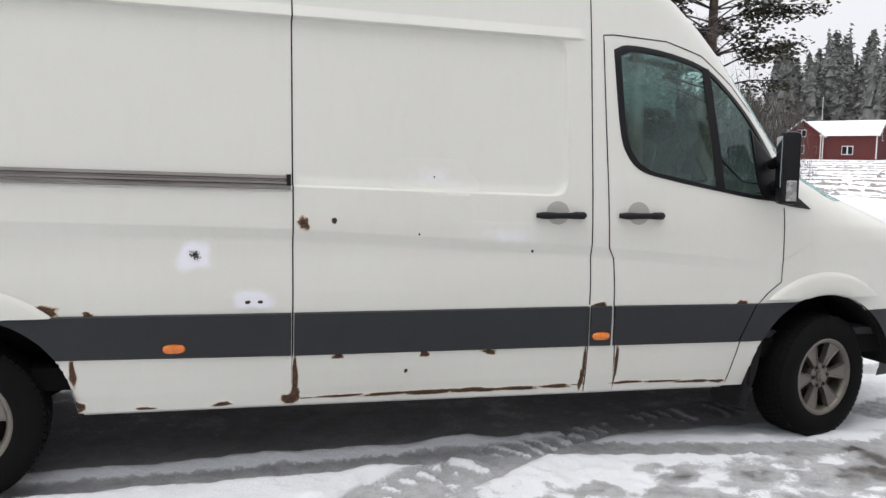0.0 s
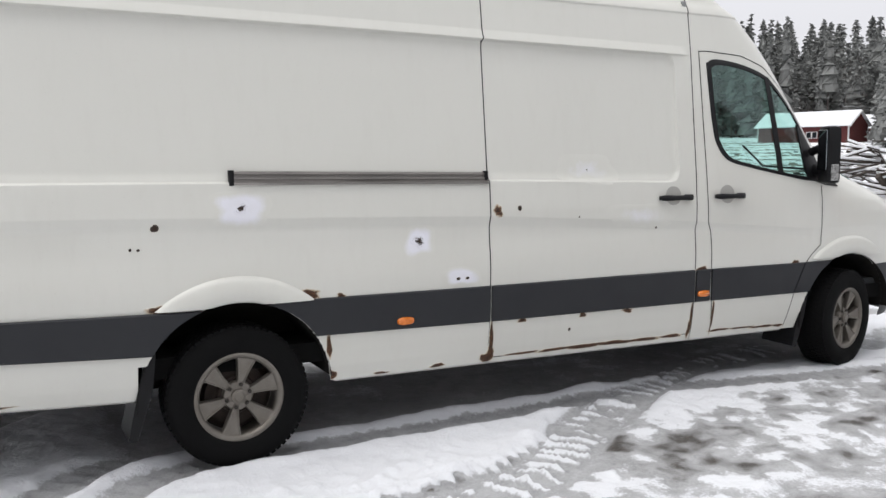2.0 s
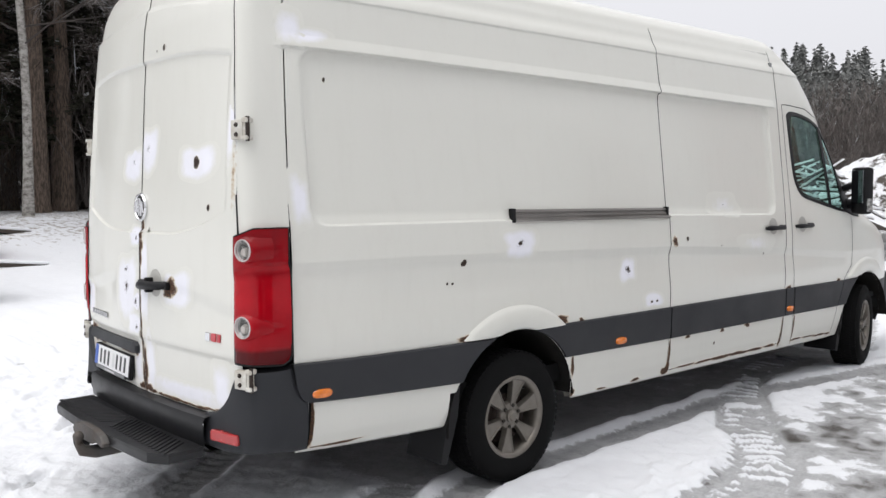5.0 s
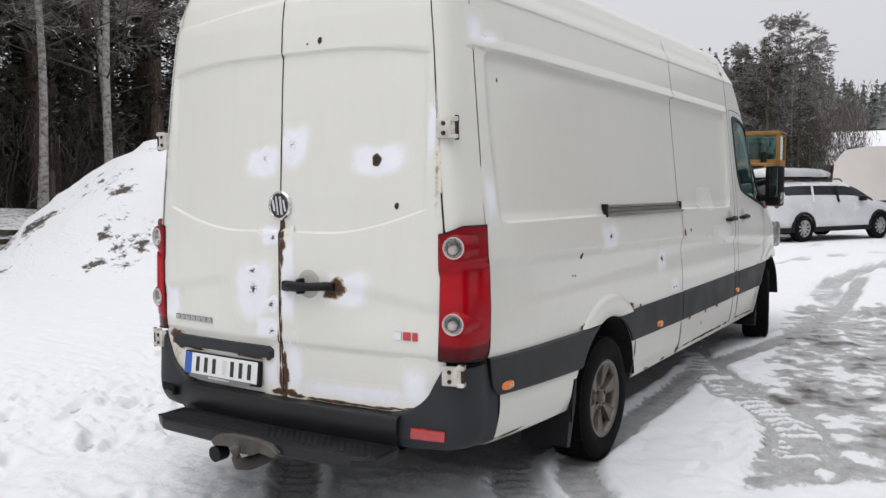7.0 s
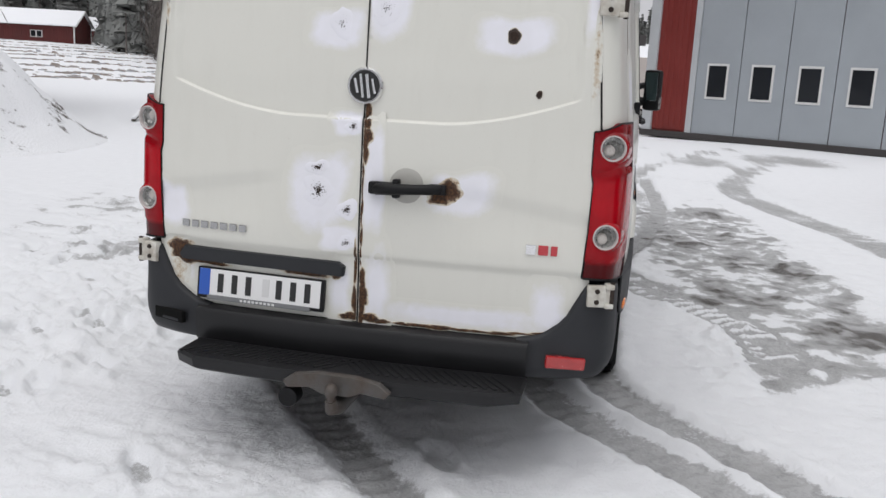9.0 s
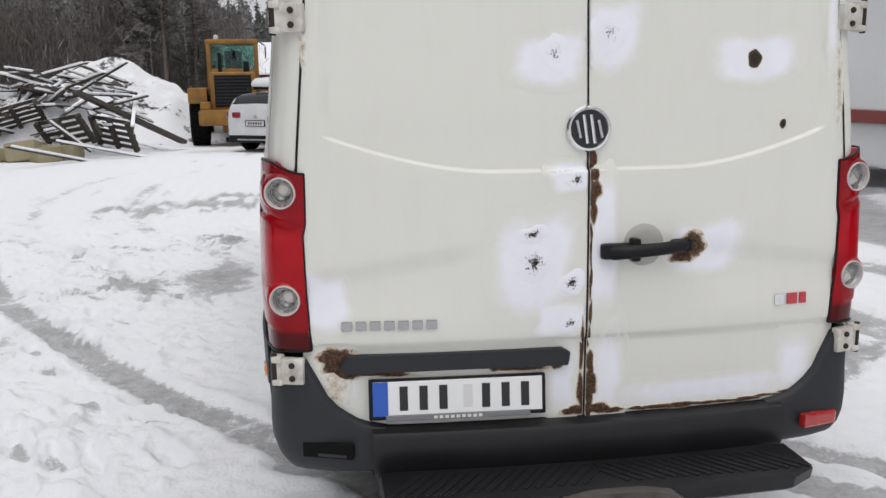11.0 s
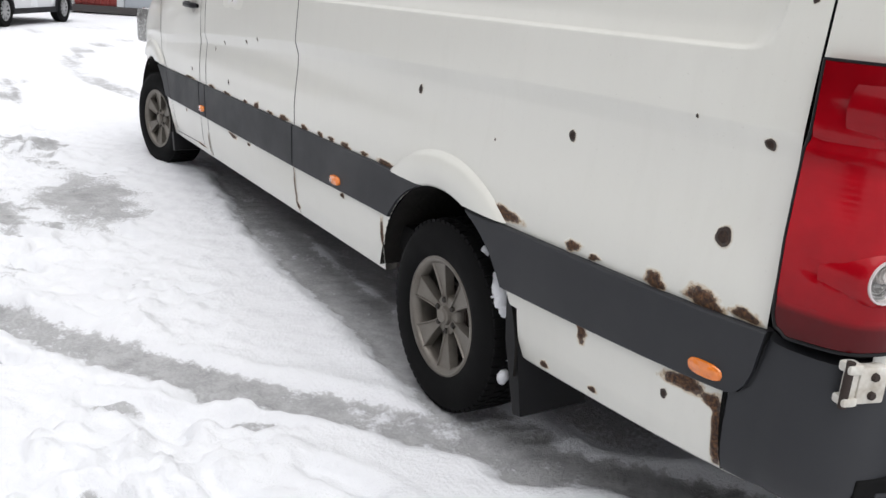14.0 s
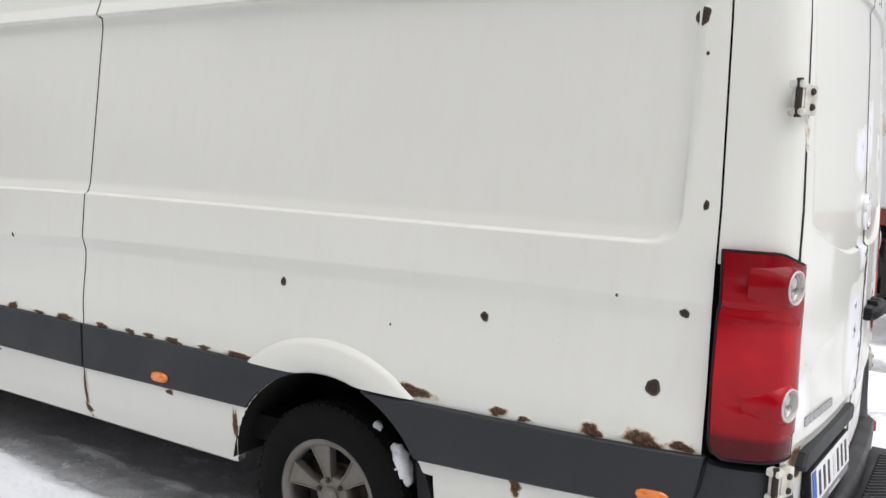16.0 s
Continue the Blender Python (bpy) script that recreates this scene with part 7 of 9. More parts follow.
def far_woods():
    """A belt of woods round the place: many small sprays, one object."""
    r = np.random.RandomState(9)
    V, F, V2, F2, T = [], [], [], [], Geo()
    n = 0
    for k in range(1900):
        front = k < 1450
        b = r.uniform(-30, 72) if front else r.uniform(72, 330)
        a = math.radians(b)
        D = r.uniform(100, 165) if front else r.uniform(90, 190)
        if front and 36 < b < 55:
            D = r.uniform(165, 215)
        if front and b < 8.5:
            D = r.uniform(170, 260)
        x, y = D * math.cos(a), -4 + D * math.sin(a)
        z0 = land(x, y)
        rise = skyline(b) * r.uniform(0.62, 1.06) if front else r.uniform(0.06, 0.13)
        h = max(4.0, 1.5 + rise * D - z0)
        w = min(3.2, h * r.uniform(0.12, 0.19))
        pine = r.rand() < 0.35
        m = 230 if front else 40
        t = r.rand(m) ** (0.85 if not pine else 0.5)
        t = np.round(t * 26) / 26 + r.normal(0, 0.006, m)
        lo = 0.06 if not pine else 0.42
        zz = z0 + h * (lo + (1 - lo) * t)
        q = r.rand(m) ** 0.6
        rad = w * (np.clip(1 - t, 0, 1) ** 0.85 + 0.04) * q * (1 if not pine else 1.15)
        an = r.uniform(0, 6.28, m)
        out = np.stack([np.cos(an), np.sin(an), -0.35 + 0 * an], 1)
        c = np.stack([x + rad * np.cos(an), y + rad * np.sin(an), zz - 0.25 * rad], 1)
        s = r.uniform(0.20, 0.50, m)[:, None] * (1.0 if front else 2.0) * (D / 130)
        d1 = out + r.normal(0, 0.35, (m, 3))
        d1 /= np.linalg.norm(d1, axis=1, keepdims=True)
        d2 = np.cross(d1, r.normal(0, 0.5, (m, 3)) + (0, 0, 0.6))
        d2 /= np.linalg.norm(d2, axis=1, keepdims=True) + 1e-6
        V.append(np.stack([c - d1 * s, c + d2 * s * 0.42, c + d1 * s, c - d2 * s * 0.42], 1).reshape(-1, 3))
        F.append(np.arange(m * 4).reshape(m, 4) + n)
        n += m * 4
        T.tube([(x, y, z0 - 0.3), (x, y, z0 + h * 0.97)], [0.011 * h, 0.02], 4)
        # the dense heart of the crown, in ragged tiers
        if front:
            tier, side = 7, 7
            rings = []
            for j in range(tier * 2):
                u = (j // 2 + (j % 2) * 0.8) / tier
                rr_ = w * (0.80 if not pine else 0.70) * ((1 - u) ** 0.85 + 0.03) * (1.0 if j % 2 == 0 else 0.72)
                aa = np.arange(side) * 6.283 / side + r.uniform(0, 6.28)
                rj = rr_ * r.uniform(0.6, 1.15, side)
                rings.append(np.stack([x + rj * np.cos(aa), y + rj * np.sin(aa), z0 + h * (lo + (0.97 - lo) * u) - 0.3 * rj], 1))
            V.append(np.concatenate(rings))
            i0 = (np.arange(tier * 2 - 1)[:, None] * side + np.arange(side)[None, :])
            i1 = (np.arange(tier * 2 - 1)[:, None] * side + (np.arange(side)[None, :] + 1) % side)
            F.append(np.stack([i0, i1, i1 + side, i0 + side], -1).reshape(-1, 4) + n)
            n += tier * 2 * side
    me = bpy.data.meshes.new("far_woods")
    me.from_pydata(np.concatenate(V).tolist(), [], np.concatenate(F).tolist())
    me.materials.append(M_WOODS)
    tagged(new("far_woods", me), "grey-green conifer woods round the fields, distance haze painted into the colour", "woods", kind="stuff")
    tagged(T.object("far_trunks", M_BUSH, None, fix=False), "grey trunks of the far woods", "woods", kind="stuff")
    n = 0
    for k in range(1700):
        if k < 900:
            b, D, h = r.uniform(7.5, 34), r.uniform(78, 118), r.uniform(4, 11)
            h = min(h, 0.125 * D)
        elif k < 1250:
            b, D, h = r.uniform(-28, 58), r.uniform(160, 190), r.uniform(3, 14)
            if b < 10:
                h *= 0.55
        else:
            b, D, h = r.uniform(50, 86), r.uniform(27, 60), r.uniform(2.0, 6.0)
        a = math.radians(b)
        x, y = D * math.cos(a), -4 + D * math.sin(a)
        if k >= 1250 and y < 20:
            continue
        z0, w = land(x, y), r.uniform(0.5, 1.5) * (D / 90) ** 0.5
        m = 150
        tt = r.rand(m)
        c = np.stack([x + r.normal(0, w, m) * (0.25 + 0.6 * tt), y + r.normal(0, w, m) * (0.25 + 0.6 * tt), z0 + h * tt], 1)
        s = r.uniform(0.25, 0.8, m)[:, None]
        d1 = r.normal(0, 0.38, (m, 3)) + (0, 0, 1)
        d1 /= np.linalg.norm(d1, axis=1, keepdims=True)
        d2 = np.cross(d1, r.normal(0, 1, (m, 3)))
        d2 /= np.linalg.norm(d2, axis=1, keepdims=True) + 1e-6
        fat = 0.045 if k < 1250 else 0.022
        V2.append(np.stack([c - d1 * s, c + d2 * s * fat, c + d1 * s, c - d2 * s * fat], 1).reshape(-1, 3))
        F2.append(np.arange(m * 4).reshape(m, 4) + n)
        n += m * 4
    me = bpy.data.meshes.new("brushwood")
    me.from_pydata(np.concatenate(V2).tolist(), [], np.concatenate(F2).tolist())
    me.materials.append(M_BUSH)
    tagged(new("brushwood", me), "leafless brown brush along the edge of the woods", "brush", kind="stuff")


far_woods()


def field_stubble():
    """Rows of dead grass and low brush that stick out of the snowy field."""
    r = np.random.RandomState(21)
    v, f = [], []
    rows = [58, 63, 69, 76, 84, 90, 99, 108, 117, 127, 136]
    for k in range(6500):
        D = rows[r.randint(len(rows))] + r.normal(0, 0.7)
        b = math.radians(r.uniform(30, 57))
        if r.rand() > 0.55 + 0.45 * math.sin(b * 90 + D * 1.7):
            continue
        x, y = 0.9 + D * math.cos(b), -4.9 + D * math.sin(b)
        h = r.uniform(0.01, 0.07) * (4 if r.rand() < 0.03 and D < 95 else 1)
        w = r.uniform(0.08, 0.5)
        tx, ty = -math.sin(b) * w, math.cos(b) * w
        z = land(x, y) + 0.02
        o = len(v)
        v += [(x - tx, y - ty, z - 0.3), (x + tx, y + ty, z - 0.3), (x + tx * 0.6, y + ty * 0.6, z + h), (x - tx * 0.5, y - ty * 0.5, z + h * 0.7)]
        f.append((o, o + 1, o + 2, o + 3))
    g = Geo()
    g.v, g.f = v, f
    tagged(g.object("field_stubble", M_STRAW, None, fix=False), "brown stubble rows in the snowy field", "stubble", kind="stuff")


M_STRAW = make_leaf("dead_grass", (0.30, 0.26, 0.23), (0.48, 0.44, 0.41), 0.3)
field_stubble()


# ---------------------------------------------------------------- buildings
M_FALU = plain("red_board_paint", (0.125, 0.030, 0.028), 0.85, var=0.35, big=0.6, small=30, bump=0.3, each=0.25)
M_REDSHEET = plain("red_sheet_metal", (0.21, 0.030, 0.025), 0.5, var=0.2, big=0.8, small=20, bump=0.1)
M_GREYDOOR = plain("grey_door_sheet", (0.34, 0.37, 0.40), 0.5, var=0.12, big=1.0, small=30, bump=0.05)
M_LTRIM = plain("pale_grey_trim", (0.48, 0.50, 0.52), 0.5, var=0.1)
M_WTRIM = plain("white_window_trim", (0.68, 0.68, 0.67), 0.7, var=0.1)
M_DARKPANE = plain("dark_window_pane", (0.02, 0.022, 0.026), 0.12, var=0.2, bump=0)
M_DARKPANE.node_tree.nodes["Principled BSDF"].inputs["Specular IOR Level"].default_value = 0.25
M_ROOFSNOW = make_snow("thin_roof_snow", (0.80, 0.81, 0.84), 0.6)
M_TARROOF = plain("dark_roof_sheet", (0.05, 0.045, 0.045), 0.7, var=0.3)


def board_wall(parent, p0, p1, h, mat, gable=0.0, step=0.22, name="board"):
    """Upright boards from p0 to p1; gable adds a triangle of that height over the middle."""
    a, b = Vector(p0), Vector(p1)
    L = (b - a).length
    d = (b - a).normalized()
    nrm = Vector((d.y, -d.x, 0))
    n = max(1, int(L / step))
    for k in range(n):
        x0, x1 = L * k / n + 0.006, L * (k + 1) / n - 0.006

        def top(x):
            return h + gable * (1 - abs(2 * x / L - 1))

        g = Geo()
        o = 0.012 * (k % 2)
        v = []
        for dep in (0.0, -0.06):
            for x, z in ((x0, 0), (x1, 0), (x1, top(x1)), (x0, top(x0))):
                q = a + d * x + nrm * (o + dep)
                v.append((q.x, q.y, a.z + z))
        g.add(v, [(0, 1, 2, 3), (7, 6, 5, 4), (0, 4, 5, 1), (1, 5, 6, 2), (2, 6, 7, 3), (3, 7, 4, 0)])
        g.object(name, mat, parent)


def house(name, label, at, L, W, eave, ridge, windows, chimney=False, wall_mat=None, step=0.3):
    """A gabled timber house: local x along the ridge, y across."""
    root = thing(name, label, "house", at)
    wm = wall_mat or M_FALU
    for p0, p1, gb in (((-L / 2, -W / 2, 0), (L / 2, -W / 2, 0), 0), ((L / 2, -W / 2, 0), (L / 2, W / 2, 0), ridge - eave), ((L / 2, W / 2, 0), (-L / 2, W / 2, 0), 0), ((-L / 2, W / 2, 0), (-L / 2, -W / 2, 0), ridge - eave)):
        wall = Geo()
        a, b = Vector(p0), Vector(p1)
        Lw = (b - a).length
        d = (b - a) / Lw
        nr = Vector((d.y, -d.x, 0))
        v, n = [], max(2, int(Lw / step))
        for k in range(n):
            x0, x1 = Lw * k / n + 0.01, Lw * (k + 1) / n - 0.01
            t0, t1 = (eave + gb * (1 - abs(2 * x / Lw - 1)) for x in (x0, x1))
            pts = [(x0, 0), (x1, 0), (x1, t1), (x0, t0)]
            for dep in (0.02 * (k % 2), -0.1):
                v += [tuple(a + d * x + nr * dep + Vector((0, 0, z))) for x, z in pts]
        f = []
        for k in range(n):
            o = 8 * k
            f += [tuple(o + i for i in q) for q in ((0, 1, 2, 3), (7, 6, 5, 4), (0, 4, 5, 1), (1, 5, 6, 2), (2, 6, 7, 3), (3, 7, 4, 0))]
        wall.add(v, f)
        tagged(wall.object("wall", wm, root), kind="stuff")
    for sy in (-1, 1):
        g = Geo()
        dz = ridge - eave
        v = []
        for up in (0.0, 0.14):
            for x in (-L / 2 - 0.4, L / 2 + 0.4):
                v += [(x, sy * (W / 2 + 0.45), eave - 0.45 * dz / (W / 2) + up), (x, 0, ridge + up)]
        g.add(v, [(0, 1, 3, 2), (4, 6, 7, 5), (0, 2, 6, 4), (1, 5, 7, 3), (0, 4, 5, 1), (2, 3, 7, 6)])
        g.object("roof", M_ROOFSNOW, root, "roof slope under thin snow")
    for x in (-L / 2, L / 2):
        for sy in (-1, 1):
            g = Geo()
            g.tube([(x + (0.42 if x > 0 else -0.42), sy * (W / 2 + 0.45), eave - 0.35), (x + (0.42 if x > 0 else -0.42), 0, ridge + 0.02)], 0.09, 4)
            g.object("barge_board", M_WTRIM, root)
            g = Geo()
            g.box((x - 0.08, sy * W / 2 - 0.08, 0), (x + 0.08, sy * W / 2 + 0.08, eave), 0)
            g.object("corner_board", M_WTRIM, root)
    for face, u, z, w, h in windows:
        m = {"s": Matrix.Translation((u, -W / 2, z)), "e": Matrix.Translation((L / 2, u, z)) @ Matrix.Rotation(radians(90), 4, "Z"), "w": Matrix.Translation((-L / 2, u, z)) @ Matrix.Rotation(radians(-90), 4, "Z"), "n": Matrix.Translation((u, W / 2, z)) @ Matrix.Rotation(radians(180), 4, "Z")}[face]
        g = Geo()
        g.box((-w / 2, -0.10, -h / 2), (w / 2, 0.02, h / 2), 0.02, m)
        win = g.object("window", M_WTRIM, root)
        for sx in (-1, 1):
            g = Geo()
            g.box((sx * w / 4 - w * 0.19, -0.115, -h * 0.42), (sx * w / 4 + w * 0.19, -0.09, h * 0.42), 0, m)
            g.object("pane", M_DARKPANE, win)
    if chimney:
        g = Geo()
        g.box((L * 0.15, -0.35, ridge - 0.3), (L * 0.15 + 0.7, 0.35, ridge + 1.0), 0.04)
        g.object("chimney", M_TARROOF, root)
    return root


def facing(x, y, yaw, z=None):
    return Matrix.Translation((x, y, land(x, y) if z is None else z)) @ Matrix.Rotation(radians(yaw), 4, "Z")


house("red_house", "red timber house with white corners and snowy roof", facing(101.5, 110.4, -56, 4.45), 11.5, 7, 3.9, 6.1, [("s", -3.0, 1.4, 1.1, 1.4), ("s", 1.6, 1.4, 1.7, 1.4), ("e", -0.2, 3.7, 1.0, 1.5)])
house("red_gable_house", "red timber gable wing with white-framed windows and snowy roof", facing(97.2, 114.6, 50, 4.4), 7, 6.0, 3.8, 6.2, [("w", 0.2, 4.1, 1.4, 1.2), ("w", 0.3, 1.5, 1.2, 1.4)])
house("red_barn", "red barn with a white window under thick snow", facing(100.7, 79.8, -77, 3.3), 13, 5.6, 2.6, 4.4, [("s", 1.5, 1.2, 1.6, 0.9)])
house("red_shed", "small red shed under snow", facing(121, 85.8, -53, 3.6), 8, 5, 2.6, 4.4, [("s", 0, 1.4, 1.2, 0.8)])
house("long_red_barn", "long low red barn under snow", facing(112.5, 66.0, -62, 3.4), 16, 7, 3.2, 5.1, [("s", -3, 1.6, 1.6, 0.8), ("s", 3, 1.6, 1.6, 0.8)])
house("red_outhouse", "long dark red outbuilding with a snowy roof and chimney", facing(91, 2.0, -88, 0.0), 16, 10, 3.0, 6.0, [("s", 4, 1.6, 1.0, 1.0)], True)

# flagpole by the red house
g = Geo()
g.tube([(96.0, 109.0, 4.2), (96.0, 109.0, 14.2)], [0.08, 0.04], 8)
pole = tagged(g.object("flagpole", M_WTRIM, None), "white flagpole by the red house", "flagpole")

# workshop: red sheet walls, grey folding doors
SH0, SH1 = Vector((25.4, -1.2, 0)), Vector((19.2, -11.6, 0))
SHD = (SH1 - SH0).normalized()
SHN = Vector((SHD.y, -SHD.x, 0))
if SHN.x > 0:
    SHN = -SHN
SHL = (SH1 - SH0).length
shop = thing("workshop", "red sheet-metal workshop with tall grey folding doors", "workshop")


def shop_m(u, out=0.0, z=0.0):
    p = SH0 + SHD * u + SHN * out
    return Matrix.Translation((p.x, p.y, z)) @ Matrix((SHD, -SHN, Vector((0, 0, 1)))).transposed().to_4x4()


def ribbed(u0, u1, z0, z1, name, mat, pitch=0.2, out=0.0):
    """A ribbed sheet on the workshop's front."""
    g = Geo()
    n = max(2, int((u1 - u0) / pitch))
    prof = []
    for k in range(n):
        a = u0 + (u1 - u0) * k / n
        w = (u1 - u0) / n
        prof += [(a, 0), (a + 0.55 * w, 0), (a + 0.65 * w, 0.035), (a + 0.9 * w, 0.035)]
    prof.append((u1, 0))
    for z in (z0, z1):
        g.v += [tuple(shop_m(u, out + o) @ Vector((0, 0, z))) for u, o in prof]
    m = len(prof)
    g.f = [(i, i + 1, m + i + 1, m + i) for i in range(m - 1)]
    return g.object(name, mat, shop)


SHH = 6.2
g = Geo()
for u0, u1 in ((0.0, SHL),):
    g.box((u0, 0.02, 0), (u1, 0.22, SHH), 0, shop_m(0))
g.box((0, 0.02, 0), (0.2, 12, SHH), 0, shop_m(0))
g.box((SHL - 0.2, 0.02, 0), (SHL, 12, SHH), 0, shop_m(0))
g.box((0, 11.8, 0), (SHL, 12, SHH), 0, shop_m(0))
g.object("wall", M_REDSHEET, shop)
g = Geo()
g.box((-0.4, -0.5, SHH), (SHL + 0.4, 12.4, SHH + 0.25), 0.02, shop_m(0))
g.object("roof", M_ROOFSNOW, shop)
ribbed(0.3, 1.55, 0.25, SHH, "wall_sheet", M_REDSHEET)
ribbed(SHL - 2.9, SHL - 0.3, 0.25, SHH, "wall_sheet", M_REDSHEET)
for u0, u1 in ((-0.05, 0.30), (1.55, 1.75), (SHL - 3.15, SHL - 2.9), (SHL - 0.3, SHL + 0.05)):
    g = Geo()
    g.box((u0, -0.09, 0.0), (u1, 0.03, SHH), 0.01, shop_m(0))
    g.object("corner_trim", M_LTRIM, shop)
DW = (SHL - 3.15 - 1.75) / 5
for k in range(5):
    u = 1.75 + DW * k
    g = Geo()
    g.box((u + 0.012, -0.05, 0.12), (u + DW - 0.012, 0.03, 5.2), 0.01, shop_m(0))
    leaf = g.object("door_leaf", M_GREYDOOR, shop, "grey folding door leaf")
    g = Geo()
    g.box((u + DW * 0.25, -0.075, 1.3), (u + DW * 0.75, -0.045, 2.4), 0.01, shop_m(0))
    wf = g.object("door_window", M_WTRIM, leaf)
    g = Geo()
    g.box((u + DW * 0.25 + 0.07, -0.083, 1.37), (u + DW * 0.75 - 0.07, -0.07, 2.33), 0, shop_m(0))
    g.object("pane", M_DARKPANE, leaf)
g = Geo()
g.box((1.75, -0.06, 5.2), (SHL - 3.15, 0.03, SHH), 0.01, shop_m(0))
g.object("door_header", M_GREYDOOR, shop)
g = Geo()
g.box((-0.1, -0.12, 0.0), (SHL, 0.03, 0.2), 0.01, shop_m(0))
g.object("plinth", M_TARROOF, shop)

# scaffold ladder frame leaning by the workshop
scaf = thing("scaffold_frame", "pale metal scaffold ladder by the red wall", "scaffold")
for u in (SHL - 2.5, SHL - 1.35):
    g = Geo()
    p, q = shop_m(u, 0.9) @ Vector((0, 0, 0)), shop_m(u, 0.5) @ Vector((0, 0, 2.3))
    g.tube([p, q], 0.03, 6)
    g.object("upright", M_LTRIM, scaf)
for k in range(6):
    z = 0.35 + 0.36 * k
    g = Geo()
    out = 0.9 - 0.4 * z / 2.3
    g.tube([shop_m(SHL - 2.5, out) @ Vector((0, 0, z)), shop_m(SHL - 1.35, out) @ Vector((0, 0, z))], 0.022, 6)
    g.object("rung", M_LTRIM, scaf)
g = Geo()
g.box((SHL - 2.0, -1.15, 1.22), (SHL - 0.7, -0.65, 1.27), 0.01, shop_m(0))
g.object("platform", M_LTRIM, scaf)

# ---------------------------------------------------------------- vehicles round the yard
M_CARWHITE = plain("white_car_paint", (0.60, 0.61, 0.625), 0.25, var=0.06, big=2, small=50, bump=0, coat=0.8)
M_MAROON = plain("maroon_truck_paint", (0.075, 0.010, 0.012), 0.3, var=0.3, big=3, small=50, bump=0.02, coat=0.6)
M_TRAILER = plain("white_trailer_side", (0.70, 0.71, 0.72), 0.5, var=0.08, big=1.0, small=30, bump=0.02)
M_CREAMBOX = plain("cream_caravan_skin", (0.78, 0.75, 0.71), 0.5, var=0.08)
M_YELLOW = plain("worn_loader_yellow", (0.33, 0.155, 0.018), 0.6, var=0.5, big=4, small=30, bump=0.3, c2=(0.085, 0.052, 0.026))
M_CARRED = plain("red_car_lamp", (0.30, 0.01, 0.02), 0.2, var=0.2, coat=0.8)
M_RUSTBAR = plain("red_oil_drum", (0.30, 0.045, 0.030), 0.5, var=0.3, big=5, small=60, bump=0.1)


def road_wheel(parent, m, r, w, spokes=10, dark=False):
    rot = Matrix.Rotation(radians(90), 4, "X")
    t = Geo().lathe([(r * 0.62, -w / 2), (r * 0.9, -w / 2 * 1.02), (r, -w * 0.36), (r, w * 0.36), (r * 0.9, w / 2 * 1.02), (r * 0.62, w / 2)], 32, rot, cap=False).object("wheel", M_TYRE, parent, smooth=40)
    t.matrix_local = m
    g = Geo()
    g.lathe([(r * 0.62, w * 0.46), (r * 0.56, w * 0.40), (r * 0.54, w * 0.1), (0.02, w * 0.1)], 28, rot, cap=False)
    for k in range(spokes):
        g.box((-0.018 * r / 0.33, -w * 0.46, r * 0.08), (0.018 * r / 0.33, -w * 0.33, r * 0.57), 0, Matrix.Rotation(2 * math.pi * k / spokes, 4, "Y"))
    g.lathe([(0, w * 0.47), (r * 0.12, w * 0.47), (r * 0.16, w * 0.3)], 14, rot, cap=False)
    g.object("rim", M_RIMDARK if dark else M_RIMLIGHT, t, smooth=40)
    return t


M_RIMLIGHT = plain("silver_car_rim", (0.42, 0.42, 0.42), 0.4, metal=0.6, var=0.2)


def ring_loft(stations, n):
    """Faces between rings of n points."""
    g = Geo()
    for st in stations:
        g.v += st
    m = len(stations)
    for i in range(m - 1):
        for j in range(n - 1):
            g.f.append((i * n + j, i * n + j + 1, (i + 1) * n + j + 1, (i + 1) * n + j))
    return g


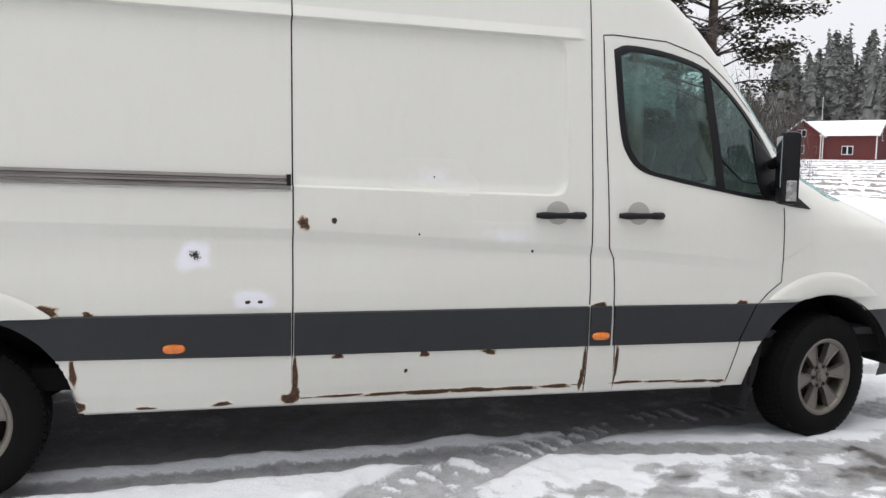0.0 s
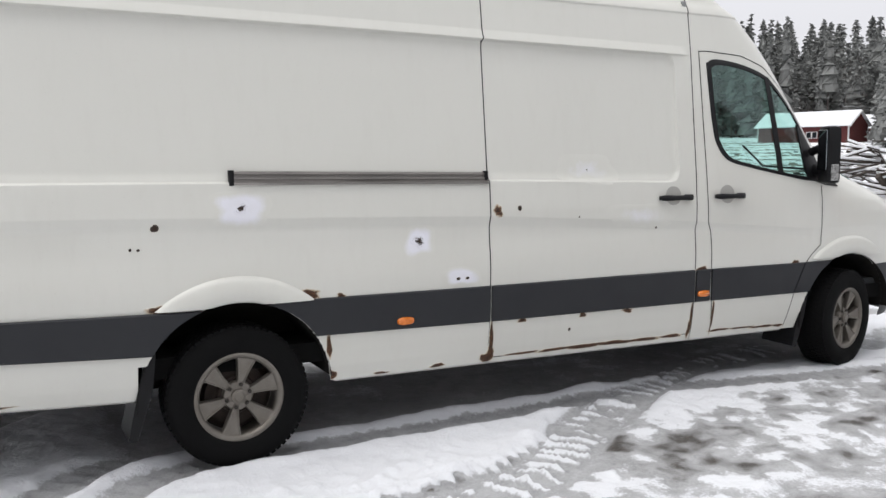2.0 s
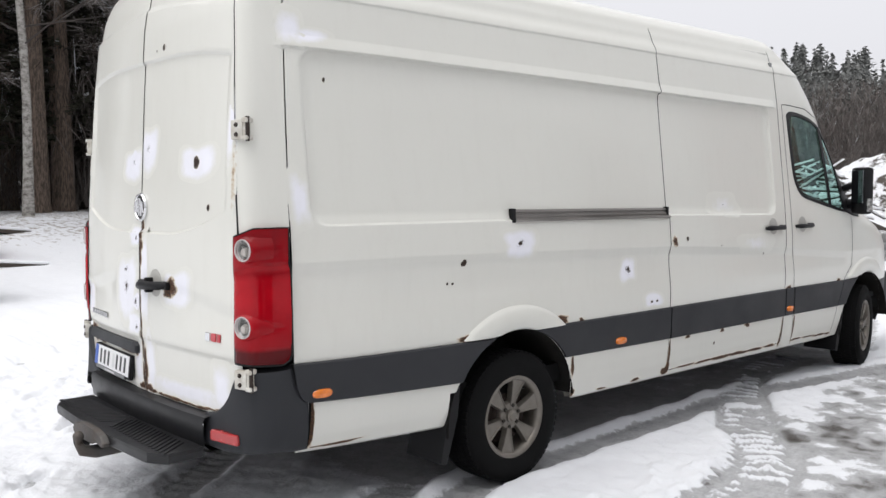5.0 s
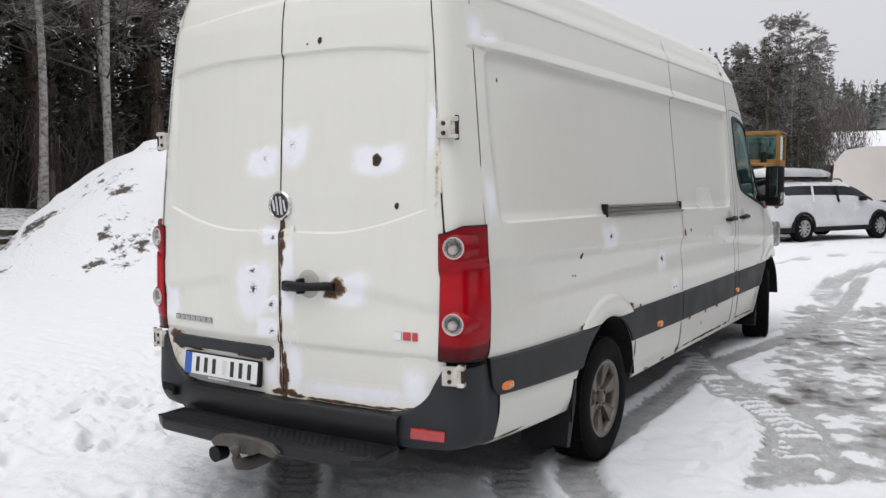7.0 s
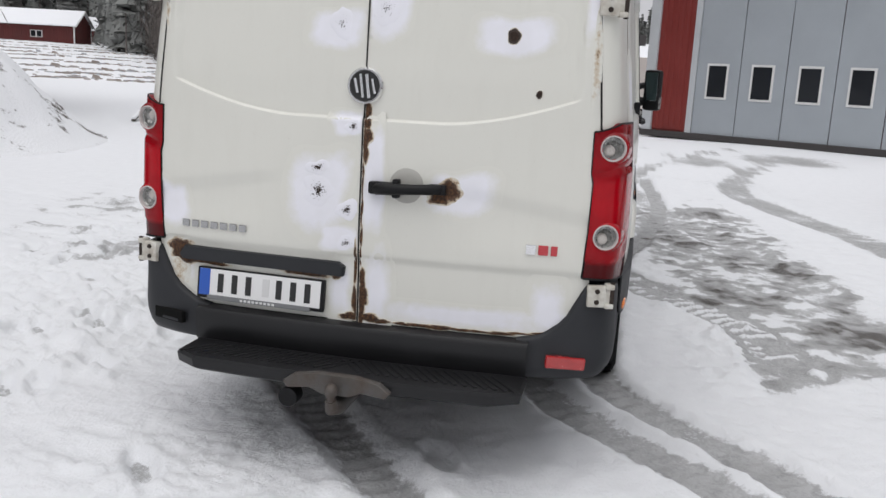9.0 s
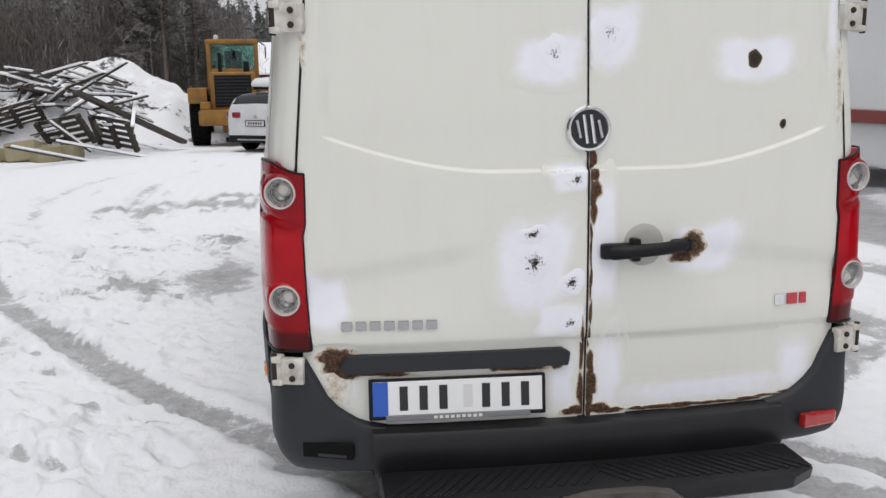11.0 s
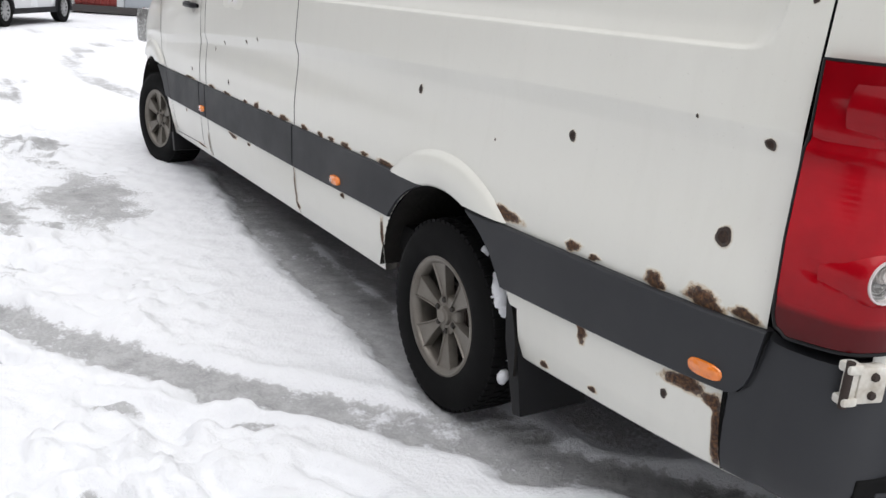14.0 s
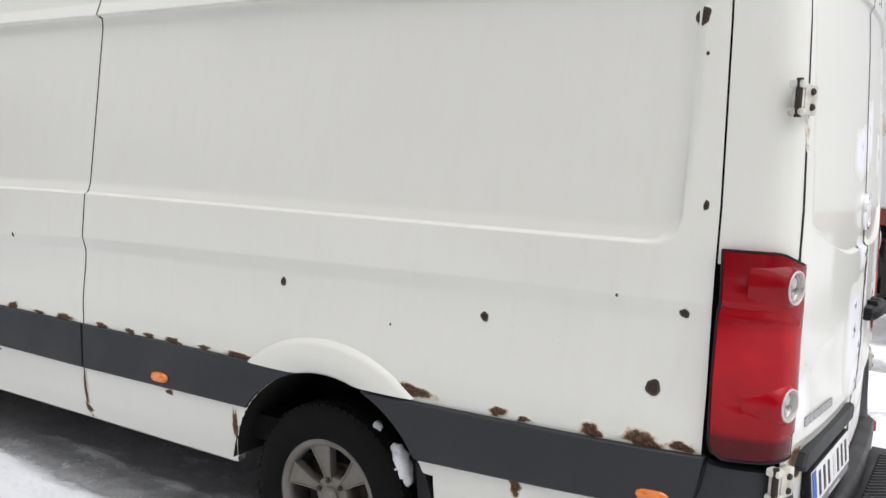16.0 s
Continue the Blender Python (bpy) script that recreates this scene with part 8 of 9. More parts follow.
def estate_car(at):
    """White estate car with a roof box. Local x forward, rear axle at x = 0."""
    car = thing("estate_car", "white estate car with a white roof box", "car", at)
    X = [-0.98, -0.97, -0.92, -0.80, -0.55, 0.0, 0.8, 1.6, 1.9, 2.2, 2.6, 2.9, 3.3, 3.6, 3.72, 3.76]
    belt = [0.88, 0.95, 0.98, 0.985, 0.98, 0.97, 0.955, 0.94, 0.935, 0.93, 0.90, 0.86, 0.78, 0.68, 0.60, 0.55]
    half = [0.72, 0.78, 0.84, 0.88, 0.90, 0.915, 0.915, 0.915, 0.915, 0.915, 0.91, 0.90, 0.87, 0.80, 0.70, 0.62]
    top = [0.90, 1.02, 1.18, 1.36, 1.44, 1.475, 1.475, 1.46, 1.42, 1.30, 1.06, 0.98, 0.90, 0.78, 0.66, 0.58]
    st = []
    ns = []
    for x, b, h, t in zip(X, belt, half, top):
        c = max(0.0, min(1, (t - b) / 0.45))
        pts = [(x, -h * 0.9, 0.24), (x, -h, 0.34), (x, -h * 1.01, 0.60), (x, -h, b - 0.10), (x, -h * 0.98, b), (x, -h * (0.965 - 0.05 * c), b + (t - b) * 0.35), (x, -h * (0.95 - 0.16 * c), b + (t - b) * 0.80), (x, -h * (0.92 - 0.22 * c), b + (t - b) * 0.94), (x, -h * 0.45, t), (x, 0, t + 0.01)]
        pts += [(px, -py, pz) for px, py, pz in reversed(pts[:-1])]
        st.append(pts)
    n = len(st[0])
    full = ring_loft(st, n)
    glass, paint = [], []
    for q in full.f:
        c = sum((Vector(full.v[i]) for i in q), Vector()) / 4
        j = q[0] % n
        jj = min(j, n - 2 - j)
        side = jj in (5,) and -0.60 < c.x < 2.25
        rear = c.x < -0.66 and c.x > -0.93 and jj >= 7
        front = 2.0 < c.x < 2.62 and jj >= 5
        if abs(c.x - 0.9) < 0.0:
            side = False
        (glass if side or rear or front else paint).append(q)
    for nm, fs, mt in (("body", paint, M_CARWHITE), ("window", glass, M_DARKPANE)):
        g = Geo()
        g.v, g.f = full.v, fs
        ob = g.object(nm, mt, car, smooth=45)
    g = Geo()
    g.f.append(tuple(range(n)))
    g.v = st[0]
    g.object("tailgate", M_CARWHITE, car)
    for x in (0.35, 1.25):
        for s in (-1, 1):
            g = Geo()
            g.tube([(x, s * 0.905, 0.96), (x + (0.03 if x < 1 else -0.02), s * 0.80, 1.36)], 0.035, 4)
            g.object("pillar", M_BLACK if x > 1 else M_CARWHITE, car)
    for s in (-1, 1):
        for x in (0, 2.79):
            g = Geo()
            arc = [(x + 0.375 * math.cos(a), s * 0.918, 0.33 + 0.375 * math.sin(a)) for a in np.linspace(-0.2, math.pi + 0.2, 18)]
            g.tube(arc, 0.045, 5)
            g.object("arch_trim", M_BLACK, car, smooth=60)
            # flat near-black disc: the arch's dark hollow is painted, not opened
            g = Geo()
            g.lathe([(0.0, 0), (0.36, 0)], 24, Matrix.Translation((x, s * 0.919, 0.33)) @ Matrix.Rotation(radians(90), 4, "X"), cap=False)
            g.object("wheel_well", M_VOID, car)
            road_wheel(car, Matrix.Translation((x, s * 0.84, 0.33)) @ Matrix.Rotation(0 if s < 0 else math.pi, 4, "Z"), 0.335, 0.22)
        g = Geo()
        g.box((-0.95, s * 0.90 - 0.03, 0.24), (3.3, s * 0.90 + 0.03, 0.36), 0.02)
        g.object("sill_trim", M_BLACK, car)
        g = Geo()
        m = Matrix.Translation((-0.925, s * 0.66, 0.90)) @ Matrix.Rotation(s * radians(-18), 4, "Z")
        g.box((-0.055, -0.24, -0.060), (0.10, 0.25, 0.085), 0.035, m)
        g.object("tail_lamp", M_CARRED, car)
        g = Geo()
        g.tube([(-0.4, s * 0.62, 1.49), (-0.3, s * 0.62, 1.53), (1.6, s * 0.62, 1.53), (1.7, s * 0.62, 1.47)], 0.018, 6)
        g.object("roof_rail", M_BLACK, car)
        g = Geo()
        g.box((2.02, s * 0.95 - 0.09, 0.98), (2.16, s * 0.95 + 0.09, 1.11), 0.04)
        g.object("door_mirror", M_BLACK, car)
    g = Geo()
    g.box((-1.02, -0.80, 0.24), (-0.90, 0.80, 0.42), 0.04)
    g.object("bumper_trim", M_BLACK, car)
    g = Geo()
    g.box((-1.03, -0.52, 0.30), (-1.0, 0.52, 0.335), 0.01)
    g.object("bumper_bar", M_RIMLIGHT, car)
    g = Geo()
    g.box((-1.006, -0.285, 0.640), (-0.97, 0.285, 0.790), 0.005)
    g.object("plate_frame", M_BLACK, car)
    g = Geo()
    g.box((-1.01, -0.26, 0.66), (-0.97, 0.26, 0.77), 0.004)
    g.object("number_plate", M_WHITEBAR, car)
    g = Geo()
    for k in range(6):
        g.box((-1.014, -0.20 + 0.07 * k, 0.685), (-1.009, -0.16 + 0.07 * k, 0.745), 0)
    g.object("plate_bar", M_INK, car)
    g = Geo()
    g.lathe([(0, 0), (0.05, 0), (0.055, -0.01)], 20, Matrix.Translation((-0.985, 0, 0.87)) @ Matrix.Rotation(radians(-90), 4, "Y"), cap=False)
    g.object("round_badge", M_RIMLIGHT, car)
    g = Geo()
    sec = []
    for x, k, hz in ((-0.55, 0.75, 0.2), (-0.5, 0.92, 0.6), (-0.3, 1, 0.95), (0.6, 1, 1), (1.2, 0.95, 0.85), (1.6, 0.8, 0.5), (1.72, 0.6, 0.2)):
        sec.append([(x, -0.42 * k, 1.60), (x, -0.44 * k, 1.66), (x, -0.40 * k, 1.60 + 0.21 * hz), (x, 0, 1.60 + 0.24 * hz), (x, 0.40 * k, 1.60 + 0.21 * hz), (x, 0.44 * k, 1.66), (x, 0.42 * k, 1.60), (x, 0, 1.585)])
    for p in sec:
        p.append(p[0])
    g = ring_loft(sec, 9)
    g.f += [tuple(range(8)), tuple(range(len(g.v) - 9, len(g.v) - 1))]
    g.object("roof_box", M_CARWHITE, car, "white roof box", smooth=40)
    for x in (0.0, 1.1):
        g = Geo()
        g.box((x - 0.04, -0.66, 1.53), (x + 0.04, 0.66, 1.59), 0.01)
        g.object("cross_bar", M_BLACK, car)
    return car


CAR_A = radians(-31)
estate_car(Matrix.Translation((18.45, 1.72, 0.0)) @ Matrix.Rotation(CAR_A, 4, "Z"))


def wheel_loader(at):
    """Articulated loader seen from its rear. Local x forward."""
    ld = thing("wheel_loader", "old yellow wheel loader with a black radiator grille", "loader", at)
    g = Geo()
    g.box((-1.6, -0.62, 0.95), (0.6, 0.62, 2.0), 0.08)
    g.object("engine_hood", M_YELLOW, ld, smooth=40)
    g = Geo()
    g.box((-1.64, -0.50, 1.05), (-1.57, 0.50, 1.92), 0.02)
    gr = g.object("radiator_grille", M_BLACK, ld, "black radiator grille")
    for k in range(9):
        g = Geo()
        g.box((-1.675, -0.48, 1.10 + 0.09 * k), (-1.64, 0.48, 1.135 + 0.09 * k), 0.004)
        g.object("slat", M_TRIM, gr)
    g = Geo()
    g.box((-2.0, -0.95, 0.55), (-0.9, 0.95, 0.98), 0.08)
    g.object("counterweight", M_YELLOW, ld, smooth=40)
    g = Geo()
    g.box((-1.9, -0.9, 0.98), (-1.5, -0.62, 1.2), 0.03)
    g.object("lamp_bracket", M_YELLOW, ld)
    g = Geo()
    g.box((-1.9, 0.62, 0.98), (-1.5, 0.9, 1.2), 0.03)
    g.object("lamp_bracket", M_YELLOW, ld)
    g = Geo()
    g.box((-1.4, -0.35, 0.35), (2.6, 0.35, 0.95), 0.05)
    g.object("frame", M_YELLOW, ld)
    cab = Geo()
    for x in (0.0, 1.3):
        for y in (-0.68, 0.68):
            cab.box((x - 0.06, y - 0.06, 1.9), (x + 0.06, y + 0.06, 2.84), 0.02)
    cab.box((-0.08, -0.76, 2.82), (1.42, 0.76, 2.96), 0.05)
    cab.box((-0.05, -0.74, 1.35), (1.38, 0.74, 2.12), 0.04)
    c = cab.object("cab", M_YELLOW, ld, smooth=40)
    for nm, lo, hi in (("rear_pane", (-0.02, -0.62, 2.12), (0.0, 0.62, 2.83)), ("front_pane", (1.31, -0.62, 2.12), (1.33, 0.62, 2.83)), ("side_pane", (0.06, -0.70, 2.12), (1.24, -0.68, 2.83)), ("side_pane", (0.06, 0.68, 2.12), (1.24, 0.70, 2.83))):
        g = Geo()
        g.box(lo, hi, 0)
        g.object(nm, M_GLASS, c)
    g = Geo()
    g.box((0.45, -0.24, 1.95), (0.65, 0.24, 2.65), 0.06)
    g.box((0.45, -0.25, 1.9), (0.95, 0.25, 2.05), 0.05)
    g.object("seat", M_SEAT, c)
    g = Geo()
    g.tube([(-0.75, 0.35, 1.95), (-0.75, 0.35, 2.55)], 0.06, 10)
    g.object("exhaust_stack", M_BLACK, ld)
    g = Geo()
    g.tube([(-0.75, -0.38, 1.95), (-0.75, -0.38, 2.3)], 0.09, 10)
    g.object("air_filter", M_BLACK, ld)
    g = Geo()
    g.lathe([(0.07, 2.96), (0.07, 3.04), (0.05, 3.08), (0, 3.08)], 12, Matrix.Translation((0.15, 0.45, 0)), cap=False)
    g.object("beacon", M_WHITEBAR, ld)
    for y in (-0.95, 0.95):
        g = Geo()
        g.box((-0.02, y - 0.02, 2.4), (0.03, y + 0.02, 2.75), 0.01)
        g.tube([(0.0, y * 0.78, 2.9), (0.0, y, 2.78)], 0.015, 5)
        g.object("mirror", M_BLACK, ld)
    for x in (-0.55, 2.1):
        for s in (-1, 1):
            w = road_wheel(ld, Matrix.Translation((x, s * 0.98, 0.72)) @ Matrix.Rotation(0 if s < 0 else math.pi, 4, "Z"), 0.74, 0.50, 6, True)
            g = Geo()
            for k in range(22):
                for q in (-1, 1):
                    g.box((-0.045, min(0.01 * q, 0.25 * q), 0.72), (0.045, max(0.01 * q, 0.25 * q), 0.77), 0, Matrix.Rotation(2 * math.pi * (k + 0.25 * q) / 22, 4, "Y") @ Matrix.Rotation(q * 0.5, 4, "Z"))
            g.object("lug", M_TYRE, w)
        g = Geo()
        if x < 0:
            for s in (-1, 1):
                g.box((x - 0.8, s * 0.98 - 0.26, 1.50), (x + 0.75, s * 0.98 + 0.26, 1.58), 0.03)
                g.box((x - 0.85, s * 0.98 - 0.26, 1.15), (x - 0.77, s * 0.98 + 0.26, 1.58), 0.03)
            g.object("mudguard", M_YELLOW, ld)
    for s in (-1, 1):
        g = Geo()
        g.tube([(1.6, s * 0.4, 1.5), (2.8, s * 0.4, 1.1), (3.5, s * 0.4, 0.5)], 0.11, 6)
        g.object("lift_arm", M_YELLOW, ld)
    g = Geo()
    g.prism([(-0.1, 0.1), (0.8, 0.05), (0.75, 0.2), (0.1, 0.9), (-0.1, 0.9)], 2.6, Matrix.Translation((3.5, -1.3, 0)))
    g.object("bucket", M_STEEL, ld)
    return ld


wheel_loader(Matrix.Translation((22.4, 3.1, 0)) @ Matrix.Rotation(radians(4), 4, "Z"))


def semi_truck():
    """Maroon tractor with a white box trailer, its flank along x."""
    tk = thing("semi_truck", "maroon truck with a long white box trailer", "truck")
    y0, y1 = -9.55, -7.05
    x0 = 10.6
    prof = [(x0 - 2.1, 0.75), (x0 - 0.15, 0.75), (x0, 0.95), (x0 - 0.08, 1.55), (x0 - 0.30, 2.4), (x0 - 0.48, 3.0), (x0 - 0.8, 3.45), (x0 - 1.5, 3.75), (x0 - 2.0, 3.8), (x0 - 2.1, 3.7)]
    g = Geo()
    g.prism(prof, y1 - y0, Matrix.Translation((0, y0, 0)), 0.08)
    cab = g.object("cab", M_MAROON, tk, smooth=40)
    g = Geo()
    win = [(x0 - 1.20, 1.80), (x0 - 0.45, 1.62), (x0 - 0.60, 2.42), (x0 - 1.20, 2.48)]
    g.prism(win, 0.02, Matrix.Translation((0, y1 + 0.005, 0)))
    g.object("side_window", M_GLASSCAR, cab)
    g = Geo()
    g.box((-0.07, y0 + 0.12, -0.55), (0.02, y1 - 0.12, 0.55), 0.03, Matrix.Translation((x0 - 0.27, 0, 2.3)) @ Matrix.Rotation(radians(-14.5), 4, "Y"))
    g.object("windscreen", M_DARKPANE, cab)
    for s, y in ((1, y1), (-1, y0)):
        g = Geo()
        g.box((x0 - 0.05, y + s * 0.08, 1.85), (x0 + 0.12, y + s * 0.32, 2.55), 0.04)
        g.tube([(x0 - 0.1, y, 2.45), (x0 + 0.02, y + s * 0.2, 2.45)], 0.03, 6)
        g.box((x0 - 0.05, y + s * 0.08, 2.62), (x0 + 0.12, y + s * 0.32, 2.85), 0.03)
        g.object("door_mirror", M_BLACK, cab)
    g = Geo()
    g.box((x0 - 0.5, y0 + 0.02, 0.35), (x0 + 0.06, y1 - 0.02, 0.85), 0.06)
    g.object("bumper", M_MAROON, tk, smooth=40)
    g = Geo()
    g.box((x0 - 0.02, y1 - 0.5, 0.55), (x0 + 0.08, y1 - 0.1, 0.8), 0.03)
    g.object("headlamp", M_LAMP, tk)
    g = Geo()
    g.tube([(x0 - 1.15 + 0.72 * math.cos(a), y1 - 0.14, 0.52 + 0.72 * math.sin(a)) for a in np.linspace(0.1, math.pi - 0.1, 14)], 0.14, 6)
    g.object("mudguard", M_MAROON, tk, smooth=50)
    g = Geo()
    g.box((x0 - 4.3, y1 - 0.45, 0.35), (x0 - 2.35, y1 - 0.06, 1.0), 0.05)
    g.object("side_skirt", M_TRAILER, tk)
    g = Geo()
    g.box((x0 - 15.8, y0 + 0.75, 0.85), (x0 - 2.2, y1 - 0.75, 1.15), 0.03)
    g.object("chassis", M_VOID, tk)
    g = Geo()
    g.box((x0 - 16.2, y0 - 0.02, 1.15), (x0 - 2.3, y1 + 0.02, 3.95), 0.03)
    box = g.object("trailer_box", M_TRAILER, tk, "white trailer box")
    g = Geo()
    g.box((x0 - 16.2, y1 + 0.0, 0.98), (x0 - 2.3, y1 + 0.05, 1.16), 0.01)
    g.object("trailer_rail", M_REDSHEET, tk, "red rail under the trailer box")
    for k in range(11):
        g = Geo()
        x = x0 - 3.9 - 1.2 * k
        g.box((x - 0.02, y1 + 0.02, 1.16), (x + 0.02, y1 + 0.035, 3.95), 0)
        g.object("side_rib", M_TRAILER, box)
    for x in (x0 - 1.15, x0 - 5.0, x0 - 11.6, x0 - 12.9, x0 - 14.2):
        for s, y in ((-1, y1 - 0.18), (1, y0 + 0.18)):
            road_wheel(tk, Matrix.Translation((x, y, 0.52)) @ Matrix.Rotation(math.pi if s < 0 else 0, 4, "Z"), 0.52, 0.34, 10, True)
    return tk


M_GLASSCAR = plain("bright_truck_window", (0.10, 0.13, 0.14), 0.05, var=0.2, bump=0)
semi_truck()


def white_van_nose(at):
    """A second white van, its nose beside the grove. Local x forward, front at x = 0."""
    v = thing("parked_van", "white parked van with a black lower bumper", "van", at)
    X = [-4.6, -4.5, -1.75, -1.55, -1.1, -0.8, -0.35, -0.15, -0.04, 0.0]
    topz = [1.9, 1.98, 1.98, 1.92, 1.42, 1.22, 1.05, 0.93, 0.80, 0.70]
    hw = [0.88, 0.95, 0.96, 0.96, 0.96, 0.95, 0.92, 0.85, 0.74, 0.62]
    st = []
    for x, t, h in zip(X, topz, hw):
        b = min(1.05, t - 0.03)
        pts = [(x, -h * 0.96, 0.28), (x, -h, 0.42), (x, -h, b * 0.85), (x, -h * 0.985, b), (x, -h * 0.93 if t > 1.3 else -h * 0.95, b + (t - b) * 0.5), (x, -h * 0.84, t - 0.02), (x, -h * 0.5, t), (x, 0, t + 0.01)]
        pts += [(a, -c, d) for a, c, d in reversed(pts[:-1])]
        st.append(pts)
    n = len(st[0])
    full = ring_loft(st, n)
    glass, paint, low = [], [], []
    for q in full.f:
        c = sum((Vector(full.v[i]) for i in q), Vector()) / 4
        jj = min(q[0] % n, n - 2 - q[0] % n)
        if (jj == 4 and -3.0 < c.x < -1.15) or (-1.6 < c.x < -0.85 and jj >= 5):
            glass.append(q)
        elif c.x > -0.62 and c.z < 0.62:
            low.append(q)
        else:
            paint.append(q)
    sides = [[q for q in low if sum(full.v[i][1] for i in q) * k > 0] for k in (-1, 1)]
    for nm, fs, mt in (("body", paint, M_CARWHITE), ("window", glass, M_DARKPANE), ("lower_bumper", sides[0], M_STEPP), ("lower_bumper", sides[1], M_STEPP)):
        g = Geo()
        g.v, g.f = full.v, fs
        g.object(nm, mt, v, smooth=45)
    g = Geo()
    g.v, g.f = st[-1], [tuple(range(n))]
    g.object("nose_panel", M_STEPP, v)
    for s in (-1, 1):
        g = Geo()
        g.box((-0.30, -0.17, -0.085), (0.05, 0.17, 0.075), 0.04, Matrix.Translation((-0.16, s * 0.74, 0.83)) @ Matrix.Rotation(s * radians(-30), 4, "Z"))
        hl = g.object("headlamp", M_LAMP, v, "clear headlamp", smooth=40)
        for k in range(3):
            g = Geo()
            g.box((0.03, -0.13, -0.05 + 0.045 * k), (0.065, 0.13, -0.03 + 0.045 * k), 0.004, Matrix.Translation((-0.16, s * 0.74, 0.83)) @ Matrix.Rotation(s * radians(-30), 4, "Z"))
            g.object("lamp_bar", M_BLACK, hl)
        for x in (-0.95, -3.75):
            # no opening here: a near-black disc paints the shade round the wheel
            g = Geo()
            g.lathe([(0, 0), (0.37, 0)], 24, Matrix.Translation((x, s * 0.962, 0.34)) @ Matrix.Rotation(radians(90), 4, "X"), cap=False)
            g.object("wheel_well", M_VOID, v)
            road_wheel(v, Matrix.Translation((x, s * 0.88, 0.33)) @ Matrix.Rotation(0 if s < 0 else math.pi, 4, "Z"), 0.33, 0.22)
    for k in range(4):
        g = Geo()
        g.box((-0.03, -0.55, 0.36 + 0.07 * k), (0.03, 0.55, 0.39 + 0.07 * k), 0.008)
        g.object("grille_slat", M_BLACK, v)
    return v


white_van_nose(Matrix.Translation((-0.68, 8.72, 0)) @ Matrix.Rotation(radians(-60), 4, "Z") @ Matrix.Diagonal((1.16, 1.16, 1.16, 1)))

# caravan body behind the estate car
g = Geo()
cv = thing("caravan", "cream rounded caravan body on a dark chassis", "caravan", Matrix.Translation((30.5, -0.6, 0)) @ Matrix.Rotation(radians(80), 4, "Z"))
g.prism([(-2.3, 0.75), (2.3, 0.75), (2.42, 1.3), (2.35, 2.1), (2.0, 2.55), (1.2, 2.66), (-1.2, 2.66), (-2.0, 2.55), (-2.38, 2.0), (-2.42, 1.3)], 2.0, Matrix.Translation((0, -1.0, 0)), 0.12)
g.object("body", M_CREAMBOX, cv, smooth=40)
g = Geo()
g.box((-2.3, -0.9, 0.42), (2.9, 0.9, 0.75), 0.04)
g.object("chassis", M_VOID, cv)
for s in (-1, 1):
    road_wheel(cv, Matrix.Translation((0, s * 0.9, 0.33)) @ Matrix.Rotation(0 if s < 0 else math.pi, 4, "Z"), 0.33, 0.2)

# ---------------------------------------------------------------- heaps
def heap(name, label, cx, cy, rx, ry, h, mat, seed, lump=0.25, ang=0.0, n=90, peak=(0, 0)):
    """A mound with a rough surface."""
    xs = np.linspace(-1.15, 1.15, n)
    U, V = np.meshgrid(xs, xs, indexing="ij")
    px, py = cx + rx * (U * math.cos(ang)) - ry * V * math.sin(ang), cy + rx * U * math.sin(ang) + ry * V * math.cos(ang)
    r = np.hypot(U - peak[0] * (1 - np.hypot(U, V)).clip(0), V - peak[1] * (1 - np.hypot(U, V)).clip(0))
    prof = smooth01(1.02 - r) ** 0.9
    rough = lump * (value_noise(px, py, 0.9, seed) * 0.5 + value_noise(px, py, 0.35, seed + 1) * 0.28 + value_noise(px, py, 0.14, seed + 2) * 0.14)
    Z = terrain(px, py) + h * prof + rough * smooth01(prof * 3) - 0.12 * (r > 1.0)
    g = Geo()
    g.v = np.stack([px, py, Z], -1).reshape(-1, 3).tolist()
    g.f = [(i * n + j, (i + 1) * n + j, (i + 1) * n + j + 1, i * n + j + 1) for i in range(n - 1) for j in range(n - 1)]
    return tagged(g.object(name, mat, None, smooth=180, fix=False), label, "heap", kind="")


def make_dirtysnow():
    m, n, l, b = nodes_of("snow_over_soil")
    co = coords(n)
    f = noise_node(n, l, co, 1.1, 7, 0.72)
    h = noise_node(n, l, co, 6.0, 6, 0.7)
    k = math_node(n, l, "ADD", f, math_node(n, l, "MULTIPLY", math_node(n, l, "SUBTRACT", h, 0.5), 0.35))
    l.new(mix_node(n, l, step_node(n, l, k, 0.57, 0.63), (0.785, 0.795, 0.82), (0.07, 0.058, 0.048)), b.inputs["Base Color"])
    b.inputs["Roughness"].default_value = 0.85
    bump_node(n, l, b, math_node(n, l, "ADD", h, noise_node(n, l, co, 30, 4)), 0.7, 0.05)
    return m


M_DIRTSNOW = make_dirtysnow()
heap("snow_mound", "tall ploughed snow pile with soil showing", 8.0, 11.8, 4.6, 3.6, 2.65, M_DIRTSNOW, 71, 0.4, 0.3)
heap("rubble_mound", "lumpy snow-covered mound of rubble", 26.5, 7.6, 5.2, 4.0, 2.5, M_DIRTSNOW, 81, 0.6, 1.1)
heap("scrap_mound", "low mound of scrap under snow", 19.9, 8.2, 2.9, 3.7, 1.5, M_DIRTSNOW, 91, 0.6, -0.35)

M_WOOD = plain("grey_weathered_wood", (0.075, 0.062, 0.052), 0.9, var=0.4, big=3, small=40, bump=0.4, each=0.6)
M_WOODSNOW = make_snow("snow_on_wood", (0.84, 0.85, 0.87), 0.4)
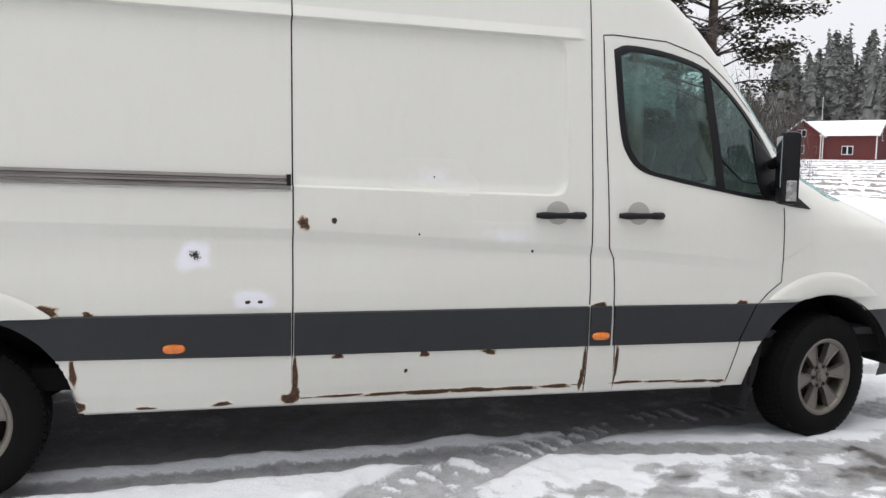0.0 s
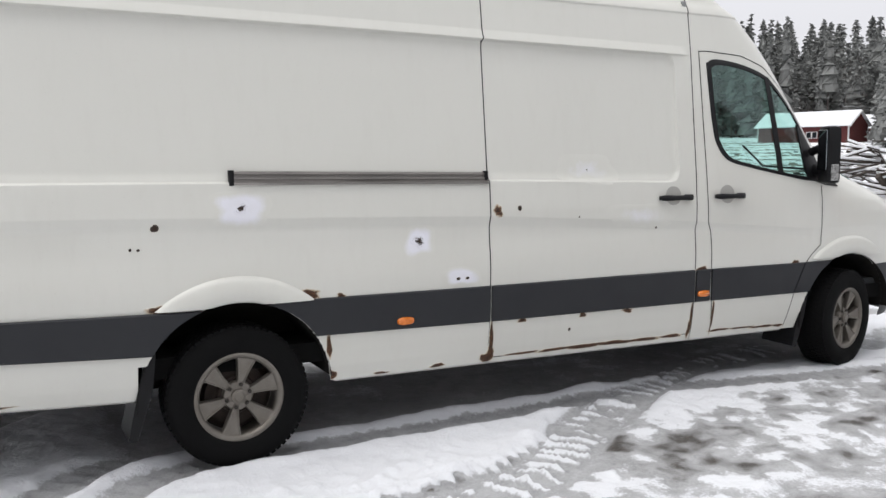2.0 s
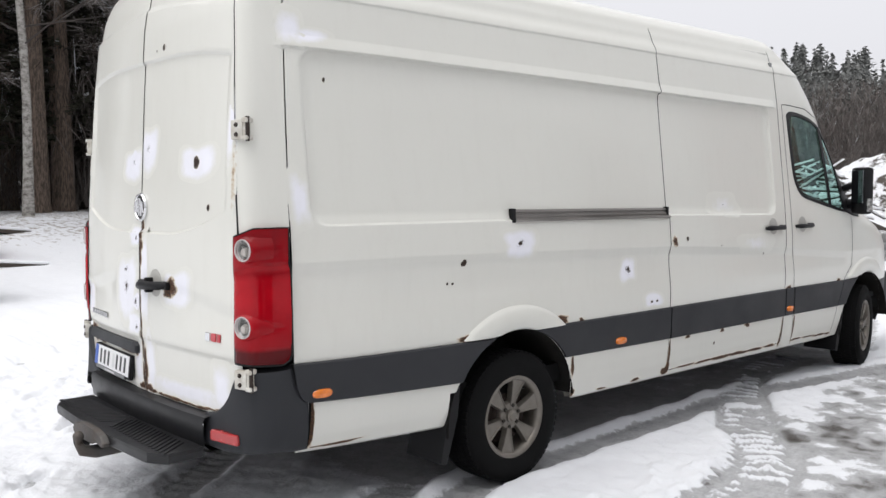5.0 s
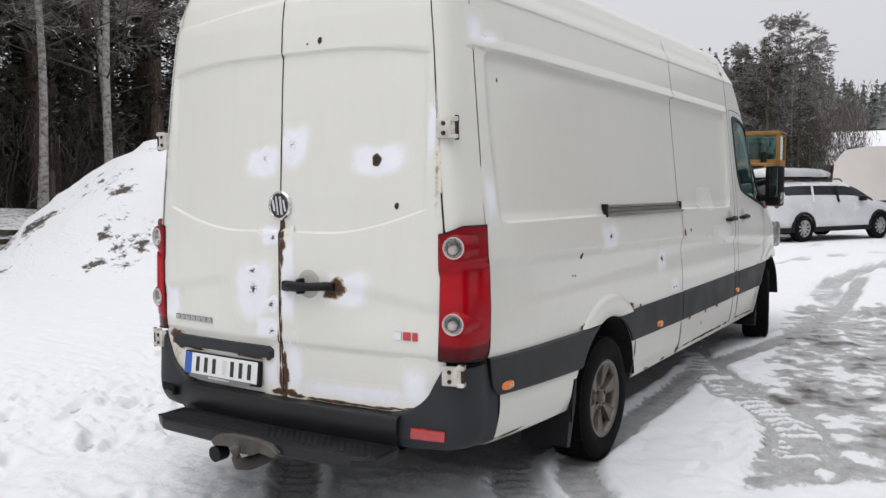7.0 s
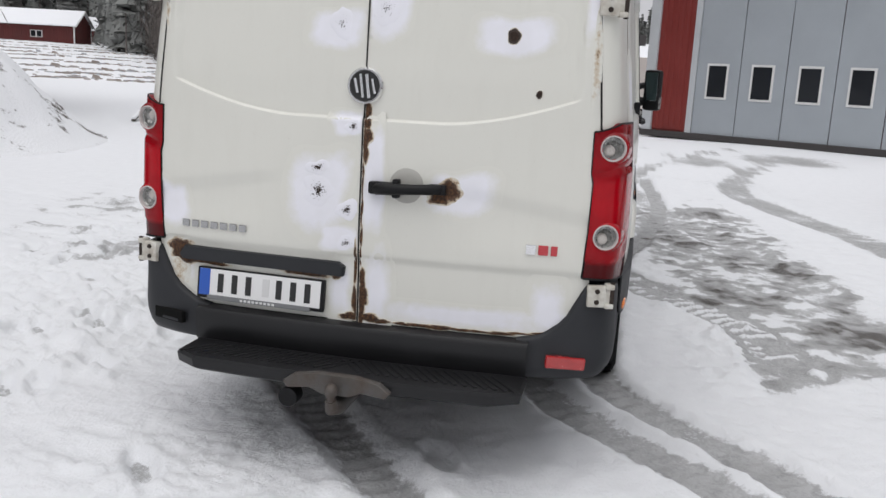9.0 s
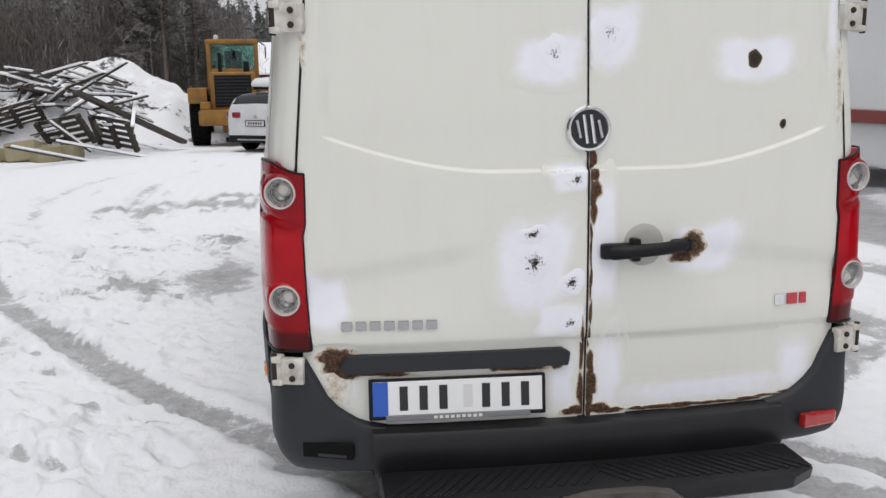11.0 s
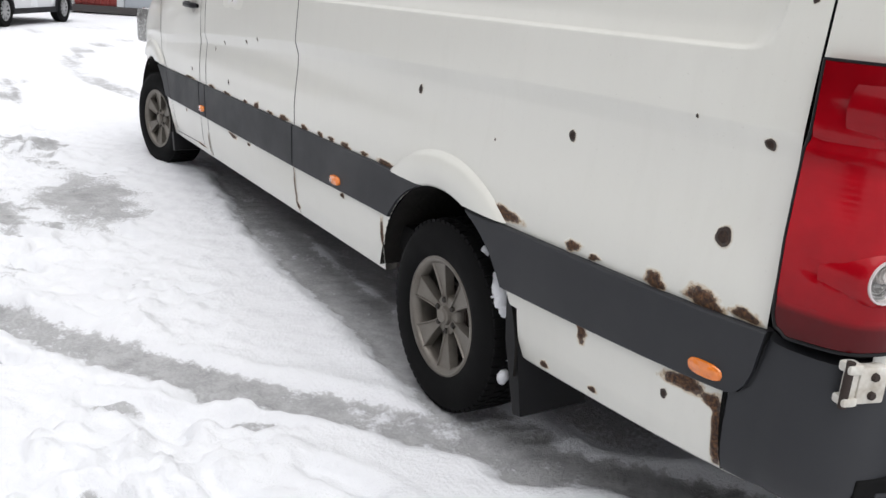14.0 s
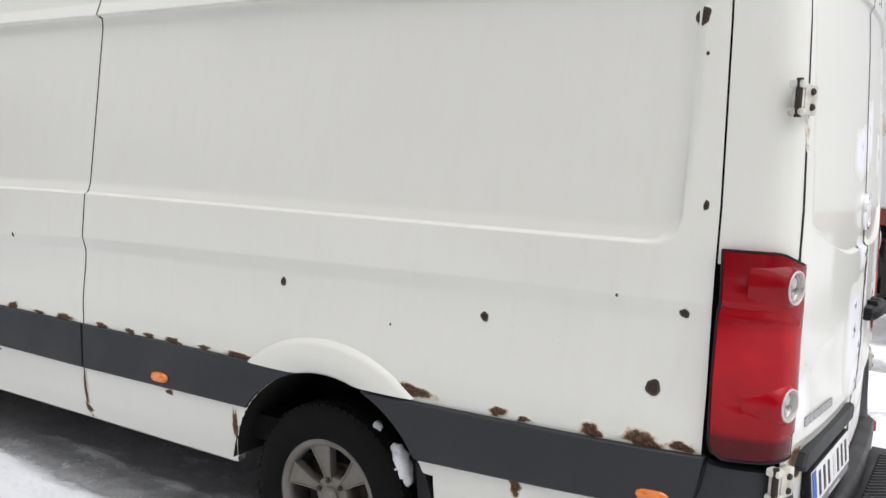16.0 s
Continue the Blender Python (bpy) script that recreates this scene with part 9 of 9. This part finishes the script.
M_BOARDY = plain("yellowed_board", (0.36, 0.32, 0.20), 0.9, var=0.3, each=0.5)

rnd = random.Random(77)
for k in range(170):
    t = rnd.random()
    cx, cy = 19.2 + rnd.gauss(0, 1.3) - 0.3 * (t - 0.5), 5.6 + 6.0 * t + rnd.gauss(0, 0.3)
    hz = max(0.12, 1.5 * math.exp(-((cx - 19.8) / 2.0) ** 2) * (0.65 + 0.45 * math.sin(3 * t + 0.4)) + rnd.uniform(-0.1, 0.5))
    L, w = rnd.uniform(0.7, 2.6), rnd.uniform(0.018, 0.06)
    m = Matrix.Translation((cx - 0.4, cy, hz)) @ Matrix.Rotation(rnd.uniform(0, 6.28), 4, "Z") @ Matrix.Rotation(rnd.gauss(0, 0.24), 4, "Y")
    g = Geo()
    if rnd.random() < 0.3:
        g.tube([(-L / 2, 0, 0), (0, 0, rnd.gauss(0, 0.05)), (L / 2, 0, 0)], [w * 0.8, w * 0.7, w * 0.4], 6)
    else:
        g.box((-L / 2, -w, -w * 0.35), (L / 2, w, w * 0.35), 0)
    beam = tagged(g.object("scrap_beam", M_WOOD, None), "weathered beam in the scrap heap", "beam", "scrap timber")
    beam.matrix_world = m
    if rnd.random() < 0.85:
        g = Geo()
        g.box((-L * 0.46, -w * 0.9, w * 0.36), (L * rnd.uniform(0.1, 0.45), w * 0.9, w * 0.36 + 0.06), 0.02)
        g.object("snow_cap", M_WOODSNOW, beam, "snow lying on the beam")


def pallet(at, label):
    p = thing("pallet", label, "pallet", at, "pallets")
    for k in range(5):
        g = Geo()
        g.box((-0.6, -0.4 + 0.175 * k, 0.10), (0.6, -0.4 + 0.175 * k + 0.10, 0.122), 0)
        g.object("slat", M_WOOD, p)
    for x in (-0.55, 0.0, 0.55):
        g = Geo()
        g.box((x - 0.05, -0.4, 0), (x + 0.05, 0.4, 0.10), 0)
        g.object("bearer", M_WOOD, p)
    for k in range(5):
        g = Geo()
        y = -0.4 + 0.175 * k
        g.box((-0.57 + 0.05 * (k % 2), y + 0.012, 0.122), (0.58 - 0.07 * (k % 3), y + 0.092, 0.150), 0.010)
        g.object("snow_cap", M_WOODSNOW, p)
    return p


pl = pallet(pose(17.4, 6.6, 0.55, 55, 10, 70), "snowy wooden pallet leaning on the scrap heap")
copy_thing(pl, pose(17.7, 5.6, 0.5, 62, -8, 60))
copy_thing(pl, pose(18.6, 7.4, 1.5, 8, 6, 30))
copy_thing(pl, pose(17.6, 7.7, 0.9, 40, 15, 100))
copy_thing(pl, pose(5.3, 14.6, 0.36, 3, 3, 38))
copy_thing(pl, pose(6.2, 15.3, 0.48, 2, 3, 36))
g = Geo()
g.box((-1.8, -0.12, -0.05), (1.8, 0.12, 0.05), 0.01, Matrix.Translation((18.3, 5.2, 0.85)) @ Matrix.Rotation(radians(-35), 4, "Z") @ Matrix.Rotation(radians(22), 4, "Y"))
tagged(g.object("long_beam", M_WOOD, None), "long grey beam sliding off the scrap heap", "beam")
for k, (x, y, s_) in enumerate(((16.9, 7.3, 0.5), (16.6, 6.9, 0.4), (17.0, 6.6, 0.42), (16.8, 7.7, 0.35))):
    g = Geo()
    g.box((-s_, -s_ * 0.7, 0), (s_, s_ * 0.7, s_ * 0.9), 0.08)
    b = tagged(g.object("insulation_block", M_BOARDY, None, smooth=30), "yellowed insulation block half under snow", "block", "insulation blocks")
    b.matrix_world = pose(x, y, -0.05, 6 * k - 8, 9 - 5 * k, 40 * k)

# red drum and boards by the grove
g = Geo()
g.lathe([(0, 0), (0.285, 0), (0.295, 0.02), (0.28, 0.04), (0.285, 0.28), (0.297, 0.30), (0.285, 0.32), (0.285, 0.58), (0.297, 0.60), (0.285, 0.62), (0.28, 0.85), (0.295, 0.87), (0.28, 0.885), (0.27, 0.87), (0, 0.865)], 32, cap=False)
drum = tagged(g.object("oil_drum", M_RUSTBAR, None, smooth=40), "red oil drum on the snow", "drum")
drum.matrix_world = pose(1.35, 15.1, land(1.35, 15.1) - 0.05)
for k, (x, y, z, a) in enumerate(((1.9, 16.6, 0.6, 20), (0.6, 17.0, 0.7, -15), (1.5, 14.3, 0.15, 5))):
    g = Geo()
    g.box((-0.9, -0.14, 0), (0.9, 0.14, 0.08), 0.01)
    p = tagged(g.object("plank", M_WOOD, None), "plank with snow on it", "plank", "planks by the grove")
    p.matrix_world = pose(x, y, land(x, y) + 0.02, 0, 6, a)
    g = Geo()
    g.box((-0.85, -0.13, 0.08), (0.85, 0.13, 0.15), 0.03)
    g.object("snow_cap", M_WOODSNOW, p)
# fence posts by the grove
for k in range(5):
    g = Geo()
    x, y = -1.0 + 3.2 * k, 18.0 - 0.35 * k
    g.tube([(0, 0, -0.2), (0.02, 0, 1.15)], [0.07, 0.06], 7)
    p = tagged(g.object("fence_post", M_WOOD, None), "grey wooden fence post", "post", "fence posts")
    p.matrix_world = Matrix.Translation((x, y, land(x, y)))
